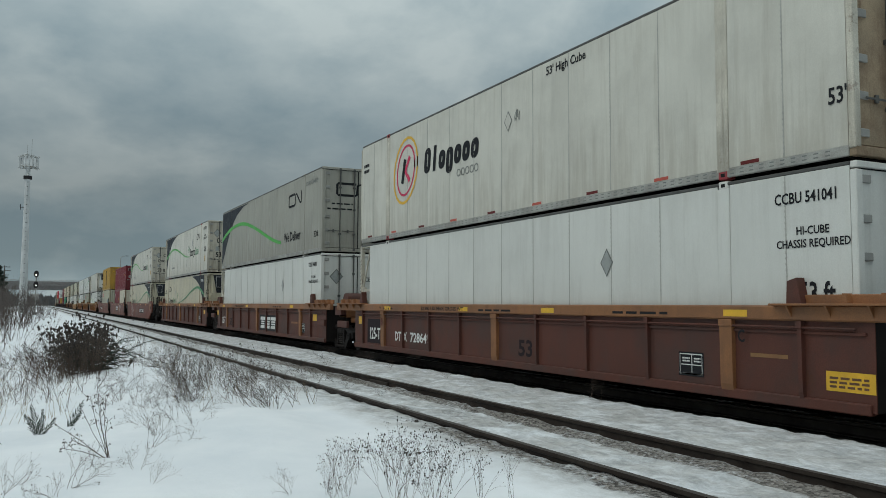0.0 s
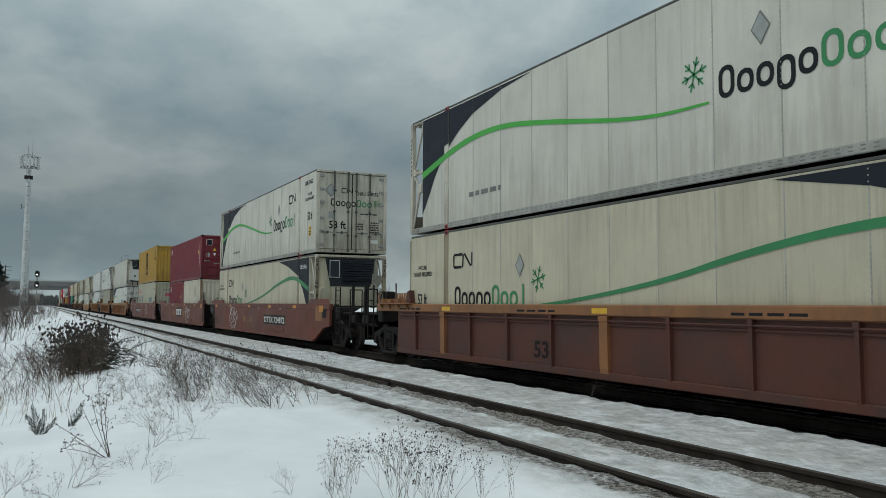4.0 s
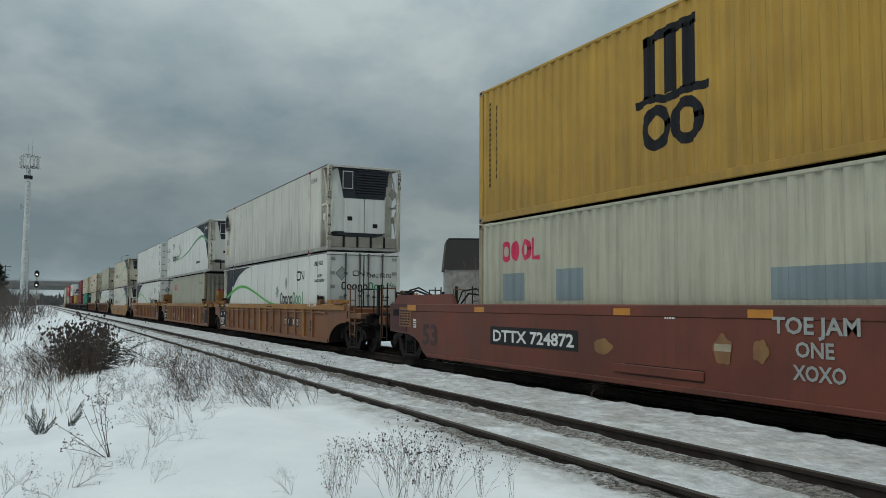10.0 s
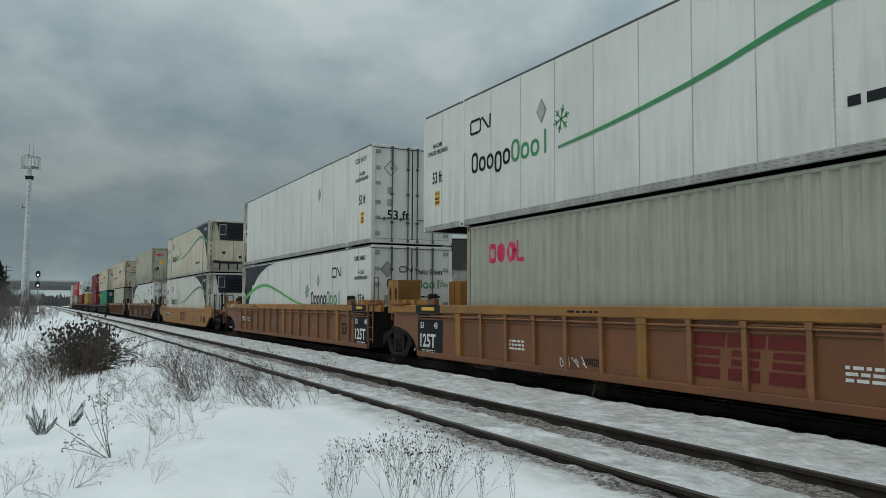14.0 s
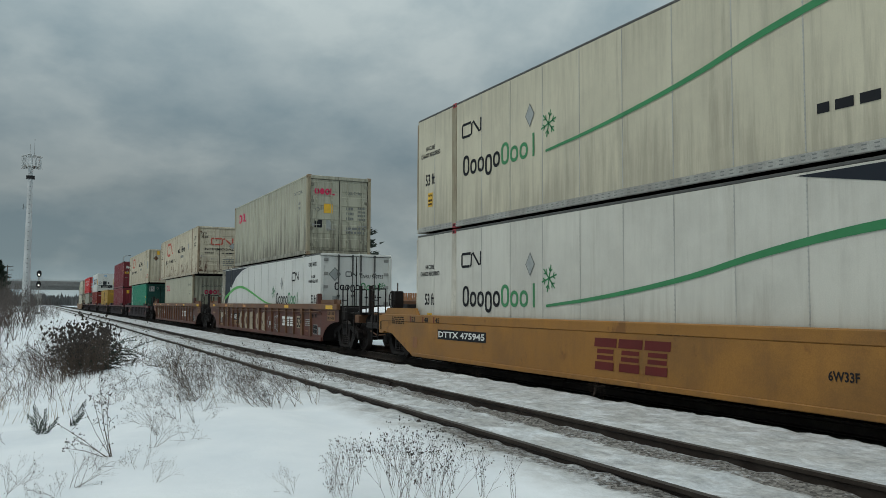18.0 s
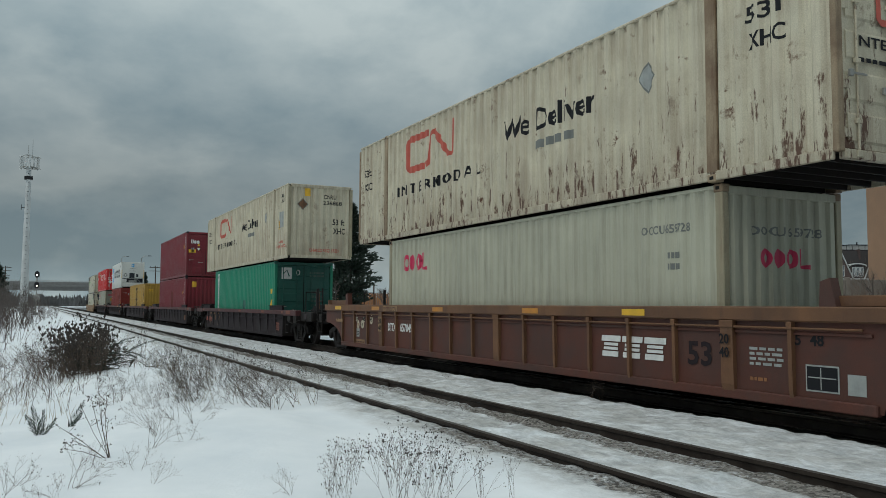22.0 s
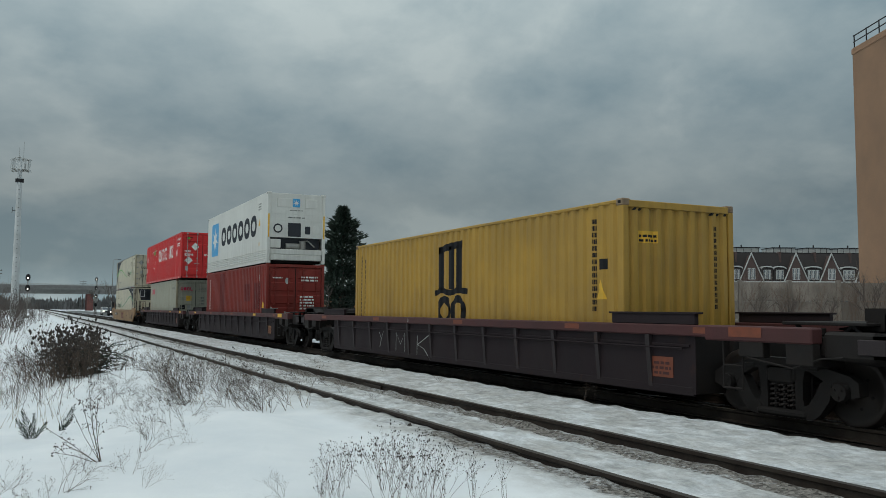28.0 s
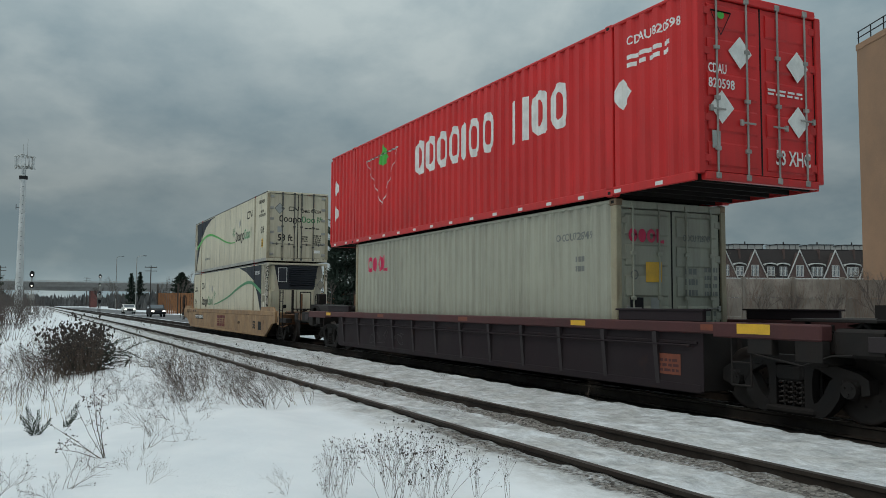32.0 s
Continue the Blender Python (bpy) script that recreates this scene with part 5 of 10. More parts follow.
    for end, y, sgn in ((ends[0], a, -1), (ends[1], b, 1)):
        box = lambda g, x0, x1, p, q, z0, z1, bev=0.012: g.box(x0, x1, min(y + sgn * p, y + sgn * q), max(y + sgn * p, y + sgn * q), z0, z1, bev)
        for sx in (-1, 1):
            if style == "ribbed":
                # widened top flange on gussets, with stop plates on the sill
                part("sill_flange", box(Geo(), sx * (X - 0.12), sx * (X + 0.10), -0.25, -2.35, top - 0.005, top + 0.022, 0.006), "tan", ob)
                for k in range(4):
                    p = -0.40 - k * 0.56
                    part("gusset", once(("gus", sx), lambda: Geo().prism([(sx * -0.002, top - 0.15), (sx * 0.09, top - 0.006), (sx * -0.002, top - 0.006)], "y", -0.012, 0.012).mesh("gusset", "tan")), None, ob, at=pose(sx * X, y + sgn * p, 0))
            if style == "orange":
                part("sill_flange", box(Geo(), sx * (X - 0.12), sx * (X + 0.05), -0.1, -0.95, top, top + 0.05), "orange", ob)
                latch = part("latch", box(Geo(), sx * (X - 0.12), sx * (X + 0.03), -2.25, -2.62, top, top + 0.16, 0.02), "orange", ob)
                part("latch_pin", Geo().cyl((sx * (X - 0.14), y - sgn * 2.43, top + 0.20), (sx * (X + 0.06), y - sgn * 2.43, top + 0.20), 0.07, n=12), "truck", latch)
                part("pipe", Geo().cyl((sx * (X - 0.05), y - sgn * 2.3, top - 0.24), (sx * (X - 0.05), y - sgn * 7.5, top - 0.24), 0.016, n=6), "tan", ob)
            if end == "a" and style == "orange":
                # an upright channel with an oval slot over the joint
                g = Geo()
                p, q, z0, z1, x0, x1 = 0.05, 0.38, top - 0.22, top + 0.66, sx * 1.22, sx * 1.25
                hole = [(0.5 * (p + q) + 0.075 * math.cos(k * math.pi / 6), top + 0.28 + 0.19 * math.sin(k * math.pi / 6)) for k in range(12)]
                rim = [(q if math.cos(k * math.pi / 6) > 0.3 else p if math.cos(k * math.pi / 6) < -0.3 else 0.5 * (p + q), z1 if math.sin(k * math.pi / 6) > 0.3 else z0 if math.sin(k * math.pi / 6) < -0.3 else top + 0.28) for k in range(12)]
                for k in range(12):
                    k2 = (k + 1) % 12
                    g.prism([(y + sgn * u, v) for u, v in (hole[k], rim[k], rim[k2], hole[k2])], "x", x0, x1)
                box(g, sx * 0.62, sx * 1.217, p, p + 0.03, z0, z1, 0.004)
                box(g, sx * 0.62, sx * 1.217, p + 0.034, q, z1 - 0.03, z1 - 0.002, 0.004)
                box(g, sx * 0.60, sx * 0.618, p, q, z0, z1, 0.004)
                if sgn < 0:
                    box(g, sx * 0.66, sx * 1.217, q - 0.03, q, z0 + 0.30, z1 - 0.034, 0.004)
                part("connector_channel", g, "ochre", ob, "ochre channel with an oval slot")
                if sgn < 0:
                    ladder(ob, sx * (X + 0.04), y - sgn * 0.60, 0.38, top + 0.06, "orange", wid=0.38)
                    part("grab_iron", Geo().tube([(sx * (X - 0.02), y + 0.2, top), (sx * (X - 0.02), y + 0.2, top + 0.75), (sx * (X - 0.02), y + 0.5, top + 0.75), (sx * (X - 0.02), y + 0.5, top)], 0.014, 6), "orange", ob)
            if end == "a" and style == "smooth":
                # grimy castings over the shared truck
                poly = [(0.77, -0.05), (0.77, -0.44), (0.10, -0.60), (-0.52, -0.98), (-0.42, -0.70), (-0.25, -0.05)] if sgn > 0 else [(0.0, -0.05), (0.0, -0.71), (-0.18, -0.90), (-0.34, -0.80), (-0.30, -0.05)]
                g = Geo().prism([(y + sgn * u, top + v) for u, v in poly], "x", sx * (X - 0.12), sx * (X + 0.006))
                part("end_casting", g, "truck", ob, "soot-black casting at the car's end")
                if sgn < 0:
                    ladder(ob, sx * (X + 0.04), y + 0.15, 0.42, 2.02, "truck", wid=0.42)
                part("brake_pipe", Geo().tube([(sx * 1.2, y + sgn * 0.2, top - 0.15), (sx * 1.25, y + sgn * 0.6, top - 0.32), (sx * 1.1, y + sgn * 1.1, top - 0.25)], 0.02, 6), "truck", ob)
            if end == "c" and style == "smooth" and sgn > 0:
                # soot-stained end panel with a pocket, and piping above the platform
                g = box(Geo(), sx * (X - 0.06), sx * (X + 0.004), -1.02, 0.02, 0.73, top + 0.004, 0.006)
                panel = part("end_panel", g, "maroon_sill", ob, "soot-stained maroon panel at the car's end")
                g = box(Geo(), sx * X, sx * (X + 0.014), -0.55, -0.20, 1.12, 1.30, 0.004)
                part("pocket_rim", g, "truck", panel)
                part("pocket", box(Geo(), sx * X, sx * (X + 0.018), -0.51, -0.24, 1.15, 1.27, 0.003), "gap", panel)
                g = Geo().tube([(sx * 1.1, y - 1.5, top + 0.22), (sx * 1.15, y - 0.9, top + 0.34), (sx * 1.12, y - 0.3, top + 0.24), (sx * 1.1, y + 0.5, top + 0.30), (sx * 0.9, y + 0.9, top - 0.2)], 0.026, 6)
                part("brake_pipe", g, "rubber", ob)
                g = Geo().tube([(sx * 0.8, y - 1.2, top + 0.20), (sx * 0.85, y - 0.4, top + 0.42), (sx * 0.8, y + 0.3, top + 0.36), (sx * 0.8, y + 0.6, top)], 0.02, 6)
                part("air_hose", g, "rubber", ob)
                if sx > 0:
                    part("air_reservoir", Geo().cyl((0.9, y - 1.7, top + 0.36), (0.9, y - 0.7, top + 0.36), 0.15, n=14).box(0.86, 0.94, y - 1.6, y - 0.8, top - 0.1, top + 0.2), "truck", ob)
            if style == "ribbed" and end == "a":
                part("step_board", box(Geo(), sx * (X - 0.06), sx * (X + 0.02), -0.95, -0.10 if sgn > 0 else -0.5, 0.72, 0.92), "brown", ob)
            if style == "dark":
                # heavy end sill over the truck, with hanging tabs
                g = box(Geo(), sx * (X - 0.20), sx * (X + 0.008), -1.35, 0.40, top - 0.20, top + 0.004, 0.02)
                part("end_sill", g, "maroon_sill", ob)
                g = box(Geo(), sx * (X - 0.15), sx * (X - 0.01), -0.75, -0.35, top - 0.40, top - 0.19)
                part("hanging_tab", g, "truck", ob)
                g = box(Geo(), sx * (X - 0.15), sx * (X - 0.01), 0.0, 0.40, top - 0.46, top - 0.19)
                part("hanging_tab", g, "truck", ob)
                housing = part("end_housing", box(Geo(), sx * 0.70, sx * (X - 0.16), 0.42, 1.75, top - 0.38, top - 0.04, 0.04), "truck", ob, "grimy black housing over the truck")
                part("side_lamp_bracket", box(Geo(), sx * (X - 0.17), sx * (X - 0.14), 0.9, 1.25, top - 0.30, top - 0.12, 0.008), "worn_rib", housing)
                # two-rung step below the sill
                part("step", Geo().tube([(sx * (X - 0.05), y - sgn * 1.05, top - 0.2), (sx * (X - 0.05), y - sgn * 1.05, 0.38), (sx * (X - 0.05), y - sgn * 0.72, 0.38), (sx * (X - 0.05), y - sgn * 0.72, top - 0.2)], 0.016, 6)
                     .cyl((sx * (X - 0.05), y - sgn * 1.05, 0.68), (sx * (X - 0.05), y - sgn * 0.72, 0.68), 0.014, n=6), "truck", ob)
                part("brake_chain", Geo().tube([(sx * X, y - sgn * 0.6, 0.80), (sx * (X - 0.02), y + sgn * 0.1, 0.70), (sx * (X - 0.04), y + sgn * 0.5, 0.84), (sx * (X - 0.05), y + sgn * 0.78, 0.86)], 0.013, 5), "truck", ob)
            if end == "c" and style in ("single", "yellow", "smooth", "ribbed"):
                part("stanchion", box(Geo(), sx * 1.18, sx * 1.26, 1.45, 1.53, 1.1, 1.95), "truck", ob)
                part("stanchion", box(Geo(), sx * 1.00, sx * 1.07, 1.95, 2.02, 1.1, 1.80), "dull_tan" if style in ("single", "yellow") else "truck", ob)
        if style == "dark":
            # a wedge-shaped cover, and a walkway on slanting struts over the coupler
            part("wedge_cover", Geo().prism([(y + sgn * u, top + v) for u, v in ((0.55, -0.03), (0.95, 0.17), (1.75, 0.22), (1.80, 0.16), (1.80, -0.03))], "x", -0.95, 0.25), "truck", ob)
            part("walkway", box(Geo(), -1.2, 1.2, 1.85, 3.05, top + 0.03, top + 0.07, 0.008), "truck", ob)
            for sx in (-1, 1):
                part("strut", Geo().tube([(sx * 1.1, y + sgn * 1.7, top - 0.30), (sx * 1.1, y + sgn * 2.1, top + 0.03), (sx * 1.1, y + sgn * 2.5, top - 0.30), (sx * 1.1, y + sgn * 2.9, top + 0.03)], 0.028, 6), "truck", ob)
                part("crossbar", Geo().cyl((sx * 1.1, y + sgn * 1.7, top - 0.30), (sx * 1.1, y + sgn * 3.0, top - 0.30), 0.03, n=6), "truck", ob)
            arm = Geo().prism([(y + sgn * 0.1, top - 0.02), (y + sgn * 1.5, top + 0.24), (y + sgn * 2.3, top + 0.24), (y + sgn * 2.3, top + 0.08), (y + sgn * 1.5, top + 0.08), (y + sgn * 0.4, top - 0.08)], "x", -0.62, -0.46)
            part("draft_arm", arm, "truck", ob)
            g = box(Geo(), -0.95, 0.95, 1.1, 1.5, top - 0.05, top + 0.14, 0.03)
            g.cyl((-0.3, y + sgn * 0.75, top + 0.05), (0.75, y + sgn * 0.75, top + 0.05), 0.14, n=12)
            part("brake_cylinder", g, "truck", ob)
        if end == "a" and style == "ribbed" and sgn < 0:
            g = Geo().cyl((-1.05, y - 0.32, top + 0.10), (-0.45, y - 0.32, top + 0.10), 0.24, n=18)
            g.cyl((0.45, y - 0.32, top + 0.10), (1.05, y - 0.32, top + 0.10), 0.24, n=18)
            box(g, -1.3, 1.3, 0.05, 0.62, top - 0.35, top - 0.08)
            part("connector_drum", g, "brown", ob, "round grimy brown joint cover")
        if end == "c":
            g = Geo().cyl((-0.85, y + sgn * 1.2, 0.92), (-0.85, y + sgn * 2.2, 0.92), 0.17, n=14)
            part("air_reservoir", g, "truck", ob)
            g = box(Geo(), 0.45, 0.95, 0.6, 1.1, 1.16, 1.42)
            part("valve_box", g, "truck", ob)
    # the cross walls that close the well
    for yy, sgn in ((la, -1), (lb, 1)):
        g = Geo().box(-X + 0.08, X - 0.08, min(yy, yy - sgn * 0.05), max(yy, yy - sgn * 0.05), low, top - 0.06, 0.01)
        for k in (-0.7, 0.0, 0.7):
            g.box(k - 0.03, k + 0.03, min(yy, yy + sgn * 0.08), max(yy, yy + sgn * 0.08), low + 0.02, top - 0.1)
        part("end_bulkhead", g, "truck" if style in ("smooth", "dark") else "gap", ob, "grimy black end wall of the well")
    for s in trucks:
        add_truck(ob, c, s)
    MOVERS.append((ob, c, 0.0))
    return ob, c, top, low, X, a, b, bool(st["rib"])


# ---- markings ----
def letter_shapes(text, fat=0.020):
    """Flat letters of the built-in font, one unit high."""
    cu = bpy.data.curves.new("letters", "FONT")
    cu.body, cu.resolution_u, cu.offset = text, 2, fat
    ob = bpy.data.objects.new("letters", cu)
    me = bpy.data.meshes.new_from_object(ob)
    v = np.array([(p.co.x, p.co.y) for p in me.vertices]) / 0.70
    f = [tuple(p.vertices) for p in me.polygons]
    bpy.data.objects.remove(ob), bpy.data.curves.remove(cu), bpy.data.meshes.remove(me)
    v[:, 0] -= v[:, 0].min()
    return v, f


class Sheet:
    """A wall of a container or car on which flat markings are laid. u runs to the viewer's right, v up."""

    def __init__(self, ob, kind, L, w, base=0.0, folds=None, lift=0.003):
        self.ob, self.kind, self.L, self.w, self.base, self.folds, self.lift = ob, kind, L, w, base, folds, lift

    def to3(self, u, v):
        if self.kind == "side":
            return (-self.w / 2 - self.lift, self.L / 2 - u, v + self.base)
        return (-self.w / 2 + u, -self.L / 2 - self.lift, v + self.base)

    def lay(self, name, verts, faces, mat, label=""):
        if not self.folds:
            g = Geo().add([self.to3(u, v) for u, v in verts], faces)
            return tagged(part(name, g, mat, self.ob, label), kind="stuff" if name == "small_print" else "")
        # wrap the marking into the folds of the corrugated sheet
        lo, hi, depth, pitch = self.folds
        n = max(1, round((hi - lo) / pitch))
        p = (hi - lo) / n
        bm = bmesh.new()
        vs = [bm.verts.new((u, v, 0)) for u, v in verts]
        for f in faces:
            try:
                bm.faces.new([vs[i] for i in f])
            except ValueError:
                pass
        us = [q[0] for q in verts]
        along = (lambda u: self.L / 2 - u) if self.kind == "side" else (lambda u: -self.w / 2 + u)
        a, b = sorted((along(min(us)), along(max(us))))
        for i in range(int((a - lo) / p) - 1, int((b - lo) / p) + 2):
            for k in (0.0, *FOLD):
                y = lo + (i + k) * p
                if a < y < b:
                    u = self.L / 2 - y if self.kind == "side" else y + self.w / 2
                    bmesh.ops.bisect_plane(bm, geom=bm.verts[:] + bm.edges[:] + bm.faces[:], plane_co=(u, 0, 0), plane_no=(1, 0, 0))

        def inset(u):
            q = ((along(u) - lo) / p) % 1.0
            a, b, c = FOLD
            return depth if q < a else depth * (b - q) / (b - a) if q < b else 0 if q < c else depth * (q - c) / (1 - c)
        for q in bm.verts:
            x, y, z = self.to3(q.co.x, q.co.y)
            d = inset(q.co.x)
            q.co = (x + d, y, z) if self.kind == "side" else (x, y + d, z)
        me = bpy.data.meshes.new(name)
        bm.to_mesh(me)
        bm.free()
        me.materials.append(M[mat])
        return part(name, me, None, self.ob, label)

    def text(self, text, u, v, h, mat="ink", width=None, turn=False, name="lettering", fat=0.020):
        vs, fs = once(("txt", text, fat), lambda: letter_shapes(text, fat))
        k = h if width is None else width / max(1e-6, vs[:, 0].max())
        out = [(u + x * k, v + y * h) for x, y in vs] if not turn else [(u + y * h, v - x * k) for x, y in vs]
        return self.lay(name, out, fs, mat)

    def stacked(self, text, u, v, h, step, mat="ink"):
        """Letters one below the other, down from v."""
        vs, fs = [], []
        for i, ch in enumerate(text):
            if ch == " ":
                continue
            q, f = once(("txt", ch), lambda: letter_shapes(ch))
            n, mid = len(vs), q[:, 0].max() / 2
            vs += [(u + (x - mid) * h, v - i * step + y * h) for x, y in q]
            fs += [tuple(k + n for k in t) for t in f]
        return tagged(self.lay("lettering", vs, fs, mat), kind="stuff")

    def trio(self, u, v, w, h, mat, slant=0.12):
        """The car owner's emblem as three plain slanted blocks cut by thin stripes."""
        st = w / 3
        for i in range(3):
            a = u + i * st
            for lo, hi, p, q in ((0.72, 1.0, 0.02, 0.94), (0.52, 0.66, 0.16, 0.84), (0.32, 0.46, 0.16, 0.84), (0.0, 0.26, 0.10, 0.88)):
                z0, z1 = v + lo * h, v + hi * h - (0.002 if hi < 1 else 0)
                self.poly([(a + p * st + slant * lo * h, z0), (a + q * st + slant * lo * h, z0), (a + q * st + slant * hi * h, z1), (a + p * st + slant * hi * h, z1)], mat, "emblem")

    def tag(self, u, v, w, h, mat="paper", width=0.034):
        """A sprayed outline of crowded, interlocking rounded shapes with one loop beside it."""
        for pts in (((0.30, 0.95), (0.08, 0.98), (0.16, 0.80), (0.14, 0.56), (0.0, 0.55), (0.18, 0.06), (0.30, 0.36), (0.36, 0.03)),
                    ((0.30, 0.95), (0.24, 0.80), (0.14, 0.58), (0.22, 0.66), (0.32, 0.42), (0.20, 0.36)),
                    ((0.44, 0.92), (0.30, 0.90), (0.28, 0.72), (0.40, 0.56), (0.48, 0.66), (0.44, 0.88), (0.54, 0.98), (0.62, 0.86), (0.48, 0.62)),
                    ((0.60, 0.80), (0.70, 0.66), (0.52, 0.52), (0.66, 0.45), (0.84, 0.24), (0.72, 0.20), (0.70, 0.02), (0.56, 0.22), (0.44, 0.0), (0.36, 0.03)),
                    ((0.48, 0.60), (0.52, 0.40), (0.44, 0.28), (0.56, 0.36)),
                    ((0.74, 0.70), (0.90, 0.78), (1.0, 0.52), (0.92, 0.40), (0.84, 0.56), (0.74, 0.70))):
            self.line([(u + a * w, v + b * h) for a, b in pts], width, mat, "graffiti_stroke", smooth=2)

    def stain(self, u, v, rx, ry, mat, seed, name="soot_stain", label=""):
        """A ragged-edged blot."""
        pts = []
        for i in range(22):
            a = 2 * math.pi * i / 22
            k = 1 + 0.22 * noise.noise((math.cos(a) * 1.7 + seed, math.sin(a) * 1.7, seed)) + 0.08 * math.sin(5 * a + seed)
            pts.append((u + rx * k * math.cos(a), v + ry * k * math.sin(a)))
        return self.poly(pts, mat, name, label)

    def poly(self, pts, mat, name="marking", label=""):
        return self.lay(name, pts, [tuple(range(len(pts)))], mat, label)

    def rect(self, u, v, w, h, mat, name="marking", label=""):
        return self.poly([(u, v), (u + w, v), (u + w, v + h), (u, v + h)], mat, name, label)

    def line(self, pts, width, mat, name="stripe", label="", closed=False, smooth=0, taper=1.0):
        for _ in range(smooth):
            q = [pts[0]]
            for a, b in zip(pts, pts[1:]):
                q += [(a[0] * 0.75 + b[0] * 0.25, a[1] * 0.75 + b[1] * 0.25), (a[0] * 0.25 + b[0] * 0.75, a[1] * 0.25 + b[1] * 0.75)]
            pts = q + [pts[-1]]
        if closed:
            pts = list(pts) + [pts[0], pts[1]]
        v, n = [], len(pts)
        for i, p in enumerate(pts):
            a, b = pts[max(0, i - 1)], pts[min(n - 1, i + 1)]
            d = math.hypot(b[0] - a[0], b[1] - a[1]) or 1
            half = width / 2 * (1 + (taper - 1) * i / max(1, n - 1))
            nx, ny = -(b[1] - a[1]) / d * half, (b[0] - a[0]) / d * half
            v += [(p[0] + nx, p[1] + ny), (p[0] - nx, p[1] - ny)]
        return self.lay(name, v, [(2 * i, 2 * i + 1, 2 * i + 3, 2 * i + 2) for i in range(n - 1)], mat, label)

    def ring(self, u, v, rx, ry, width, mat, name="emblem", n=20, label="", tilt=0.0):
        pts = [(u + rx * math.cos(2 * math.pi * i / n) + tilt * ry * math.sin(2 * math.pi * i / n), v + ry * math.sin(2 * math.pi * i / n)) for i in range(n)]
        return self.line(pts, width, mat, name, label, closed=True)

    def disc(self, u, v, rx, ry, mat, name="emblem", n=16, label=""):
        return self.poly([(u + rx * math.cos(2 * math.pi * i / n), v + ry * math.sin(2 * math.pi * i / n)) for i in range(n)], mat, name, label)

    def diamond(self, u, v, rx=0.17, ry=0.24, fill="sticker_grey", edge="greyink"):
        self.poly([(u - rx, v), (u, v - ry), (u + rx, v), (u, v + ry)], edge, "placard_holder", "grey diamond placard holder")
        self.lift += 0.003
        k = 0.84
        self.poly([(u - rx * k, v), (u, v - ry * k), (u + rx * k, v), (u, v + ry * k)], fill, "placard")
        self.lift -= 0.003

    def blocks(self, u, v, width, h, pattern, mat, weight=0.17, name="emblem", label="", slant=0.0):
        """A brand's word drawn as plain open blocks, one for each sign. pattern: o low, O tall, g hanging, | bar."""
        n = len(pattern)
        step = width / n
        for i, ch in enumerate(pattern):
            a, b = u + i * step + 0.07 * step, u + (i + 1) * step - 0.07 * step
            lo, hi = v, v + h * (1.0 if ch in "O|H" else 0.72)
            if ch == "g":
                lo = v - h * 0.26
            s = lambda z: slant * (z - v)
            t = weight * h
            if ch == "|":
                m = (a + b) / 2
                self.poly([(m - t / 2 + s(lo), lo), (m + t / 2 + s(lo), lo), (m + t / 2 + s(hi), hi), (m - t / 2 + s(hi), hi)], mat, name, label)
            elif ch == "H":
                self.poly([(a + s(lo), lo), (b + s(lo), lo), (b + s(hi), hi), (a + s(hi), hi)], mat, name, label)
            else:
                c = min(b - a, hi - lo) * 0.44
                o = []
                for cx, cz, a0 in ((b - c, lo + c, -90), (b - c, hi - c, 0), (a + c, hi - c, 90), (a + c, lo + c, 180)):
                    o += [(cx + c * math.cos(radians(a0 + d)), cz + c * math.sin(radians(a0 + d))) for d in (0, 30, 60, 90)]
                mx, mz = (a + b) / 2, (lo + hi) / 2
                kx, kz = 1 - 2 * t / (b - a), 1 - 2 * t / (hi - lo)
                inn = [(mx + (x - mx) * kx, mz + (z - mz) * kz) for x, z in o]
                pts = [(x + s(z), z) for x, z in o + inn]
                self.lay(name, pts, [(k, (k + 1) % 16, 16 + (k + 1) % 16, 16 + k) for k in range(16)], mat, label)

    def bars(self, u, v, w, h, rows, mat="ink", name="small_print", fill=0.55):
        """Small print that cannot be read: rows of plain bars."""
        rnd = random.Random(round(u * 100) + rows)
        vs, fs = [], []
        for r in range(rows):
            z0 = v + h - (r + 1) * h / rows
            x = u
            while x < u + w * 0.96:
                k = rnd.uniform(0.10, 0.3) * w
                k = min(k, u + w - x)
                n = len(vs)
                vs += [(x, z0), (x + k, z0), (x + k, z0 + h / rows * fill), (x, z0 + h / rows * fill)]
                fs.append((n, n + 1, n + 2, n + 3))
                x += k + 0.06 * w
        return self.lay(name, vs, fs, mat)

    def flake(self, u, v, r, mat):
        for i in range(3):
            a = i * math.pi / 3 + 0.26
            self.line([(u - r * math.cos(a), v - r * math.sin(a)), (u + r * math.cos(a), v + r * math.sin(a))], r * 0.12, mat, "snowflake_arm")
        for i in range(6):
            a = i * math.pi / 3 + 0.26
            c, s = math.cos(a), math.sin(a)
            for d in (0.75, -0.75):
                self.line([(u + 0.5 * r * c, v + 0.5 * r * s), (u + 0.5 * r * c + 0.34 * r * math.cos(a + d), v + 0.5 * r * s + 0.34 * r * math.sin(a + d))], r * 0.10, mat, "snowflake_arm")

    def scrawl(self, u, v, w, h, seed, mat="paper", strokes=5, width=0.035):
        """Sprayed loops and zigzags."""
        rnd = random.Random(seed)
        for k in range(strokes):
            x = u + w * k / strokes
            pts = [(x + rnd.uniform(-0.1, 0.5) * w / strokes * 2, v + rnd.uniform(0, 1) * h) for _ in range(6)]
            self.line(pts, width, mat, "graffiti_stroke", smooth=2)

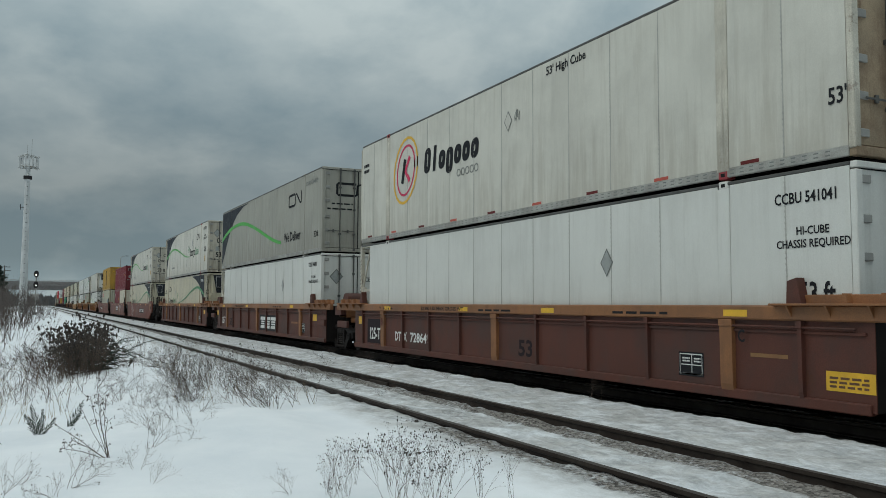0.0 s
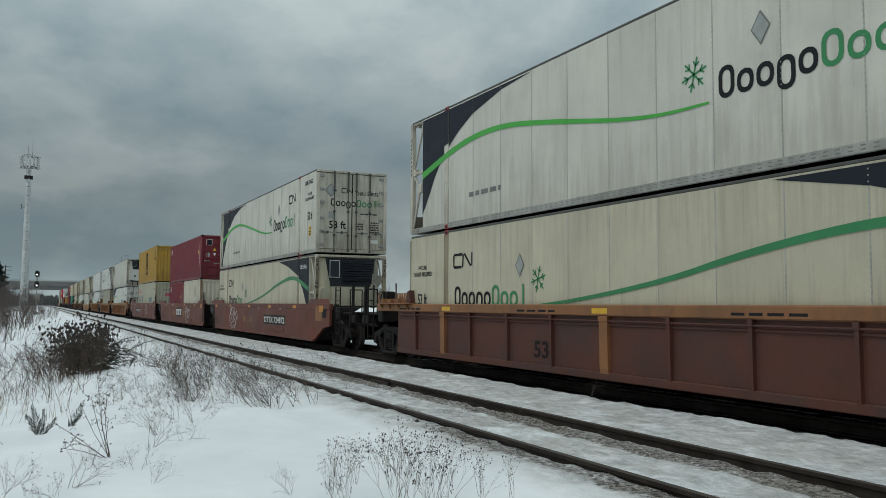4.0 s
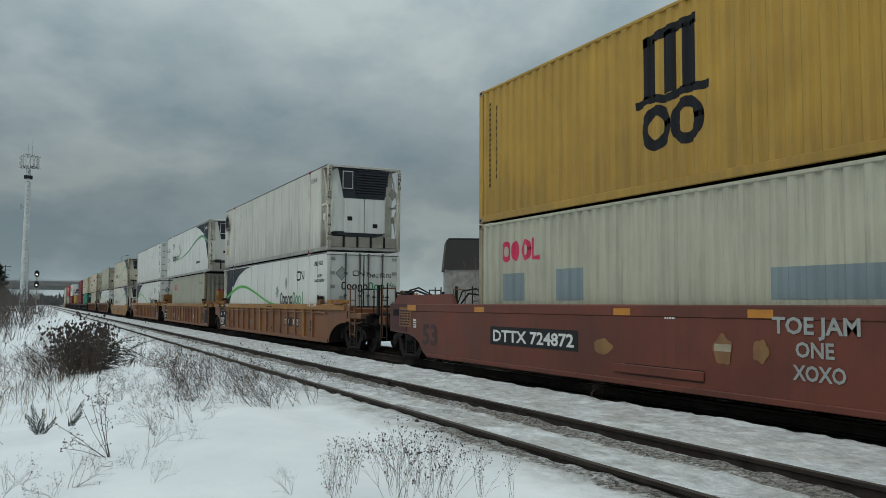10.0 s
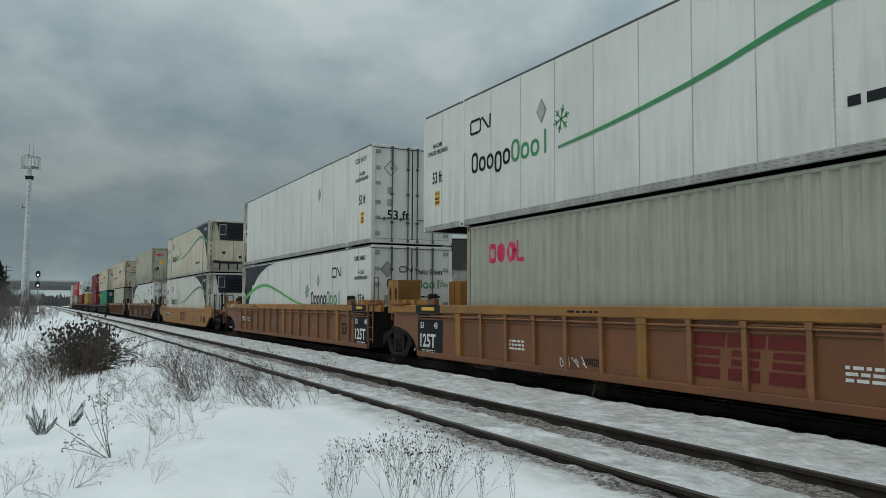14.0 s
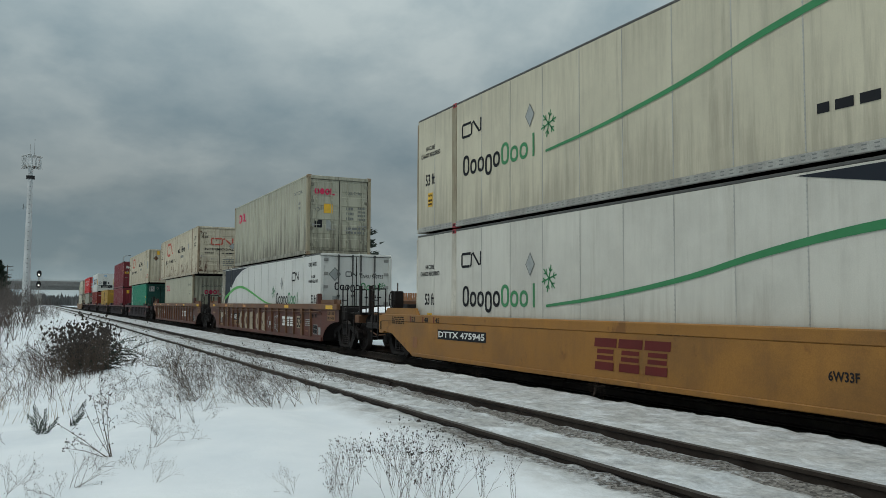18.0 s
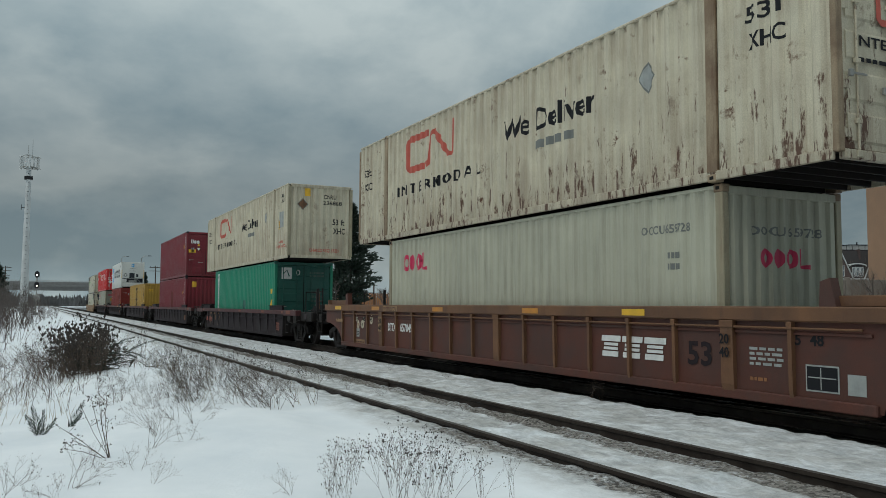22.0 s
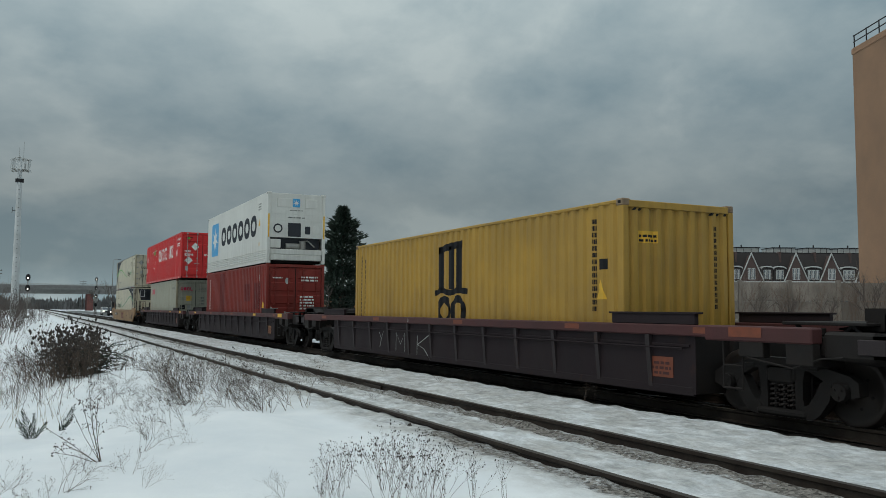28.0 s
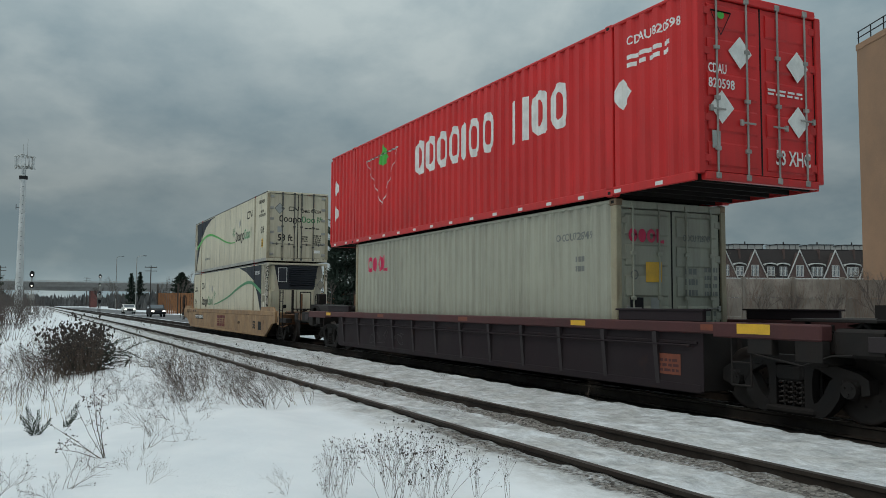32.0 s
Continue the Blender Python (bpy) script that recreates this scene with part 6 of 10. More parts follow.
    def worm(self, u, v, w, h, mat, t=None):
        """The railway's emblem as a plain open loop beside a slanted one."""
        t = t or 0.17 * h
        self.line([(u + 0.48 * w, v + h - t / 2), (u + t, v + h - t / 2), (u + t / 2, v + h - t), (u + t / 2, v + t), (u + t, v + t / 2), (u + 0.42 * w, v + t / 2)], t, mat, "emblem")
        self.line([(u + 0.44 * w, v + t / 2), (u + 0.50 * w, v + t), (u + 0.52 * w, v + h - t), (u + 0.60 * w, v + h - t / 2), (u + 0.88 * w, v + t), (u + 0.96 * w, v + t), (u + 0.97 * w, v + h)], t, mat, "emblem")


def side_of(c, lift=0.003):
    ob, L, w, h = c
    return Sheet(ob, "side", L, w, 0.0, None, lift)


def folded_side(c, pitch=0.278, depth=0.036, lo=None, hi=None):
    ob, L, w, h = c
    lo = -L / 2 + 0.14 if lo is None else lo
    hi = L / 2 - 0.14 if hi is None else hi
    return Sheet(ob, "side", L, w, 0.0, (lo, hi, depth, pitch), -0.007)


def long_side(c, which=1):
    """The middle, leading or trailing stretch of a long corrugated side."""
    ob, L, w, h = c
    lo, hi = ((-L / 2 + 0.08, -POST53 - 0.10), (-POST53 + 0.10, POST53 - 0.10), (POST53 + 0.10, L / 2 - 0.08))[which]
    return Sheet(ob, "side", L, w, 0.0, (lo, hi, 0.046, 0.30), -0.005)


def blot(c, u, v, rx, ry, mat="smear", label="", lift=0.006):
    """A soft-edged stain on a container's side, round (u, v)."""
    ob, L, w, h = c
    n = 20
    me = once(("blot", mat), lambda: Geo().add([(0, 0, 0)] + [(0, math.cos(2 * math.pi * i / n), math.sin(2 * math.pi * i / n)) for i in range(n)], [(0, 1 + i, 1 + (i + 1) % n) for i in range(n)]).mesh("stain", mat))
    return part("stain", me, None, ob, label, at=Matrix.LocRotScale((-w / 2 - lift, L / 2 - u, v), None, (1, rx, ry)))


def end_of(c, lift=0.0):
    ob, L, w, h = c
    return Sheet(ob, "end", L, w, 0.0, None, lift)


def folded_end(c):
    ob, L, w, h = c
    return Sheet(ob, "end", L, w, 0.0, (-w / 2 + 0.11, w / 2 - 0.11, 0.045, 0.25), -0.011)


def swoosh_far(s, green="lime", start=0.76, wave=None):
    """Dark swoosh and green wave whose tail is at the trailing end."""
    foot = [(start, 0.45), (1.17, 0.93), (1.45, 1.30), (1.78, 1.62)] if start > 0.5 else [(start, 0.20), (0.60, 0.62), (1.17, 1.18), (1.85, 1.74)]
    s.poly(foot + [(2.19, 1.92), (2.7, 2.20), (3.35, 2.46), (4.6, 2.71), (5.8, 2.80), (start, 2.80)], "navy", "swoosh", "dark blue-black swoosh")
    s.lift += 0.014
    s.poly([(1.955, 1.97), (2.19, 2.0), (2.19, 2.80), (1.955, 2.80)], "navy", "swoosh", "dark blue-black swoosh")
    s.lift -= 0.008
    s.line(wave or [(start, 1.42), (2.0, 1.72), (3.2, 1.93), (4.7, 1.95), (6.5, 1.66), (8.4, 1.30), (9.5, 1.16), (10.5, 1.14)], 0.17, green, "wave", "green wave", smooth=2, taper=0.75 if wave else 0.18)
    s.lift -= 0.006


def swoosh_near(s, green="forest"):
    s.poly([(11.6, 2.80), (13.0, 2.55), (14.2, 2.2), (14.9, 1.65), (15.3, 1.15), (15.59, 0.70), (15.59, 2.80)], "navy", "swoosh", "dark blue-black swoosh")
    s.lift += 0.014
    s.poly([(14.16, 2.22), (14.39, 2.18), (14.39, 2.80), (14.16, 2.80)], "navy", "swoosh", "dark blue-black swoosh")
    s.lift -= 0.008
    s.line([(5.9, 1.15), (7.5, 1.28), (9.6, 1.55), (11.0, 1.85), (12.4, 2.06), (13.4, 2.14), (14.2, 2.08), (15.58, 1.68)], 0.045, green, "wave", "green wave", smooth=2, taper=3.6)
    s.lift -= 0.006


def word_mark(s, u, v, w, h):
    s.blocks(u, v, w * 0.54, h, "Ooogo", "ink", 0.15)
    s.blocks(u + w * 0.54, v, w * 0.46, h, "Ooo|", "forest", 0.15)


def caution(s, u, v):
    s.rect(u, v, 0.26, 0.34, "caution", "caution_label", "yellow caution label")
    s.lift += 0.003
    s.text("CAUTION", u + 0.02, v + 0.25, 0.05, "ink", 0.22)
    s.bars(u + 0.03, v + 0.04, 0.2, 0.18, 2)
    s.lift -= 0.003


def small_block(s, u, number, with53=True, v=1.2):
    s.text(number, u, 2.46, 0.14, "ink", 0.92)
    s.text("HI-CUBE", u + 0.33, 2.06, 0.10, "ink", 0.48)
    s.text("CHASSIS REQUIRED", u + 0.02, 1.90, 0.10, "ink", 1.08)
    if with53:
        s.text("53 ft", u + 0.36, v, 0.27, "ink", 0.52)
        caution(s, u + 0.5, 0.62)


def cool_doors(c, number):
    e = end_of(c, -0.034)
    w = c[2]
    e.diamond(0.52, 2.18, 0.22, 0.24)
    e.worm(0.90, 2.10, 0.42, 0.18, "ink")
    word_mark(e, 0.50, 1.64, 1.75, 0.26)
    e.text(number, 1.42, 2.06, 0.12, "ink", 0.86)
    e.flake(2.25, 1.80, 0.13, "forest")
    e.bars(1.60, 1.38, 0.62, 0.08, 1)
    e.text("53 ft", 0.46, 0.86, 0.26, "ink", 0.62)
    e.rect(0.44, 1.20, 0.18, 0.24, "sticker_grey", "plate")
    e.bars(1.46, 0.85, 0.26, 0.26, 3)
    e.bars(1.95, 0.75, 0.36, 0.42, 5)
    e.rect(2.0, 0.38, 0.26, 0.12, "paper", "sticker")


def cool_far(c, number, doors=True):
    """Livery with the swoosh at the trailing end, words toward the leading end."""
    s = side_of(c)
    swoosh_far(s)
    s.flake(10.2, 1.62, 0.26, "forest")
    s.diamond(11.45, 1.95)
    word_mark(s, 10.66, 1.14, 3.15, 0.46)
    s.worm(12.88, 2.00, 0.93, 0.34, "ink")
    s.bars(3.2, 0.62, 1.4, 0.13, 1, "greyink", fill=0.8)
    small_block(s, 14.98, number)
    if doors:
        cool_doors(c, number)


def cool_near(c, number):
    s = side_of(c)
    swoosh_near(s)
    s.worm(2.45, 1.98, 0.93, 0.34, "ink")
    word_mark(s, 2.5, 1.12, 3.15, 0.46)
    s.diamond(5.34, 1.95)
    s.flake(6.0, 1.66, 0.26, "forest")
    s.bars(11.95, 0.60, 1.32, 0.16, 1, "ink", fill=0.8)
    s.lift += 0.004
    s.text(number, 14.52, 2.42, 0.14, "paper", 0.80)
    s.lift -= 0.004
    s.text("HI-CUBE", 0.55, 2.02, 0.10, "ink", 0.48)
    s.text("CHASSIS REQUIRED", 0.25, 1.86, 0.10, "ink", 1.08)
    s.text("53 ft", 0.52, 1.16, 0.27, "ink", 0.52)
    caution(s, 0.66, 0.62)


def four_rings(s, u, v, w, h, mat="pink"):
    r = w / 8.4
    for i, k in enumerate((0, 1, 2)):
        if i == 1:
            s.disc(u + r * (1 + 2.1 * k), v + h / 2, r * 0.9, h * 0.48, mat, "emblem", 14)
        else:
            s.ring(u + r * (1 + 2.1 * k), v + h / 2, r * 0.68, h * 0.36, 0.24 * h, mat)
    s.line([(u + 6.7 * r, v + h), (u + 6.7 * r, v + 0.12 * h), (u + 8.2 * r, v + 0.12 * h)], 0.24 * h, mat, "emblem")


def grey_box(c, number, end="blind", emblem_u=0.95, patches=False, hue="pink"):
    s = folded_side(c)
    L = c[1]
    four_rings(s, emblem_u, 2.03, 1.5, 0.44, hue)
    s.text(number, L - 1.75, 2.28, 0.13, "greyink", 1.05)
    s.bars(L - 1.15, 1.72, 0.26, 0.34, 2, "greyink")
    if patches:
        for u, w, h in ((0.95, 0.9, 0.55), (2.9, 0.9, 0.58), (7.9, 1.9, 0.42)):
            s.rect(u, 1.25, w, h, "blue_grey", "patch", "blue-grey repainted patch")
    if end == "blind":
        e = folded_end(c)
        e.text(number, 0.55, 2.20, 0.13, "greyink", 1.45)
        four_rings(e, 0.72, 1.72, 1.05, 0.30, hue)
    else:
        e = end_of(c, -0.034 + 0.030)
        four_rings(e, 0.26, 2.18, 0.78, 0.24, hue)
        e.text(number, 1.44, 2.24, 0.11, "greyink", 0.62)
        e.rect(0.62, 1.52, 0.34, 0.34, "caution", "caution_label", "yellow caution label")
        e.ring(0.38, 1.64, 0.07, 0.07, 0.025, "greyink")
        e.rect(0.28, 0.98, 0.28, 0.28, "ink", "plate", "black plate")
        e.rect(0.72, 0.90, 0.22, 0.36, "sticker_grey", "plate")
        e.bars(1.48, 1.30, 0.28, 0.55, 3, "greyink")
        e.bars(1.92, 1.30, 0.3, 0.55, 4, "greyink")
        e.bars(1.48, 0.80, 0.7, 0.30, 2, "greyink")


def yellow_box(c, low=False):
    """Black emblem of three upright bars on a wave above two rounded loops."""
    s = folded_side(c)
    a = 5.38
    for i in range(3):
        s.rect(a + 0.08 + i * 0.44, 1.52, 0.27, 0.98, "ink", "emblem")
    s.line([(a + 0.05, 2.42), (a + 0.55, 2.50), (a + 1.25, 2.52)], 0.16, "ink", "emblem")
    s.line([(a - 0.12, 1.44), (a + 0.25, 1.52), (a + 0.6, 1.42), (a + 0.95, 1.50), (a + 1.5, 1.46)], 0.13, "ink", "emblem", smooth=1)
    s.ring(a + 0.34, 1.02, 0.26, 0.28, 0.17, "ink")
    s.ring(a + 1.02, 1.02, 0.26, 0.28, 0.17, "ink")
    s.bars(0.38, 0.75, 0.14, 1.85, 17, "ink", fill=0.7)
    s.bars(0.66, 0.90, 0.12, 1.6, 11, "ink", fill=0.7)
    s.bars(11.35, 1.05, 0.09, 1.6, 14, "ink", fill=0.7)
    s.rect(11.55, 1.75, 0.18, 0.18, "ink", "marking")
    s.poly([(11.42, 1.25), (11.70, 1.25), (11.58, 1.58)], "caution", "warning_triangle", "yellow warning triangle")
    e = folded_end(c)
    e.rect(0.34, 2.18, 0.40, 0.20, "caution", "caution_label")
    e.lift += 0.003
    e.bars(0.37, 2.20, 0.34, 0.15, 2)
    e.lift -= 0.003
    e.bars(1.98, 1.10, 0.09, 1.45, 14, "ink", fill=0.7)
    for z in (2.74,):
        for x in (0.2, 0.34, 1.9, 2.06, 2.2):
            e.poly([(x, z - 0.03), (x + 0.06, z - 0.03), (x + 0.11, z + 0.03), (x + 0.05, z + 0.03)], "ink", "hazard_mark")


def maroon_box(c, tall=True, doors=True, emblem=True, number=True):
    ob, L, w, h = c
    s = folded_side(c)
    if emblem:
        s.rect(0.36, h - 0.62, 0.24, 0.34, "paper", "emblem")
        s.lift += 0.004
        s.poly([(0.40, h - 0.50), (0.56, h - 0.42), (0.56, h - 0.32), (0.40, h - 0.36)], "navy", "emblem")
        s.lift -= 0.004
    s.bars(L - 0.62, h - 1.75, 0.08, 1.45, 14, "paper", fill=0.7)
    s.poly([(L - 1.2, h - 1.05), (L - 0.95, h - 1.05), (L - 1.06, h - 0.82)], "caution", "warning_triangle", "yellow warning triangle")
    if doors:
        e = end_of(c, -0.034 + 0.030)
        e.bars(1.45, h - 0.52, 0.62, 0.20, 2, "paper")
        e.bars(1.50, h - 1.30, 0.55, 0.55, 5, "paper")
        e.rect(0.30, h - 1.30, 0.18, 0.26, "sticker_grey", "plate")
        e.poly([(0.66, h - 0.92), (0.86, h - 0.92), (0.76, h - 0.74)], "caution", "warning_triangle")
        e.poly([(0.66, h - 1.05), (0.86, h - 1.05), (0.76, h - 1.22)], "paper", "warning_triangle")
        e.rect(2.02, 0.42, 0.14, 0.10, "paper", "sticker")
    return s


def long_cn(c, word_v=1.10, number="", front_blind=True):
    """Chalky box with an orange-red open-loop emblem and dark words broken by the folds."""
    m, tail, head = long_side(c, 1), long_side(c, 2), long_side(c, 0)
    m.worm(3.45, 1.62, 2.75, 0.95, "orange_ink", 0.17)
    m.text("I N T E R M O D A L", 2.9, word_v, 0.25, "ink", 4.55)
    m.text("We Deliver", 8.4, 1.62, 0.42, "ink", 3.15)
    m.bars(9.6, 1.26, 1.3, 0.20, 1, "greyink", fill=0.8)
    tail.text("53 ft", 0.42, 1.95, 0.20, "ink", 0.5)
    tail.text("XHC", 0.45, 1.55, 0.20, "ink", 0.5)
    m.diamond(12.9, 1.85, 0.2, 0.26)
    return m, head


def coloured_star(s, u, v, r, mat="paper"):
    pts = []
    for i in range(14):
        a = math.pi / 2 + i * math.pi / 7
        k = r if i % 2 == 0 else r * 0.37
        pts.append((u + k * math.cos(a), v + k * math.sin(a)))
    s.poly(pts, mat, "emblem", "white seven-pointed star")


# ---- ground and tracks ----
def snow_height(x, y):
    h = -0.16
    if x < 4.0:
        k = min(1, (4.0 - x) / 1.2)
        h += k * (0.02 + 0.05 * noise.noise((x * 0.35, y * 0.22, 1.7)) + 0.030 * noise.noise((x * 1.1, y * 0.9, 5.0)))
        h += k * 0.12 * math.exp(-((x - 1.9) / 1.6) ** 2 - ((y - 10.0) / 3.0) ** 2)
        # a drifted lip that ends at the weeds
        h += k * 0.07 * math.exp(-((x - 2.9) / 1.1) ** 2) * min(1, max(0, (12.0 - y) / 0.7)) * min(1, max(0, (y - 8.0) / 3.0))
        h += 0.09 * max(0, 1 - (4.0 - x) / 0.7)
        # the drift that half hides the bush
        h += k * 0.27 * math.exp(-((x - 2.0) / 0.8) ** 2 - ((y - 17.6) / 2.4) ** 2)
        far = min(1, max(0, (0.9 - x) / 1.8)) * min(1, max(0, (y - 11) / 6))
        h -= 0.42 * far
        h += k * (0.024 * noise.noise((x * 3.1, y * 2.3, 2.0)) + 0.010 * noise.noise((x * 8.0, y * 6.0, 4.0)))
    elif x < 12.5:
        h = -0.07
        h += 0.025 * noise.noise((x * 1.3, y * 0.8, 3.0)) + 0.036 * noise.noise((x * 3.4, y * 2.6, 9.0)) + 0.018 * noise.noise((x * 8.0, y * 6.0, 6.0))
        if 5.5 < x < 6.1:
            h -= 0.045
        if x > 8.2:
            h -= 0.13 * min(1, (x - 8.2) / 0.3)
    else:
        h += -0.1 + 0.05 * noise.noise((x * 0.1, y * 0.1, 3.0))
    return h


def spaced(a, b, n):
    return [a + (b - a) * i / n for i in range(n)]


def build_ground():
    xs = [-3000, -1500, -700, -300, -120, -60, -30, -15] + spaced(-10, -2, 16) + spaced(-2, 4.4, 50) + spaced(4.4, 8.6, 48) + spaced(8.6, 13, 10) + [13, 16, 22, 35, 60, 100, 180, 320, 700, 1500, 3000]
    ys = [-3000, -1200, -400, -150, -60, -25, -10, -2] + spaced(1, 4, 8) + spaced(4, 14, 110) + spaced(14, 30, 90) + spaced(30, 70, 60) + spaced(70, 200, 40) + [200, 260, 340, 460, 650, 1000, 1800, 3000]
    v = [(x, y, snow_height(x, y)) for y in ys for x in xs]
    n = len(xs)
    g = Geo()
    g.add(v, [(j * n + i, j * n + i + 1, (j + 1) * n + i + 1, (j + 1) * n + i) for j in range(len(ys) - 1) for i in range(n - 1)], True)
    mat = bpy.data.materials.new("snow_over_ballast")
    mat.use_nodes = True
    nt = mat.node_tree
    N, L = nt.nodes.new, nt.links.new
    b = nt.nodes["Principled BSDF"]
    tc, sep = N("ShaderNodeTexCoord"), N("ShaderNodeSeparateXYZ")
    L(tc.outputs["Object"], sep.inputs[0])

    def m(op, a, c=None, clamp=False):
        q = N("ShaderNodeMath")
        q.operation, q.use_clamp = op, clamp
        for i, val in enumerate((a, c)):
            if isinstance(val, (int, float)):
                q.inputs[i].default_value = val
            elif val is not None:
                L(val, q.inputs[i])
        return q.outputs[0]

    def nz(scale, detail=4, rough=0.6, squash=(1, 1, 1)):
        mp, t = N("ShaderNodeMapping"), N("ShaderNodeTexNoise")
        mp.inputs["Scale"].default_value = squash
        t.inputs["Scale"].default_value, t.inputs["Detail"].default_value, t.inputs["Roughness"].default_value = scale, detail, rough
        L(tc.outputs["Object"], mp.inputs[0]), L(mp.outputs[0], t.inputs[0])
        return t.outputs[0]

    def band(centre, half, soft):
        d = m("ABSOLUTE", m("SUBTRACT", sep.outputs[0], centre))
        return m("SUBTRACT", 1.0, m("DIVIDE", m("SUBTRACT", d, half), soft), True)
    wob = m("MULTIPLY", m("SUBTRACT", nz(1.1, 5, 0.65, (1, 0.45, 1)), 0.5), 2.3)
    bare = None
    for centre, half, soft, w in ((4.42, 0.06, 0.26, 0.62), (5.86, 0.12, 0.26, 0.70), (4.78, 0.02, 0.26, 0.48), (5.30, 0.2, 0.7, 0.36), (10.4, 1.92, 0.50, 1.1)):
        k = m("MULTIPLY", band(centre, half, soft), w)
        if centre < 4.5:
            # drifts cover the outer strip farther on
            k = m("MULTIPLY", k, m("SUBTRACT", 1.0, m("DIVIDE", m("SUBTRACT", sep.outputs[1], 9.0), 4.0), True))
        bare = k if bare is None else m("MAXIMUM", bare, k)
    grit = m("MULTIPLY", m("SUBTRACT", nz(16.0, 4, 0.7), 0.5), 2.6)
    bare = m("ADD", bare, m("MULTIPLY", m("ADD", wob, grit), m("MULTIPLY", bare, 0.75)))
    bare = m("MULTIPLY", m("SUBTRACT", bare, 0.42), 4.0, True)
    vor = N("ShaderNodeTexVoronoi")
    vor.inputs["Scale"].default_value = 32
    L(tc.outputs["Object"], vor.inputs[0])
    stone = N("ShaderNodeValToRGB")
    stone.color_ramp.elements[0].color, stone.color_ramp.elements[1].color = (0.016, 0.014, 0.013, 1), (0.34, 0.32, 0.295, 1)
    L(vor.outputs["Color"], stone.inputs[0])
    # stones beyond x = 8.3 go near-black: wet, with the train's shade painted in
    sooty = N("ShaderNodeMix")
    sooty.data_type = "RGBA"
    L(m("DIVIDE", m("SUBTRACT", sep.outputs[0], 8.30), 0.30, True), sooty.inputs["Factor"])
    # low values of this ramp stand for wet stone in the train's shade
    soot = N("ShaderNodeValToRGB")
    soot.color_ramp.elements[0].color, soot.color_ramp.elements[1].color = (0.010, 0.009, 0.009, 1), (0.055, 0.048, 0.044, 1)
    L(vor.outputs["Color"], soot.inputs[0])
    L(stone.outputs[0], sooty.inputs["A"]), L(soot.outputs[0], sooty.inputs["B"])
    snow = N("ShaderNodeValToRGB")
    e = snow.color_ramp.elements
    e[0].position, e[0].color, e[1].position, e[1].color = 0.3, (0.68, 0.725, 0.765, 1), 0.7, (0.79, 0.82, 0.845, 1)
    L(nz(0.8, 5), snow.inputs[0])
    dirty = N("ShaderNodeMix")
    dirty.data_type = "RGBA"
    L(m("MULTIPLY", m("MULTIPLY", band(6.4, 2.2, 0.5), m("SUBTRACT", nz(3.4, 7, 0.75, (1, 0.6, 1)), 0.44), True), 3.4, True), dirty.inputs["Factor"])
    trodden = N("ShaderNodeMix")
    trodden.data_type = "RGBA"
    L(m("MULTIPLY", band(6.1, 1.9, 0.5), m("ADD", m("MULTIPLY", m("SUBTRACT", nz(1.3, 5, 0.6), 0.40, True), 2.6, True), 0.22), True), trodden.inputs["Factor"])
    L(snow.outputs[0], trodden.inputs["A"])
    trodden.inputs["B"].default_value = (0.47, 0.475, 0.47, 1)
    L(trodden.outputs["Result"], dirty.inputs["A"])
    dirty.inputs["B"].default_value = (0.36, 0.355, 0.34, 1)
    mottle = N("ShaderNodeValToRGB")
    e = mottle.color_ramp.elements
    e[0].position, e[0].color, e[1].position, e[1].color = 0.36, (0.60, 0.61, 0.62, 1), 0.60, (1.04, 1.04, 1.04, 1)
    L(nz(6.5, 5, 0.68, (1, 0.7, 1)), mottle.inputs[0])
    pitted = N("ShaderNodeMix")
    pitted.data_type, pitted.blend_type = "RGBA", "MULTIPLY"
    L(m("MULTIPLY", band(6.2, 1.9, 0.4), 0.85), pitted.inputs["Factor"])
    L(dirty.outputs["Result"], pitted.inputs["A"]), L(mottle.outputs[0], pitted.inputs["B"])
    col = N("ShaderNodeMix")
    col.data_type = "RGBA"
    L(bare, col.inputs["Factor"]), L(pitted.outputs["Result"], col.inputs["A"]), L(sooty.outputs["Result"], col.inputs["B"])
    L(col.outputs["Result"], b.inputs["Base Color"])
    b.inputs["Roughness"].default_value = 0.75
    b.inputs["Specular IOR Level"].default_value = 0.12
    bump = N("ShaderNodeBump")
    bump.inputs["Strength"].default_value, bump.inputs["Distance"].default_value = 0.5, 0.05
    rutted = m("MULTIPLY", m("MULTIPLY", band(6.2, 1.9, 0.4), nz(9.0, 4, 0.6, (1, 0.7, 1))), 1.1)
    h = m("ADD", rutted, m("ADD", m("ADD", m("MULTIPLY", nz(5.0, 5, 0.6), 0.6), m("MULTIPLY", nz(24.0, 4, 0.65), 0.30)), m("MULTIPLY", m("MULTIPLY", vor.outputs["Distance"], bare), 1.2)))
    L(h, bump.inputs["Height"]), L(bump.outputs[0], b.inputs["Normal"])
    return solo("ground", g, mat, "snow-covered ground with bare ballast along the rails", "ground", kind="structure")


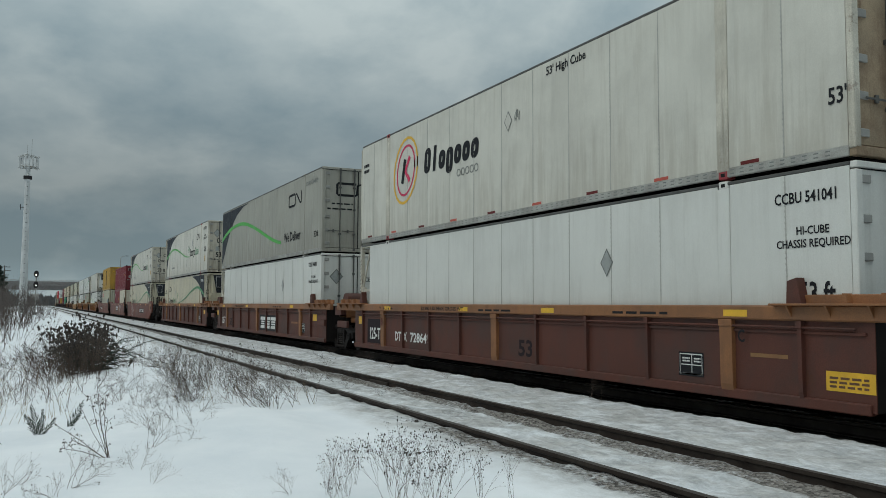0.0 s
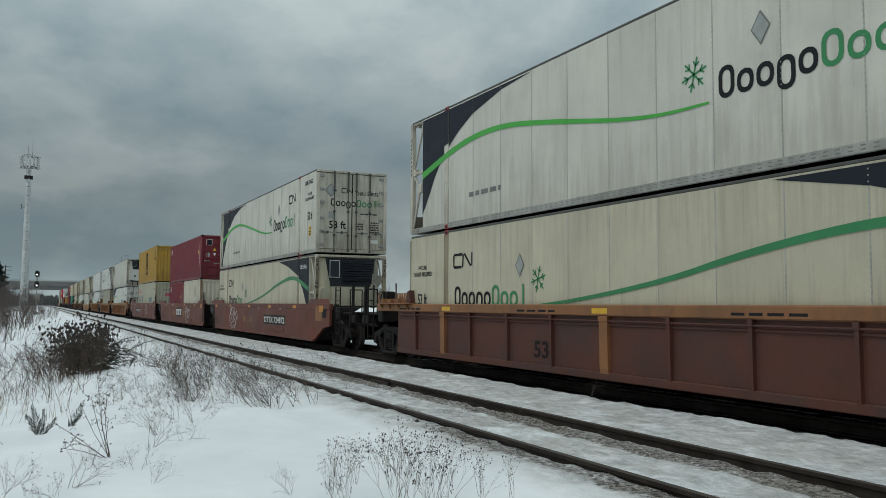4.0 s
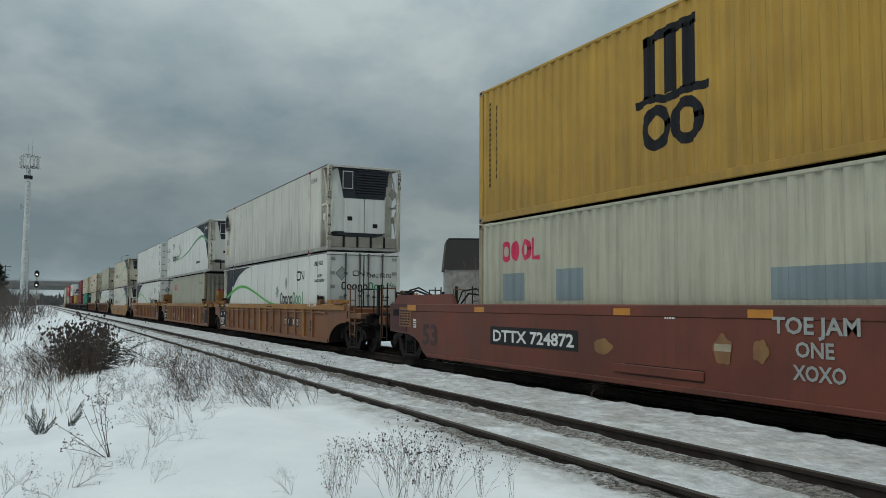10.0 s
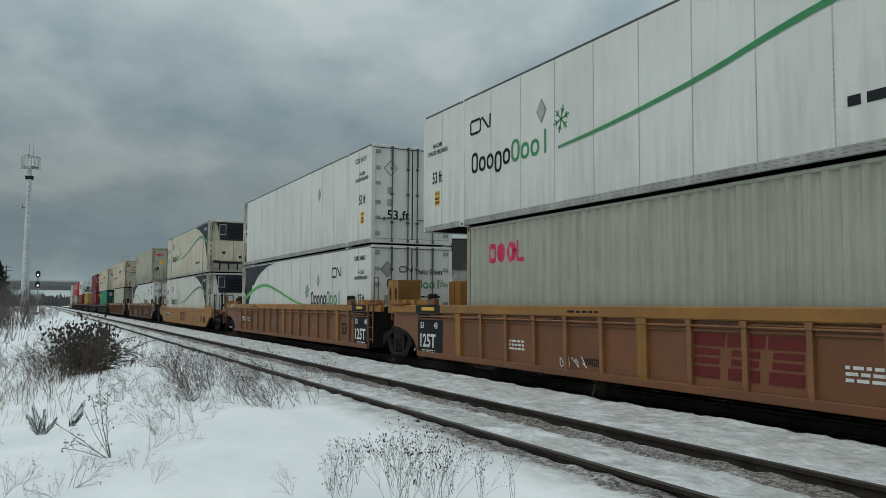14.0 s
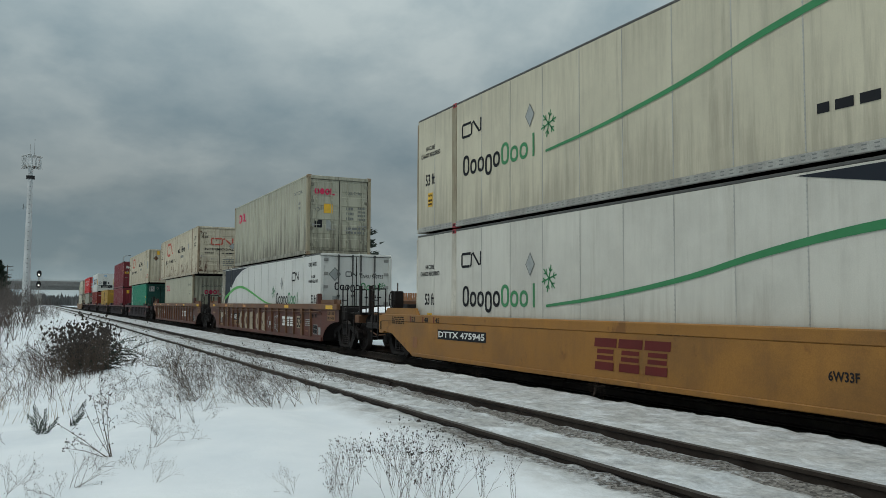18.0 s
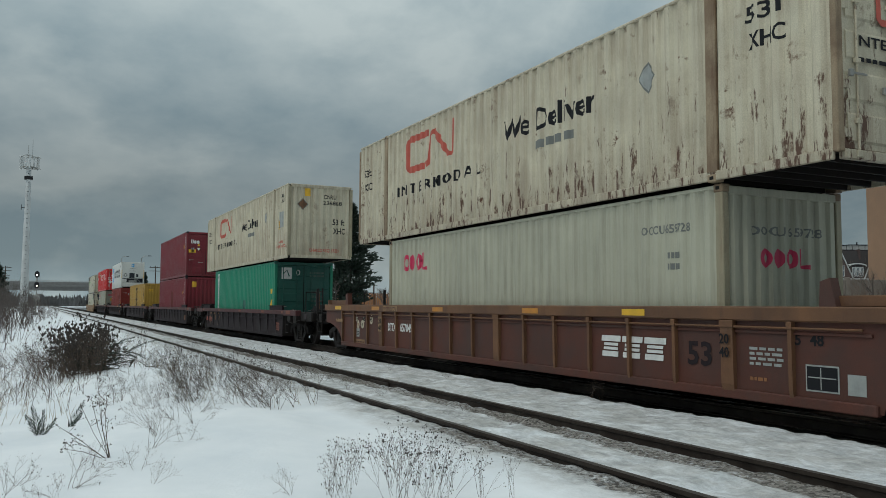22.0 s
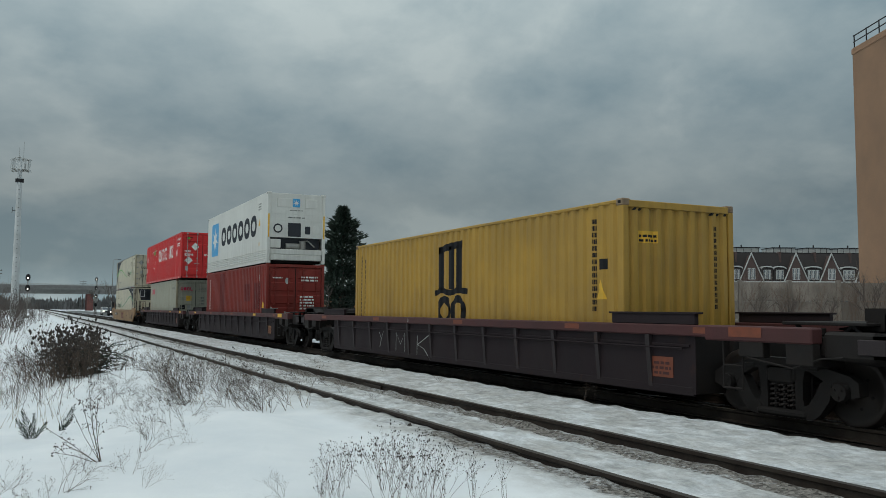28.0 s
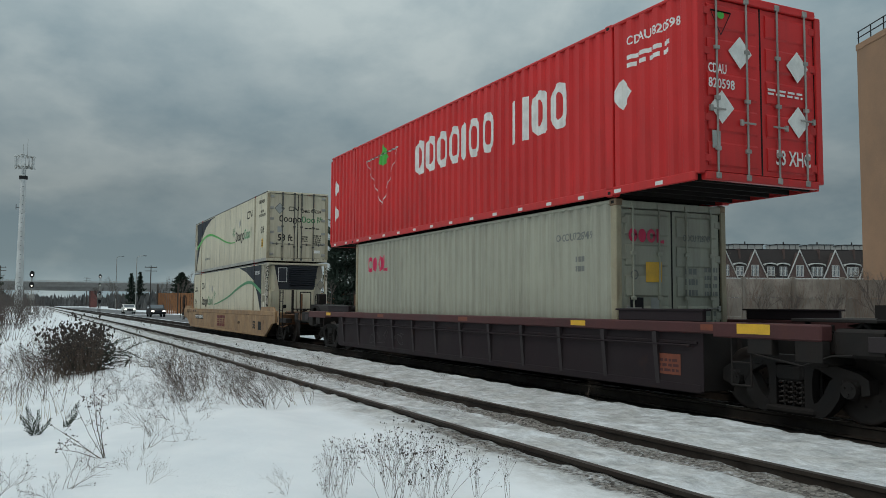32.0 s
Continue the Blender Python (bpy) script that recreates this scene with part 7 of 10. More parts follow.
def build_track(cx, label, near, y0=-60, y1=1500):
    """Two rails on wooden ties."""
    ob = thing("railway_track", label, "railway track", kind="structure")
    for sx in (-1, 1):
        prof = [(-0.036, 0.0), (-0.036, -0.035), (-0.010, -0.050), (-0.009, -0.145), (-0.068, -0.160), (-0.068, -0.172), (0.068, -0.172), (0.068, -0.160), (0.009, -0.145), (0.010, -0.050), (0.036, -0.035), (0.036, 0.0)]
        cuts = [y0, 3, 15, 27, 39, 51, 63, 120, 300, y1]
        for a, b in zip(cuts, cuts[1:]):
            g = Geo()
            n = len(prof)
            v = [(x, a + 0.004, z) for x, z in prof] + [(x, b - 0.004, z) for x, z in prof]
            g.add(v, [(i, (i + 1) % n, n + (i + 1) % n, n + i) for i in range(n - 1)])
            g.add([v[0], v[n - 1], v[2 * n - 1], v[n]], [(0, 1, 2, 3)], slot=1)
            rail = part("rail", g, ["rail", "rusthead" if near else "railtop"], ob, at=pose(cx + sx * 0.7525, 0, 0))
            if near and 3 <= a < 63:
                me = once("joint_bar", lambda: Geo().box(-0.05, -0.012, -0.45, 0.45, -0.125, -0.05, 0.01).mesh("joint_bar", "rail"))
                part("joint_bar", me, None, rail, at=pose(0, b, 0))
    tie = once("tie", lambda: Geo().box(-1.3, 1.3, -0.11, 0.11, -0.34, -0.168, 0.015).mesh("tie", "tie"))
    n = 120 if near else 60
    for i in range(n):
        part("tie", tie, None, ob, at=pose(cx + random.uniform(-0.05, 0.05), 2 + i * 0.56, random.uniform(-0.06, -0.03), 0, 0, random.uniform(-1, 1)))
    g = Geo()
    y = 2 + n * 0.56
    while y < 180:
        g.box(cx - 1.3, cx + 1.3, y - 0.11, y + 0.11, -0.34, -0.175)
        y += 0.56
    tagged(part("far_ties", g, "tie", ob), kind="stuff")
    return ob


build_ground()
build_track(NEAR_X, "rusty track half buried in snow beside the path", True)
build_track(TRAIN_X, "track in use under the train, on dark ballast", False)


# ---- the train ----
def build_train():
    F = 0.25     # height of a container floor in the well
    T = F + 2.92
    G3 = "well cars of the train"
    # units of the train, from the first to pass to the last
    c = plate_container("container", "grimy white fifty-three-foot container with a ringed emblem", 6.45, T, "white", near="doors", far="plain", end_mat="rusty")
    s = side_of(c)
    s.ring(3.25, 1.72, 0.74, 0.84, 0.075, "caution", tilt=0.15)
    s.ring(3.27, 1.72, 0.55, 0.64, 0.06, "pink", tilt=0.15)
    s.line([(3.05, 1.40), (3.22, 2.02)], 0.16, "ink", "emblem")
    s.line([(3.52, 2.05), (3.24, 1.70), (3.52, 1.42)], 0.14, "pink", "emblem")
    s.blocks(4.35, 1.46, 2.85, 0.62, "O|ogooo", "ink", 0.24, slant=0.12)
    s.blocks(6.15, 1.15, 1.05, 0.18, "OOOOO", "greyink", 0.14)
    s.text("53' High Cube", 9.85, 2.58, 0.16, "ink", 1.25)
    s.diamond(8.45, 1.98, 0.16, 0.22, "white")
    s.scrawl(8.7, 1.9, 0.2, 0.3, 4, "greyink", 3, 0.015)
    s.text("53'", 16.0, 0.68, 0.2, "ink", 0.26)
    s.bars(0.25, 2.05, 0.4, 0.32, 2)
    s.rect(0.3, 1.2, 0.02, 0.9, "galv", "trim_strip")
    for k in range(9):
        s.rect(0.6 + k * 1.75, 0.155, 0.32, 0.05, "orange_ink" if k % 2 else "darkred", "reflector", "red reflector strip")
    c = plate_container("container", "clean white fifty-three-foot refrigerated container, lower in the stack", 6.45, F, "white2", near="doors", far="nose")
    s = side_of(c)
    s.diamond(11.65, 1.88)
    small_block(s, 15.16, "CCBU 541041")
    w1 = well_car("brown ribbed well car with a tan sill, carrying two white containers", "ribbed", (5.2, 24.35), (6.2, 22.9), [4.95, 25.1], "ca", G3, (14.67, 1.56))
    c = plate_container("container", "grey container with a dark swoosh and a green line", 26.5, T, "greywhite", near="doors", far="plain")
    s = side_of(c)
    swoosh_far(s, "lime", 0.09, [(0.09, 1.45), (1.4, 1.80), (3.0, 1.97), (4.9, 1.95), (7.0, 1.56), (8.9, 1.08), (10.2, 0.78), (11.3, 0.62)])
    s.worm(12.3, 1.85, 1.7, 0.50, "ink")
    s.text("We Deliver", 11.7, 0.60, 0.34, "ink", 2.2)
    s.text("CNRU 264819", 14.5, 2.42, 0.15, "greyink", 1.4)
    s.text("53ft", 15.5, 0.55, 0.2, "ink", 0.5)
    e = end_of(c, -0.034)
    e.worm(0.5, 1.9, 1.5, 0.48, "ink")
    e.bars(0.35, 1.62, 0.75, 0.09, 1)
    e.bars(0.2, 1.44, 0.9, 0.10, 1)
    e.diamond(2.15, 1.78, 0.2, 0.22, "paper")
    e.rect(1.42, 0.8, 0.4, 0.5, "paper", "notice", "white notice")
    e.text("53ft", 1.9, 0.9, 0.22, "ink", 0.42)
    e.text("CNRU", 1.7, 2.46, 0.15, "ink", 0.5)
    e.text("264819", 1.7, 2.24, 0.15, "ink", 0.6)
    c = plate_container("container", "white refrigerated container below a grey one", 26.5, F, "white2", near="doors", far="nose")
    s = side_of(c)
    s.diamond(11.65, 1.88)
    small_block(s, 14.95, "CCBU 540858", False)
    e = end_of(c, -0.034)
    e.diamond(0.55, 2.10, 0.24, 0.26)
    e.text("CCBU", 1.45, 1.95, 0.14, "ink", 0.45)
    e.text("540858", 2.0, 1.95, 0.14, "ink", 0.5)
    w2 = well_car("brown ribbed well car with a tan sill under a grey container", "ribbed", (25.05, 44.5), (25.6, 43.1), [45.25], "aa", G3, (34.65, 1.56))
    c = plate_container("container", "white refrigerated container with a dark swoosh and green wave", 46.85, T, "white", near="doors", far="nose")
    cool_far(c, "CNRU 540123")
    c = plate_container("container", "yellowed white refrigerated container, its cooling unit facing forward", 46.85, F, "cream", near="nose", far="doors")
    cool_near(c, "CNRU 540200")
    w3 = well_car("brown ribbed well car with a tan sill under refrigerated containers", "ribbed", (45.15, 65.0), (46.15, 63.7), [65.1], "ac", G3, (55.0, 1.56))
    c = plate_container("container", "white refrigerated container with a dark swoosh and green wave", 71.1, T, "white", near="doors", far="nose")
    cool_far(c, "CNRU 540552")
    c = plate_container("container", "yellowed white refrigerated container, its cooling unit facing forward", 71.1, F, "cream", near="nose", far="doors")
    cool_near(c, "CNRU 540036")
    w4 = well_car("smooth red-brown well car with scrawled paint on its side", "smooth", (69.05, 88.0), (70.72, 87.35), [69.25, 89.55], "ca", G3)
    c = iso_container("container", "maroon corrugated forty-foot container", 93.35, F + 2.59, "maroon", h=2.59, near="doors")
    maroon_box(c)
    e = end_of(c, -0.004)
    e.rect(0.28, 1.98, 0.34, 0.36, "paper", "emblem")
    e.lift += 0.003
    e.rect(0.30, 2.0, 0.30, 0.32, "navy", "emblem")
    c = iso_container("container", "white corrugated twenty-foot container with a faint round patch", 93.35, F, "bone_white", L=6.06, h=2.59, near="blind")
    s = folded_side(c)
    s.diamond(5.0, 1.45, 0.17, 0.2, "palegrey")
    s.disc(4.2, 1.9, 0.42, 0.36, "palegrey", "patch")
    folded_end(c).diamond(1.0, 1.35, 0.17, 0.2, "palegrey")
    c = iso_container("container", "maroon corrugated twenty-foot container", 99.5, F, "maroon", L=6.06, h=2.59, near="doors")
    maroon_box(c)
    w5 = well_car("smooth red-brown well car with a dark emblem plate", "smooth", (90.35, 108.5), (90.85, 107.75), [109.65], "aa", G3)
    c = iso_container("container", "yellow corrugated forty-foot container with a black emblem", 113.38, T, "yellow", near="blind")
    yellow_box(c)
    c = iso_container("container", "pale grey corrugated container with patched side", 113.38, F, "palegrey", near="blind")
    grey_box(c, "OOLU 926451", patches=True)
    w6 = well_car("smooth red-brown well car with white scrawl on its side", "smooth", (110.65, 129.9), (111.0, 127.75), [129.5], "ac", G3)
    c = plate_container("container", "plain white refrigerated container, soot-stained at its cooling unit", 135.75, T, "sooty", near="nose", far="doors")
    s = side_of(c)
    s.diamond(3.6, 2.1, 0.17, 0.24, "white")
    s.text("53 ft", 0.5, 1.15, 0.27, "ink", 0.52)
    s.text("HI-CUBE", 0.62, 2.02, 0.09, "ink", 0.45)
    s.text("CHASSIS REQUIRED", 0.2, 1.86, 0.09, "ink", 1.1)
    blot(c, 0.50, 2.30, 0.62, 0.62, "soot", "soft-edged black soot stain", 0.026)
    blot(c, 1.0, 2.0, 1.1, 1.0, "smear", "grey grime spread round the soot", 0.020)
    caution(s, 0.6, 0.62)
    s.text("CCBU 541164", 14.3, 2.42, 0.14, "greyink", 0.85)
    c = plate_container("container", "white refrigerated container with a dark swoosh and green wave", 135.75, F, "white2", near="doors", far="nose")
    cool_far(c, "CNRU 540175")
    w7 = well_car("orange ribbed well car with ladder and brake wheel at its end", "orange", (133.6, 153.7), (135.2, 152.2), [133.8, 154.1], "ca", G3, (136.82, 1.03))
    c = plate_container("container", "white refrigerated container with a green wave, overhanging its stack", 155.95, T, "white2", near="nose", far="doors")
    cool_near(c, "CNRU 540026")
    c = iso_container("container", "light grey corrugated forty-foot container with a crimson emblem", 157.95, F, "lightgrey", near="blind")
    grey_box(c, "OOLU 973646")
    w8 = well_car("orange ribbed well car with black end panels", "orange", (154.5, 173.9), (155.5, 172.4), [174.3], "aa", G3, (156.72, 1.03))
    c = plate_container("container", "plain white refrigerated container with grey doors", 175.85, T, "white2", near="doors", far="nose")
    s = side_of(c)
    s.diamond(11.45, 1.95)
    small_block(s, 14.98, "CCBU 541137")
    e = end_of(c, -0.034)
    e.diamond(0.6, 2.2, 0.22, 0.24, "white2")
    e.rect(0.5, 1.45, 0.18, 0.2, "sticker_grey", "plate")
    e.rect(0.5, 1.1, 0.18, 0.2, "sticker_grey", "plate")
    e.text("53 ft", 0.5, 0.72, 0.26, "ink", 0.7)
    c = plate_container("container", "white refrigerated container with a dark swoosh and green wave", 175.85, F, "white2", near="doors", far="nose")
    cool_far(c, "CNRU 540683")
    w9 = well_car("orange ribbed well car with a ladder at the joint", "orange", (174.7, 194.8), (175.7, 193.1), [194.55], "ac", G3, (177.27, 1.03))
    c = plate_container("container", "cream white refrigerated container with a dark swoosh at its cooling unit", 200.4, T, "cream", near="nose", far="doors")
    cool_near(c, "CNRU 540203")
    c = plate_container("container", "white refrigerated container with a dark swoosh, lower in the stack", 200.4, F, "white", near="nose", far="doors")
    cool_near(c, "CNRU 540710")
    w10 = well_car("smooth yellow well car with sloping ends", "yellow", (198.6, 218.65), (200.2, 216.65), [199.0, 218.3], "cc", G3)
    c = iso_container("container", "light grey corrugated container with streaked side", 226.5, T + 0.02, "streaky", near="doors")
    grey_box(c, "OOCU 721743", "doors")
    c = plate_container("container", "clean white refrigerated container under a shorter grey one", 224.6, F, "white2", near="doors", far="nose")
    cool_far(c, "CNRU 540755")
    w11 = well_car("brown ribbed well car with large faded block paint", "single", (222.4, 243.4), (224.0, 241.8), [222.6, 242.9], "cc", G3, (225.2, 1.04))
    c = long_corrugated("container", "old cream corrugated container streaked with rust", 248.55, T, "old_white", near="doors")
    m, head = long_cn(c)
    head.text("531", 14.9, 2.1, 0.22, "ink", 0.62)
    head.text("XHC", 14.95, 1.72, 0.22, "ink", 0.62)
    e = end_of(c, -0.004)
    e.worm(0.75, 1.75, 1.35, 0.45, "orange_ink", 0.09)
    e.text("INTERMODAL", 0.35, 1.45, 0.13, "ink", 1.8)
    e.text("CNRU", 0.2, 2.38, 0.13, "ink", 0.3)
    e.text("236678", 0.2, 2.16, 0.13, "ink", 0.4)
    e.bars(0.4, 1.25, 0.6, 0.10, 1)
    e.bars(1.45, 1.25, 0.85, 0.10, 1)
    e.diamond(2.05, 1.72, 0.2, 0.22)
    e.bars(1.5, 0.5, 0.7, 0.5, 4, "greyink")
    c = iso_container("container", "pale grey corrugated forty-foot container with a crimson emblem", 250.5, F, "palegrey", near="blind")
    grey_box(c, "OOCU 659728")
    w12 = well_car("brown ribbed well car with tan ribs and small stencils", "single", (246.6, 267.5), (248.0, 266.0), [246.9, 267.0], "cc", G3, (249.2, 1.04))
    c = long_corrugated("container", "old white corrugated container with patched corner", 272.6, T, "chalky", near="blind")
    m, head = long_cn(c)
    head.rect(15.08, 1.25, 0.62, 0.62, "sticker_grey", "patch", "grey painted patch")
    head.lift += 0.004
    caution(head, 14.9, 1.2)
    head.text("HI-CUBE", 15.0, 0.64, 0.11, "orange_ink", 0.55)
    head.text("CHASSIS REQUIRED", 14.72, 0.46, 0.11, "orange_ink", 1.15)
    head.text("CNRU", 15.3, 2.42, 0.13, "ink", 0.4)
    head.text("236868", 15.3, 2.22, 0.13, "ink", 0.48)
    e = folded_end(c)
    e.diamond(0.58, 2.1, 0.22, 0.24, "dull_tan")
    e.text("CNRU", 1.42, 2.35, 0.16, "ink", 0.5)
    e.text("236868", 1.40, 2.12, 0.15, "ink", 0.75)
    e.text("53 ft", 1.78, 1.35, 0.22, "ink", 0.5)
    e.text("XHC", 1.80, 1.0, 0.22, "ink", 0.5)
    e.text("CHASSIS REQUIRED", 0.85, 0.28, 0.12, "orange_ink", 1.2)
    e.rect(0.66, 2.42, 0.22, 0.3, "caution", "caution_label")
    c = iso_container("container", "green corrugated forty-foot container with dark green doors", 274.68, F, "green", near="doors", near_mat="darkgreen")
    s = folded_side(c)
    s.rect(0.62, 0.75, 0.42, 2.0, "paper", "banner", "white banner with dark blocks")
    s.lift += 0.004
    s.line([(0.70, 2.46), (0.95, 2.66), (0.9, 2.42)], 0.05, "navy", "emblem")
    for k in range(7):
        s.blocks(0.70, 2.1 - k * 0.235, 0.26, 0.19, "O", "navy", 0.2)
    s.lift -= 0.004
    s.bars(10.9, 1.2, 0.08, 1.4, 14, "paper", fill=0.7)
    s.rect(11.55, 1.6, 0.14, 0.2, "caution", "sticker")
    s.poly([(11.5, 1.12), (11.82, 1.12), (11.68, 1.38)], "caution", "warning_triangle", "yellow warning triangle")
    s.rect(6.5, 0.95, 0.5, 0.4, "darkgreen", "patch")
    e = end_of(c, -0.004)
    e.rect(0.28, 2.2, 0.42, 0.46, "paper", "emblem")
    e.lift += 0.003
    e.line([(0.35, 2.4), (0.5, 2.55), (0.6, 2.3)], 0.05, "darkgreen", "emblem")
    e.lift -= 0.003
    e.ring(0.96, 2.46, 0.07, 0.1, 0.025, "paper")
    e.bars(1.45, 2.3, 0.6, 0.25, 2, "dim_green")
    e.bars(1.5, 0.9, 0.55, 0.9, 5, "dim_green")
    e.poly([(0.85, 0.5), (1.05, 0.5), (0.95, 0.72)], "caution", "warning_triangle")
    e.rect(0.3, 0.62, 0.3, 0.08, "paper", "sticker")
    w13 = well_car("dark low-sided well car with maroon sill under a green container", "dark", (271.2, 290.5), (272.8, 288.1), [271.6, 289.7], "cc", G3, (273.74, 1.26))
    c = iso_container("container", "maroon corrugated forty-foot container with a white emblem on the door", 296.6, T, "maroon", near="doors")
    maroon_box(c, emblem=False)
    e = end_of(c, -0.004)
    e.blocks(0.26, 2.12, 0.55, 0.30, "Ooo", "paper", 0.26)
    e.rect(0.14, 1.55, 0.45, 0.2, "caution", "caution_label")
    c = iso_container("container", "maroon corrugated forty-foot container below another", 296.6, F, "maroon", near="blind")
    s = maroon_box(c, doors=False, emblem=False)
    s.rect(6.0, 0.95, 0.9, 1.1, "darkred", "patch", "dark repainted patch")
    e = folded_end(c)
    e.rect(0.4, 2.25, 0.28, 0.36, "caution", "caution_label")
    e.bars(1.98, 1.10, 0.09, 1.45, 14, "paper", fill=0.7)
    w14 = well_car("dark low-sided well car under two maroon containers", "dark", (293.3, 312.6), (294.9, 310.2), [293.7, 311.8], "cc", G3, (295.84, 1.26))
    c = iso_container("container", "yellow corrugated forty-foot container standing alone", 318.75, F + 0.08, "yellow", near="blind")
    yellow_box(c)
    w15 = well_car("dark low-sided well car under a single yellow container", "dark", (315.4, 334.7), (317.0, 332.3), [315.8, 333.9], "cc", G3, (317.94, 1.26))
    c = cold_box("container", "white forty-foot refrigerated container with a blue star emblem", 341.05, T + 0.05)
    s = side_of(c, 0.002)
    s.poly([(cx + 0.16 * math.cos(radians(d)), cz + 0.16 * math.sin(radians(d))) for cx, cz, d0 in ((2.54, 0.96, -90), (2.54, 2.30, 0), (1.22, 2.30, 90), (1.22, 0.96, 180)) for d in (d0, d0 + 30, d0 + 60, d0 + 90)],
           "sky_blue", "emblem", "light blue panel with rounded corners")
    s.lift += 0.003
    coloured_star(s, 1.88, 1.62, 0.66)
    s.lift -= 0.003
    s.blocks(3.32, 1.20, 7.2, 0.92, "OOOOOO", "navy", 0.27)
    s.poly([(10.75, 1.6), (11.05, 1.6), (10.9, 1.88)], "caution", "warning_triangle", "yellow warning triangle")
    s.bars(10.7, 2.25, 0.5, 0.34, 3, "greyink")
    s.rect(10.85, 0.75, 0.12, 0.16, "caution", "sticker")
    c = iso_container("container", "faded red corrugated container with darker repainted patches", 341.05, F + 0.05, "brickred", near="doors")
    s = folded_side(c)
    for k in range(6):
        s.blocks(0.75, 2.32 - k * 0.26, 0.22, 0.20, "O", "paper", 0.22)
    s.rect(8.35, 1.38, 1.1, 0.76, "darkred", "patch", "dark repainted patch")
    s.rect(10.05, 1.05, 1.1, 1.1, "darkred", "patch", "dark repainted patch")
    s.rect(3.3, 0.2, 1.0, 2.55, "darkred", "patch", "darker repainted panel")
    s.bars(11.0, 1.1, 0.08, 1.4, 14, "paper", fill=0.7)
    s.poly([(11.5, 1.1), (11.8, 1.1), (11.65, 1.36)], "caution", "warning_triangle", "yellow warning triangle")
    e = end_of(c, -0.004)
    e.bars(0.26, 2.3, 0.4, 0.09, 1, "paper")
    e.disc(0.86, 2.2, 0.08, 0.13, "sticker_grey")
    e.bars(1.45, 2.2, 0.7, 0.25, 2, "paper")
    e.bars(1.4, 1.05, 0.6, 0.6, 5, "paper")
    w16 = well_car("dark low-sided well car under a red and a white container", "dark", (337.5, 356.8), (339.1, 354.4), [337.9, 356.0], "cc", G3, (340.04, 1.26))
    c = long_corrugated("container", "bright red corrugated fifty-three-foot container", 361.3, T + 0.05, "red", near="doors")
    m, tail, head = long_side(c, 1), long_side(c, 2), long_side(c, 0)
    m.line([(3.1, 2.30), (5.35, 2.36), (4.3, 0.90)], 0.045, "paper", "emblem", closed=True)
    m.poly([(4.05, 2.1), (4.2, 2.45), (4.35, 2.62), (4.5, 2.45), (4.75, 2.2), (4.4, 2.0)], "lime", "emblem", "green leaf shape")
    for k, ww in enumerate((0.62, 0.62, 0.62, 0.62, 0.30, 0.62, 0.62)):
        m.blocks(6.45 + sum((0.62, 0.62, 0.62, 0.62, 0.30, 0.62, 0.62)[:k]) * 1.0, 1.42, ww, 0.86, "O", "paper", 0.2)
    for k, (p, ww) in enumerate((("|", 0.5), ("|", 0.35), ("O", 0.62), ("O", 0.6))):
        m.blocks(10.95 + (0, 0.52, 0.9, 1.55)[k], 1.42, ww, 0.86, p, "paper", 0.2)
    head.text("CDAU 820598", 14.75, 2.42, 0.14, "paper", 1.2)
    head.bars(14.75, 2.05, 1.0, 0.26, 2, "paper")
    head.diamond(14.6, 1.65, 0.26, 0.26, "paper", "paper")
    tail.diamond(0.5, 1.85, 0.2, 0.26, "paper", "paper")
    tail.diamond(0.5, 1.05, 0.2, 0.26, "paper", "paper")
    for k in range(16):
        side_of(c, 0.0005).rect(0.4 + k * 1.0, 0.045, 0.17, 0.06, "paper", "reflector")
    e = end_of(c, -0.004)
    for u, v in ((0.84, 1.98), (2.05, 1.92), (0.46, 1.12), (2.05, 1.05)):
        e.diamond(u, v, 0.24, 0.25, "paper", "paper")
    e.line([(0.26, 2.55), (0.66, 2.55), (0.46, 2.2)], 0.03, "ink", "emblem", closed=True)
    e.disc(0.46, 2.5, 0.07, 0.06, "lime")
    e.text("CDAU", 0.2, 1.62, 0.14, "paper", 0.36)
    e.text("820598", 0.2, 1.40, 0.14, "paper", 0.52)
    e.text("53 XHC", 1.55, 0.36, 0.22, "paper", 0.75)
    e.bars(1.4, 1.42, 0.75, 0.12, 2, "paper")
    e.rect(0.26, 0.5, 0.16, 0.26, "sticker_grey", "plate")
    c = iso_container("container", "light grey corrugated forty-foot container with grey doors", 363.3, F + 0.05, "lightgrey", near="doors")
    grey_box(c, "OOCU 728749", "doors")
    w17 = well_car("dark low-sided well car under a bright red container", "dark", (359.6, 378.9), (361.2, 376.5), [360.0, 378.1], "cc", G3, (362.14, 1.26))
    c = plate_container("container", "white refrigerated container with a dark swoosh, last in the train", 385.6, T, "cream", near="doors", far="nose")
    cool_far(c, "CNRU 540230")
    c = plate_container("container", "white refrigerated container with its cooling unit forward, last in the train", 385.6, F, "cream", near="nose", far="doors")
    cool_near(c, "CNRU 540318")
    w18 = well_car("sun-faded rusty yellow well car at the end of the train", "yellow", (383.5, 404.1), (385.0, 401.9), [384.1, 403.4], "cc", G3)
    for at, z, ln, wd, ht in ((221.9, 1.17, 1.8, 1.7, 0.20), (109.9, 1.32, 1.3, 1.8, 0.22), (68.2, 1.18, 1.2, 1.6, 0.2), (131.2, 1.18, 1.0, 1.4, 0.14), (195.6, 1.18, 1.1, 1.7, 0.3)):
        snow_pile(at, z, ln, wd, ht)
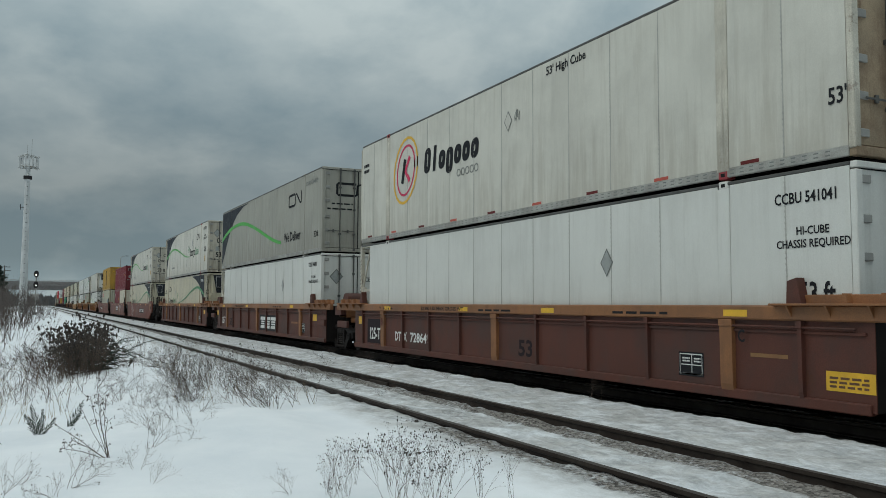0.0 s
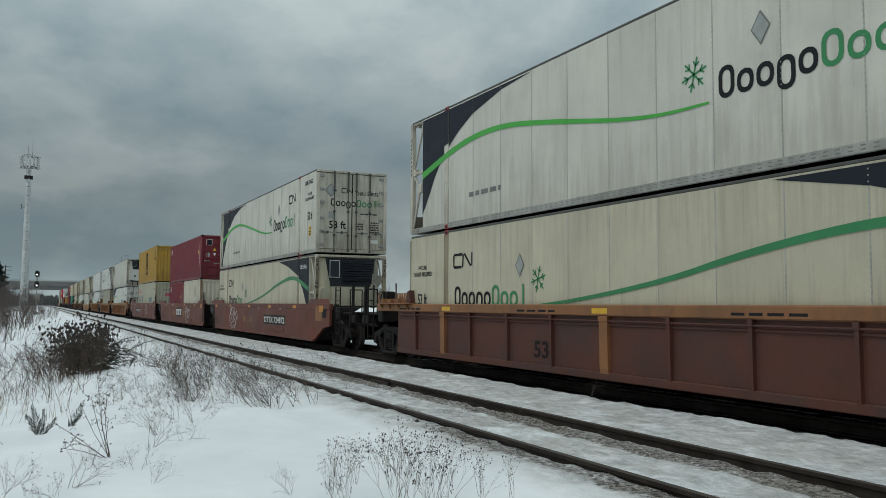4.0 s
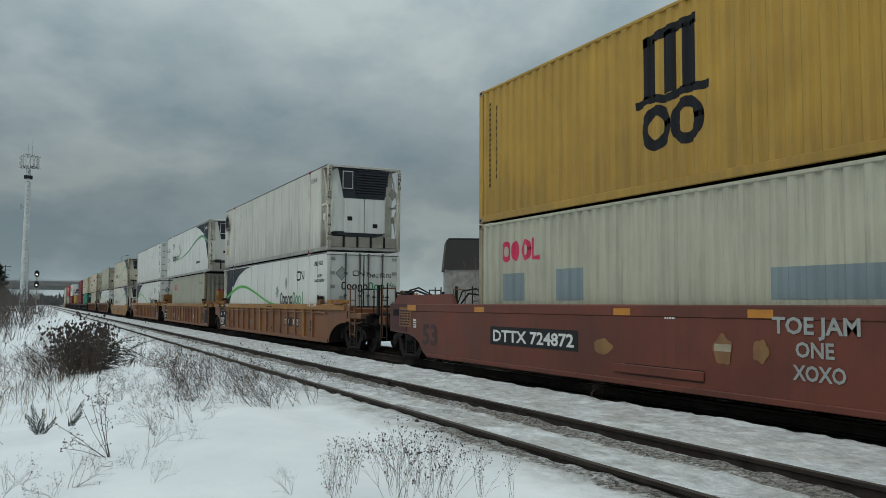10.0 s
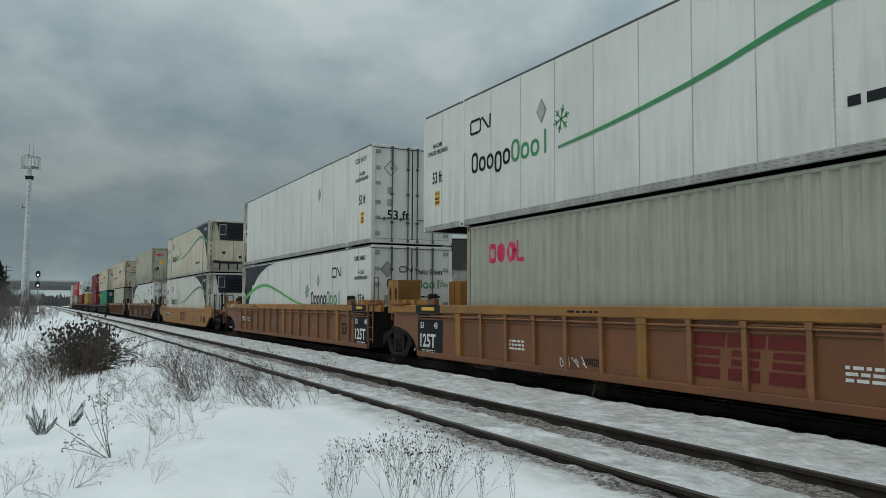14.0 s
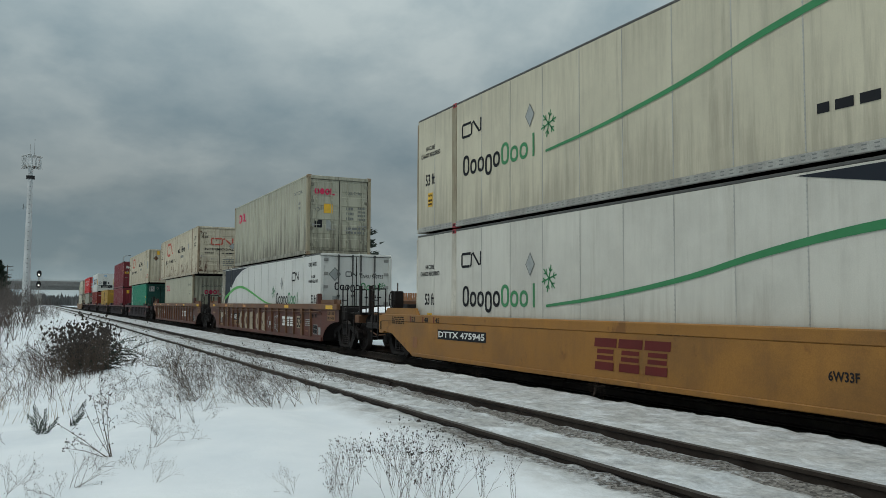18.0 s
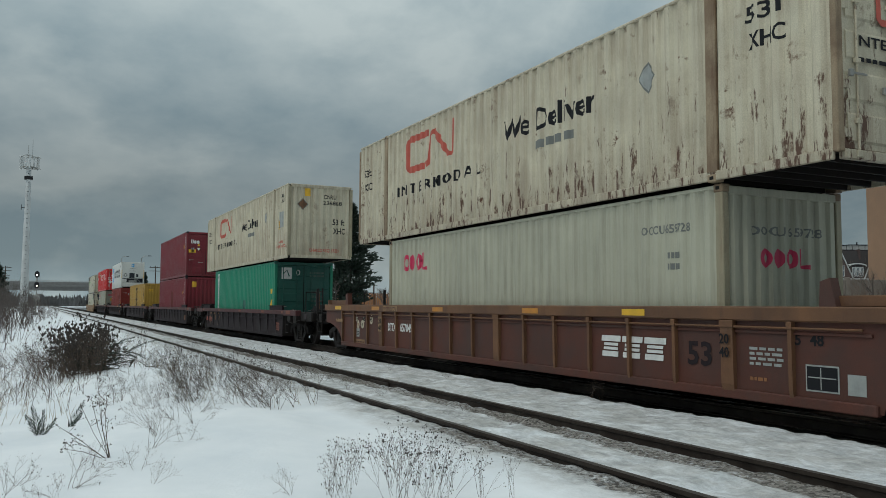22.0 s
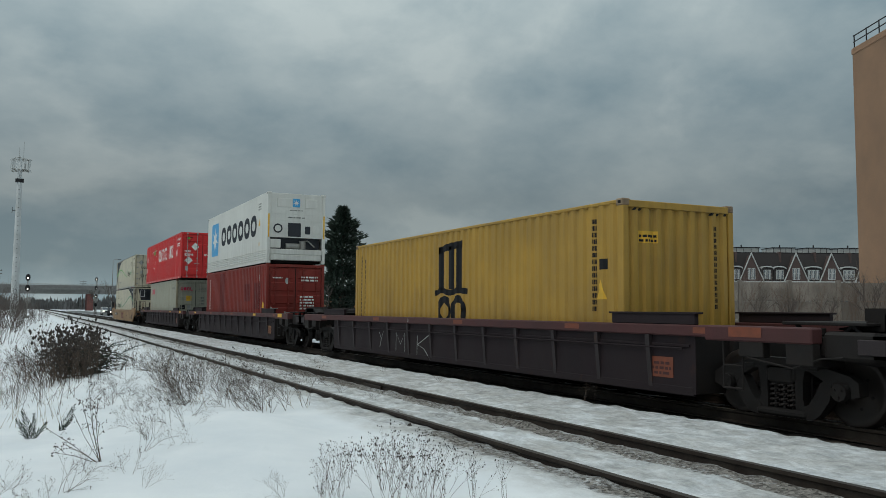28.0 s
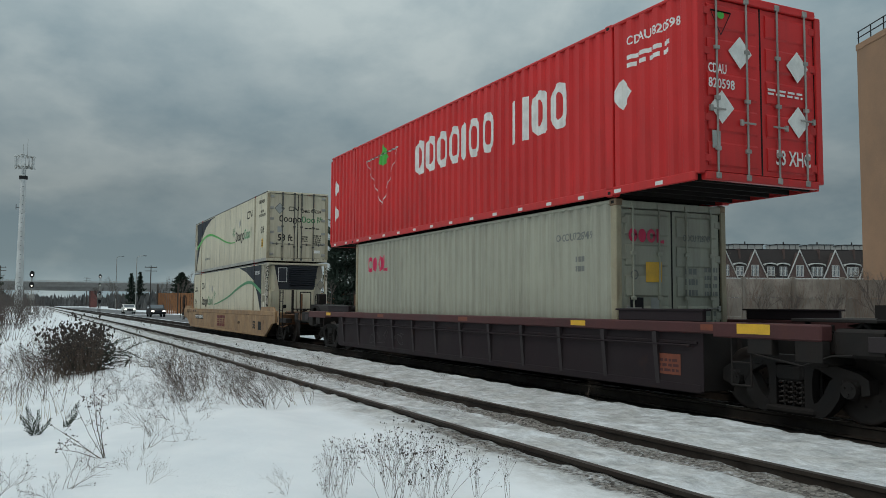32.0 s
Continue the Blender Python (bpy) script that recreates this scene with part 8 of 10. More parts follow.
    car_marks(w1, w2, w3, w4, w5, w6, w7, w8, w9, w10, w11, w12, w13, w14, w15, w16, w17, w18)


def snow_pile(s, z, ln, wd, ht):
    g, n, k = Geo(), 12, 12
    v = []
    for i in range(n + 1):
        for j in range(k + 1):
            a, b = i / n * 2 - 1, j / k * 2 - 1
            r = max(0, 1 - (abs(a) ** 3 + abs(b) ** 3))
            v.append((a * wd / 2 * (1 + 0.1 * noise.noise((b * 2, s, 0))), b * ln / 2, ht * r ** 0.5 * (0.75 + 0.5 * noise.noise((a * 1.6 + s, b * 1.6, 2)))))
    g.add(v, [(i * (k + 1) + j, i * (k + 1) + j + 1, (i + 1) * (k + 1) + j + 1, (i + 1) * (k + 1) + j) for i in range(n) for j in range(k)], True)
    g.box(-wd / 2 * 0.9, wd / 2 * 0.9, -ln / 2 * 0.9, ln / 2 * 0.9, -0.012, 0.004)
    MOVERS.append((solo("snow_pile", g, "snow_cap", "heap of settled snow on a car's end platform", "snow", "snow on the train"), s, z))


def car_sheet(w, lift=None):
    ob, c, top, low, X, a, b, ribbed = w
    sh = Sheet(ob, "side", 0, 2 * X, 0, None, (-0.070 if ribbed else -0.002) if lift is None else lift)
    # u is minus the place along the train
    sh.to3 = lambda u, v: (-X - sh.lift, -u - c, v)
    return sh


def car_marks(*cars):
    """Stencils, numbers, reflectors and painted scrawls on the well cars; u is minus the place along the train."""
    def plate(w, s0, s1, z0, z1, mat, lift=None):
        car_sheet(w, lift).rect(-s1, z0, s1 - s0, z1 - z0, mat, "plate")

    def words(w, text, s_left, z, h, width, mat="paper", lift=None, fat=0.026):
        car_sheet(w, lift).text(text, -s_left, z, h, mat, width, fat=fat)
    w1, w2, w3, w4, w5, w6, w7, w8, w9, w10, w11, w12, w13, w14, w15, w16, w17, w18 = cars
    L0 = -0.066
    plate(w1, 20.85, 21.9, 0.36, 1.02, "charcoal", L0 - 0.003)
    words(w1, "125-T", 21.70, 0.48, 0.30, 0.76, lift=L0)
    words(w1, "B", 20.71, 0.88, 0.17, 0.12, "darkred", 0.014)
    words(w2, "C", 41.02, 0.88, 0.17, 0.12, "ink", 0.014)
    words(w1, "52,900 LBS MAX GROSS WT", 18.18, 1.29, 0.08, 2.2, "ink", 0.003)
    words(w2, "52,900 LBS MAX GROSS WT", 38.8, 1.29, 0.08, 1.9, "ink", 0.003)
    car_sheet(w1, 0.003).scrawl(-20.85, 1.26, 0.95, 0.15, 61, "ink", 5, 0.014)
    car_sheet(w2, L0).bars(-29.6, 0.72, 0.9, 0.12, 1, "tan")
    words(w1, "DTTX", 19.90, 0.50, 0.22, 0.75, lift=L0)
    words(w1, "728649", 18.95, 0.50, 0.22, 1.15, lift=L0)
    words(w1, "53", 13.8, 0.45, 0.30, 0.5, "charcoal", L0)
    words(w2, "53", 40.2, 0.42, 0.32, 0.55, "charcoal", L0)
    words(w2, "125-T", 41.95, 0.48, 0.30, 0.76, lift=L0)
    words(w3, "53", 57.2, 0.45, 0.30, 0.5, "charcoal", L0)
    plate(w2, 31.62, 34.3, 0.36, 0.98, "dark", L0)
    car_sheet(w2, L0 + 0.004).trio(-34.2, 0.44, 2.45, 0.46, "paper")
    for w, spots in ((w1, (8.4, 12.9, 16.2, 20.5)), (w2, (29.6, 36.6, 41.5)), (w3, (49.8, 55.3, 61.0))):
        for s in spots:
            plate(w, s - 0.42, s, w[2] - 0.15, w[2] - 0.06, "caution", 0.002)
            if s not in (16.2, 36.6, 20.5):
                car_sheet(w, 0.002).bars(-s - 2.4, w[2] - 0.14, 1.3, 0.07, 1, "ink")
    for w, s in ((w1, 22.6), (w2, 43.2), (w2, 27.0), (w3, 47.0)):
        plate(w, s - 0.42, s, 0.86, 1.08, "caution", L0)
    plate(w1, 6.2, 6.85, 0.43, 0.66, "caution", L0)
    car_sheet(w1, L0 + 0.003).bars(-6.8, 0.47, 0.52, 0.15, 3, "dull_tan")
    plate(w1, 7.4, 8.0, 0.76, 0.81, "overspray", L0)
    for w, s in ((w1, 9.35), (w2, 28.4), (w3, 48.5)):
        plate(w, s - 0.50, s, 0.42, 0.76, "ink", L0)
        sg = car_sheet(w, L0 + 0.003)
        sg.line([(-s + 0.03, 0.45), (-s + 0.47, 0.45), (-s + 0.47, 0.73), (-s + 0.03, 0.73)], 0.018, "paper", "sign_border", closed=True)
        sg.line([(-s + 0.05, 0.58), (-s + 0.46, 0.58)], 0.014, "paper", "sign_line")
        sg.line([(-s + 0.27, 0.47), (-s + 0.27, 0.72)], 0.014, "paper", "sign_line")
        sg.bars(-s + 0.08, 0.62, 0.15, 0.08, 2, "paper")
        sg.bars(-s + 0.31, 0.62, 0.13, 0.08, 2, "paper")
    words(w1, "C", 8.14, 0.95, 0.16, 0.12, "ink", 0.012)
    # smooth red-brown cars
    for w, left, width, s0 in ((w4, 77.3, 3.0, 0), (w6, 124.5, 2.8, 0)):
        plate(w, left - width - 0.12, left + 0.12, 0.62, 0.98, "dark")
        words(w, "DTTX 724872", left, 0.69, 0.22, width, lift=0.002)
    plate(w5, 98.2, 100.8, 0.60, 1.14, "dark")
    car_sheet(w5, 0.002).trio(-100.65, 0.68, 2.25, 0.38, "paper")
    for s, rx, k in ((101.95, 0.42, 1.0), (101.2, 0.36, 2.0), (97.75, 0.34, 3.0), (97.2, 0.3, 4.0)):
        car_sheet(w5, -0.004 + 0.0006 * k).stain(-s, 0.80, rx, 0.19, "overspray", k, "overspray_patch")
    for w, s in ((w4, 80.9), (w4, 79.7), (w6, 120.9)):
        car_sheet(w, -0.003).stain(-s, 0.74, 0.24, 0.13, "overspray", s, "overspray_patch")
    for w, s in ((w4, 75.4), (w5, 95.4), (w6, 119.6)):
        # a ledge pressed out of the side
        part("ledge", Geo().box(-w[4] - 0.022, -w[4] + 0.004, s - w[1] - 1.0, s - w[1] + 1.0, 0.36, 0.50, 0.012), "redbrown", w[0])
    car_sheet(w4).tag(-84.05, 0.22, 1.8, 1.12)
    car_sheet(w5).tag(-97.05, 0.24, 1.75, 1.1)
    for tx, s0, z, h, wd in (("TOE JAM", 117.4, 1.08, 0.20, 1.25), ("ONE", 117.05, 0.80, 0.18, 0.55), ("XOXO", 117.1, 0.52, 0.18, 0.75)):
        words(w6, tx, s0, z, h, wd, "sticker_grey", 0.004)
    car_sheet(w6, 0.001).stain(-118.25, 0.82, 0.17, 0.2, "overspray", 6.0, "overspray_patch")
    car_sheet(w6, 0.001).stain(-117.6, 0.83, 0.13, 0.15, "overspray", 8.0, "overspray_patch")
    plate(w6, 118.1, 118.4, 0.80, 0.90, "stencil_cream", 0.003)
    plate(w6, 118.6, 120.3, 0.34, 0.352, "dark", 0.001)
    plate(w6, 118.6, 120.3, 0.50, 0.512, "dark", 0.001)
    words(w4, "53", 87.45, 0.42, 0.38, 0.72, "worn_maroon")
    words(w4, "125 T", 88.55, 1.04, 0.16, 0.5, "greyink", 0.008)
    words(w5, "53", 107.6, 0.42, 0.38, 0.72, "worn_maroon")
    words(w6, "53", 127.92, 0.48, 0.46, 0.80, "worn_maroon")
    plate(w6, 128.28, 128.46, 0.85, 1.06, "paper", 0.002)
    car_sheet(w6, 0.004).bars(-128.44, 0.88, 0.14, 0.15, 3, "ink")
    plate(w6, 128.28, 128.78, 1.265, 1.40, "amber", 0.016)
    car_sheet(w6, 0.010).bars(-129.26, 0.90, 0.62, 0.40, 6, "dark")
    for w, spots in ((w4, (70.1, 73.2, 76.7, 80.2, 84.0, 87.4)), (w5, (91.8, 93.9, 97.6, 102.4, 105.5)), (w6, (112.0, 114.2, 117.8, 120.6, 125.3))):
        for k, s in enumerate(spots):
            plate(w, s - 0.42, s, w[2] - 0.17 - (0.10 if k == 0 else 0), w[2] - 0.06, "amber", 0.003)
    plate(w4, 69.8, 70.5, 0.86, 1.34, "tan", 0.002)
    plate(w6, 128.6, 129.3, 0.86, 1.34, "tan", 0.007)
    plate(w4, 69.35, 69.75, 0.98, 1.25, "ink", 0.002)
    for w, s in ((w4, 78.4), (w4, 75.0), (w5, 95.2), (w5, 103.5), (w6, 113.0), (w6, 119.4)):
        car_sheet(w).bars(-s, 1.22, 0.22, 0.1, 2, "paper")
    # orange cars
    for w, s0, s1 in ((w7, 151.02, 152.15), (w8, 155.5, 156.7), (w8, 171.0, 172.35), (w9, 175.75, 176.9)):
        plate(w, s0, s1, 0.24, 1.20, "ink", -0.064)
        plate(w, s0, s1, w[2] - 0.185, w[2] - 0.004, "ink", 0.002)
        plate(w, s0 + 0.3, s1 - 0.35, w[2] - 0.13, w[2] - 0.05, "caution", 0.006)
        car_sheet(w, -0.060).bars(-s1 + 0.25, 0.28, 0.7, 0.09, 2, "paper")
    plate(w7, 152.14, 152.48, 0.74, 1.20, "ink", -0.064)
    plate(w7, 152.14, 152.48, w7[2] - 0.185, w7[2] - 0.004, "ink", 0.002)
    plate(w7, 149.6, 152.1, 0.21, 0.36, "maroon_sill", -0.061)
    car_sheet(w7, -0.064).bars(-149.75, 0.46, 0.5, 0.2, 2, "gap")
    for w, s in ((w7, 152.2), (w8, 172.2), (w9, 176.8)):
        words(w, "125T", s, 0.42, 0.30, 0.85, "paper", -0.060)
        words(w, "53", s, 0.86, 0.14, 0.2, "paper", -0.060)
        words(w, "48", s - 0.75, 0.86, 0.14, 0.2, "paper", -0.060)
    for w, s in ((w7, 137.2), (w8, 157.4), (w9, 178.0)):
        words(w, "53", s, 0.52, 0.34, 0.45, "ink", -0.064)
    plate(w7, 139.4, 140.4, 0.60, 0.92, "dark", -0.066)
    words(w7, "DTTX", 140.35, 0.66, 0.2, 0.6, "paper", -0.060)
    plate(w7, 138.55, 139.3, 0.60, 0.92, "dark", -0.066)
    words(w7, "789515", 139.28, 0.66, 0.2, 0.7, "paper", -0.060)
    plate(w9, 190.0, 191.9, 0.60, 0.92, "dark", -0.066)
    words(w9, "DTTX 789515", 191.85, 0.66, 0.2, 1.8, "paper", -0.060)
    car_sheet(w8, -0.064).trio(-163.0, 0.42, 2.1, 0.62, "darkred")
    for w, s in ((w7, 146.0), (w7, 148.5), (w8, 160.4), (w8, 168.0), (w9, 186.5), (w9, 181.0)):
        car_sheet(w, -0.064).bars(-s, 0.55, 0.6, 0.22, 3, "paper" if w is w8 else "greyink")
    for w, s in ((w7, 142.43), (w8, 165.5), (w9, 189.0)):
        words(w, "NWG33F", s, 0.40, 0.12, 0.5, "ink", -0.064)
        car_sheet(w, 0.002).bars(-s - 0.4, w[2] - 0.12, 0.9, 0.07, 1, "ink")
    car_sheet(w7, 0.003).scrawl(-151.0, 1.24, 0.8, 0.17, 24, strokes=6, width=0.022)
    words(w7, "45", 150.95, 0.90, 0.14, 0.2, "ink", -0.064)
    words(w7, "40", 150.30, 0.88, 0.15, 0.22, "ink", 0.014)
    words(w7, "20", 150.30, 0.66, 0.15, 0.22, "ink", 0.014)
    car_sheet(w7, 0.003).scrawl(-137.3, 1.30, 1.1, 0.22, 21, strokes=6, width=0.025)
    car_sheet(w8, -0.060).scrawl(-166.2, 0.28, 0.8, 0.26, 22, strokes=5, width=0.02)
    car_sheet(w9, 0.003).scrawl(-193.8, 1.24, 1.0, 0.24, 23, strokes=6, width=0.025)
    # yellow cars
    for w, o in ((w10, 0), (w18, 185.2)):
        car_sheet(w).trio(-(209.2 + o), 0.36, 1.9, 0.52, "darkred")
        plate(w, 212.85 + o, 215.15 + o, 0.62, 0.84, "ink")
        words(w, "DTTX 475945", 215.1 + o, 0.67, 0.13, 2.2, "paper", 0.002)
        words(w, "53", 201.8 + o, 0.42, 0.3, 0.45, "ink")
        for k, (tx, st) in enumerate((("53", -1.06), ("48", -0.31), ("45", 0.30))):
            plate(w, 215.62 + o - st, 215.68 + o - st, 0.98, 1.12, "darkred", 0.003)
            words(w, tx, 215.58 + o - st, 0.99, 0.11, 0.22, "ink", 0.003)
        car_sheet(w, 0.002).bars(-(217.9 + o), 0.92, 0.8, 0.2, 4, "gap")
        plate(w, 216.3 + o, 216.55 + o, 0.36, 0.62, "tan", 0.002)
        words(w, "6W33F", 204.6 + o, 0.55, 0.11, 0.42, "ink")
        plate(w, 200.4 + o, 200.9 + o, 0.38, 0.72, "ink")
        for s in (211.2, 207.6, 203.2, 213.9):
            car_sheet(w).bars(-(s + o), 0.98, 0.8, 0.07, 1, "ink")
    # single brown cars
    for k in range(5):
        s = 236.42 - k * 1.06
        words(w11, "COECS"[k], s, 0.36, 0.66, 0.80, "stencil_cream", L0, 0.075)
    car_sheet(w11, L0).scrawl(-230.6, 0.35, 1.3, 0.7, 31, "sticker_grey", 3, 0.03)
    for w, s in ((w11, 228.9), (w12, 253.0)):
        car_sheet(w, L0 + 0.004).trio(-s - 0.1, 0.60, 1.6, 0.34, "paper")
        if w is w11:
            plate(w, s - 2.48, s - 1.90, 0.56, 0.98, "stencil_cream", L0)
        words(w, "53", s - 1.95, 0.60, 0.32, 0.48, "ink" if w is w11 else "charcoal", L0 + 0.003)
        words(w, "45", s - 3.72, 0.95, 0.14, 0.2, "ink", L0)
        words(w, "48", s - 4.05, 0.95, 0.14, 0.2, "ink", L0)
    plate(w11, 236.3, 237.98, 0.66, 0.98, "charcoal", L0 - 0.004)
    plate(w11, 236.3, 237.55, 0.44, 0.64, "pale_ochre", L0 - 0.003)
    words(w11, "LD LMT 162", 237.5, 0.48, 0.13, 1.1, "ink", L0 + 0.002)
    words(w11, "DTTX", 238.25, 0.72, 0.2, 0.5, "paper", L0)
    words(w11, "658392", 237.5, 0.72, 0.2, 0.9, "paper", L0)
    words(w12, "DTTX", 262.3, 0.74, 0.2, 0.5, "paper", L0)
    words(w12, "657049", 261.5, 0.74, 0.2, 0.75, "paper", L0)
    for w, off in ((w11, 0.0), (w12, 24.0)):
        for s in (225.9,):
            car_sheet(w, L0).bars(-(s + off), 0.66, 0.55, 0.26, 4, "sticker_grey")
            car_sheet(w, L0).bars(-(s + off), 0.46, 0.3, 0.08, 1, "tan")
        plate(w, 224.55 + off, 225.02 + off, 0.40, 0.72, "sticker_grey", L0)
        plate(w, 224.57 + off, 225.00 + off, 0.42, 0.70, "ink", L0 + 0.003)
        sg = car_sheet(w, L0 + 0.006)
        sg.line([(-(224.98 + off), 0.57), (-(224.59 + off), 0.57)], 0.014, "sticker_grey", "sign_line")
        sg.line([(-(224.80 + off), 0.43), (-(224.80 + off), 0.69)], 0.014, "sticker_grey", "sign_line")
        plate(w, 222.75 + off, 223.52 + off, 0.88, 1.20, "overspray", L0 + 0.002)
        words(w, "IL 53 1-3/4", 223.46 + off, 1.07, 0.09, 0.62, "ink", L0 + 0.006)
        words(w, "IW 8 9-7/8", 223.46 + off, 0.92, 0.09, 0.62, "ink", L0 + 0.006)
        plate(w, 224.2 + off, 224.44 + off, 0.40, 0.64, "sticker_grey", L0)
        for s in (227.9, 230.9, 234.9, 238.8, 241.9):
            plate(w, s + off, s + off + 0.55, w[2] - 0.15, w[2] - 0.05, "caution" if s % 2 > 1 else "amber", 0.002)
        plate(w, 222.8 + off, 223.5 + off, w[2] - 0.17, w[2] - 0.05, "caution", 0.002)
        plate(w, 240.02 + off, 240.77 + off, 0.25, 0.43, "pale_ochre", L0)
        car_sheet(w, L0 + 0.004).bars(-(240.72 + off), 0.28, 0.66, 0.12, 2, "brown")
        for s, z, rx, ry, tx in ((240.70, 1.03, 0.11, 0.10, "53"), (240.57, 0.85, 0.11, 0.13, ""), (240.22, 0.86, 0.14, 0.12, ""), (240.10, 1.01, 0.09, 0.10, "48"), (239.52, 1.00, 0.11, 0.13, "45")):
            car_sheet(w, L0 + 0.002 + (0.003 if tx else 0)).disc(-(s + off), z, rx, ry, "old_white", "stencil_patch", 9)
            if tx:
                words(w, tx, s + off + 0.09, z - 0.05, 0.11, 0.18, "ink", L0 + 0.009)
            else:
                car_sheet(w, L0 + 0.006).bars(-(s + off) - 0.06, z - 0.05, 0.12, 0.1, 3, "tan" if s > 240.4 else "ink")
        plate(w, 240.46 + off, 240.70 + off, 0.50, 0.74, "sticker_grey", L0)
        car_sheet(w, L0 + 0.004).bars(-(240.67 + off), 0.54, 0.18, 0.14, 3, "ink")
        plate(w, 241.75 + off, 242.35 + off, 0.90, 0.99, "pale_ochre", 0.002)
        plate(w, 237.55 + off, 238.52 + off, w[2] - 0.17, w[2] - 0.03, "pale_ochre", 0.002)
        car_sheet(w, 0.005).bars(-(238.48 + off), w[2] - 0.15, 0.88, 0.10, 3, "brown")
        plate(w, 238.60 + off, 238.84 + off, 0.70, 1.10, "pale_ochre", 0.006)
        for s in (226.1, 238.55):
            words(w, "20", s + off + 0.26, 0.92, 0.13, 0.18, "ink", 0.014)
            words(w, "40", s + off + 0.26, 0.74, 0.13, 0.18, "ink", 0.014)
    # dark cars
    for i, w in enumerate((w13, w14, w15, w16, w17)):
        c = w[1]
        for y in (-8.5, -5.4, -1.2, 3.5, 7.8):
            plate(w, c + y, c + y + 0.42, w[2] - 0.115, w[2] - 0.03, "caution" if i > 2 and y in (-5.4, 7.8) else "faded", 0.002)
        plate(w, c - 9.3, c - 8.75, w[2] - 0.14, w[2] - 0.01, ("faded", "faded", "faded", "caution", "caution")[i], 0.012)
        plate(w, c - 7.6, c - 7.05, 0.42, 0.72, "overspray" if i % 2 else "faded", L0)
        car_sheet(w, L0 + 0.003).bars(-(c - 7.1), 0.46, 0.46, 0.22, 3, "darkred" if i % 2 else "maroon_sill")
        if w is not w15:
            car_sheet(w, L0).scrawl(-(c + 4.6), 0.36, 2.4, 0.45, 40 + i, "faint_chalk", 5, 0.014)
    arrow = car_sheet(w11, L0)
    arrow.line([(-230.45, 0.64), (-230.95, 0.64)], 0.16, "sticker_grey", "graffiti_stroke")
    arrow.line([(-230.95, 0.92), (-231.22, 0.68), (-230.95, 0.44)], 0.05, "sticker_grey", "graffiti_stroke")
    arrow.line([(-230.17, 0.88), (-229.45, 1.0)], 0.03, "sticker_grey", "graffiti_stroke")
    arrow.line([(-230.17, 0.55), (-229.6, 0.35)], 0.03, "sticker_grey", "graffiti_stroke")
    plate(w11, 226.4, 227.02, 0.54, 0.98, "dull_tan", L0 - 0.002)
    chalk = car_sheet(w15, L0)
    for pts in ([(-328.67, 0.78), (-328.53, 0.60), (-328.39, 0.80)], [(-328.53, 0.60), (-328.62, 0.38)], [(-327.56, 0.34), (-327.54, 0.80), (-327.27, 0.52), (-327.02, 0.80), (-327.0, 0.34)],
                [(-326.29, 0.30), (-326.27, 0.76)], [(-325.55, 0.82), (-326.27, 0.54), (-325.9, 0.46), (-325.54, 0.20)]):
        chalk.line(pts, 0.022, "sticker_grey", "graffiti_stroke")
    words(w15, "D", 326.72, 1.08, 0.08, 0.07, "sticker_grey", 0.002)
    for k in range(4):
        s0 = w13[1] + 6.35 - k * 0.95
        g = car_sheet(w13, L0)
        g.line([(-s0, 0.92), (-s0 + 0.5, 0.94), (-s0 + 0.48, 0.62)], 0.10, "overspray" if k < 3 else "faint_chalk", "faded_stroke", smooth=1)
        g.line([(-s0 + 0.1, 0.88), (-s0 + 0.08, 0.36)], 0.07, "faint_chalk" if k % 2 else "dull_tan", "faded_stroke")
    words(w13, "CN 677135", w13[1] + 7.4, 0.55, 0.2, 1.6, "orange_ink", L0)


build_train()


# ---- plants ----
def grow(g, p, d, length, r, depth, rnd, spread=0.5, kids=3, tips=None, droop=0.0, sides=3, segs=3):
    """A bending stem that splits into thinner ones."""
    p, d = Vector(p), Vector(d).normalized()
    pts = [p.copy()]
    nodes = []
    for i in range(segs):
        d = (d + Vector((rnd.uniform(-1, 1), rnd.uniform(-1, 1), rnd.uniform(-0.6, 0.8) - droop)) * 0.16).normalized()
        p = p + d * (length / segs)
        pts.append(p.copy())
        nodes.append((p.copy(), d.copy()))
    g.tube(pts, r, sides, taper=r * 0.55)
    if depth > 0:
        for k in range(kids):
            q, e = nodes[-1] if k < 2 else rnd.choice(nodes)
            e = (e + Vector((rnd.uniform(-1, 1), rnd.uniform(-1, 1), rnd.uniform(-0.35, 0.7))) * spread).normalized()
            grow(g, q, e, length * rnd.uniform(0.5, 0.78), r * 0.55, depth - 1, rnd, spread, kids, tips, droop, sides, segs)
    elif tips is not None:
        tips.append(pts[-1])


def blob(g, p, r, rnd):
    x, y, z = p
    a, b, c = r * rnd.uniform(0.7, 1.2), r * rnd.uniform(0.7, 1.2), r * rnd.uniform(0.8, 1.5)
    g.add([(x + a, y, z), (x - a, y, z), (x, y + b, z), (x, y - b, z), (x, y, z + c), (x, y, z - c)],
          [(0, 2, 4), (2, 1, 4), (1, 3, 4), (3, 0, 4), (2, 0, 5), (1, 2, 5), (3, 1, 5), (0, 3, 5)])


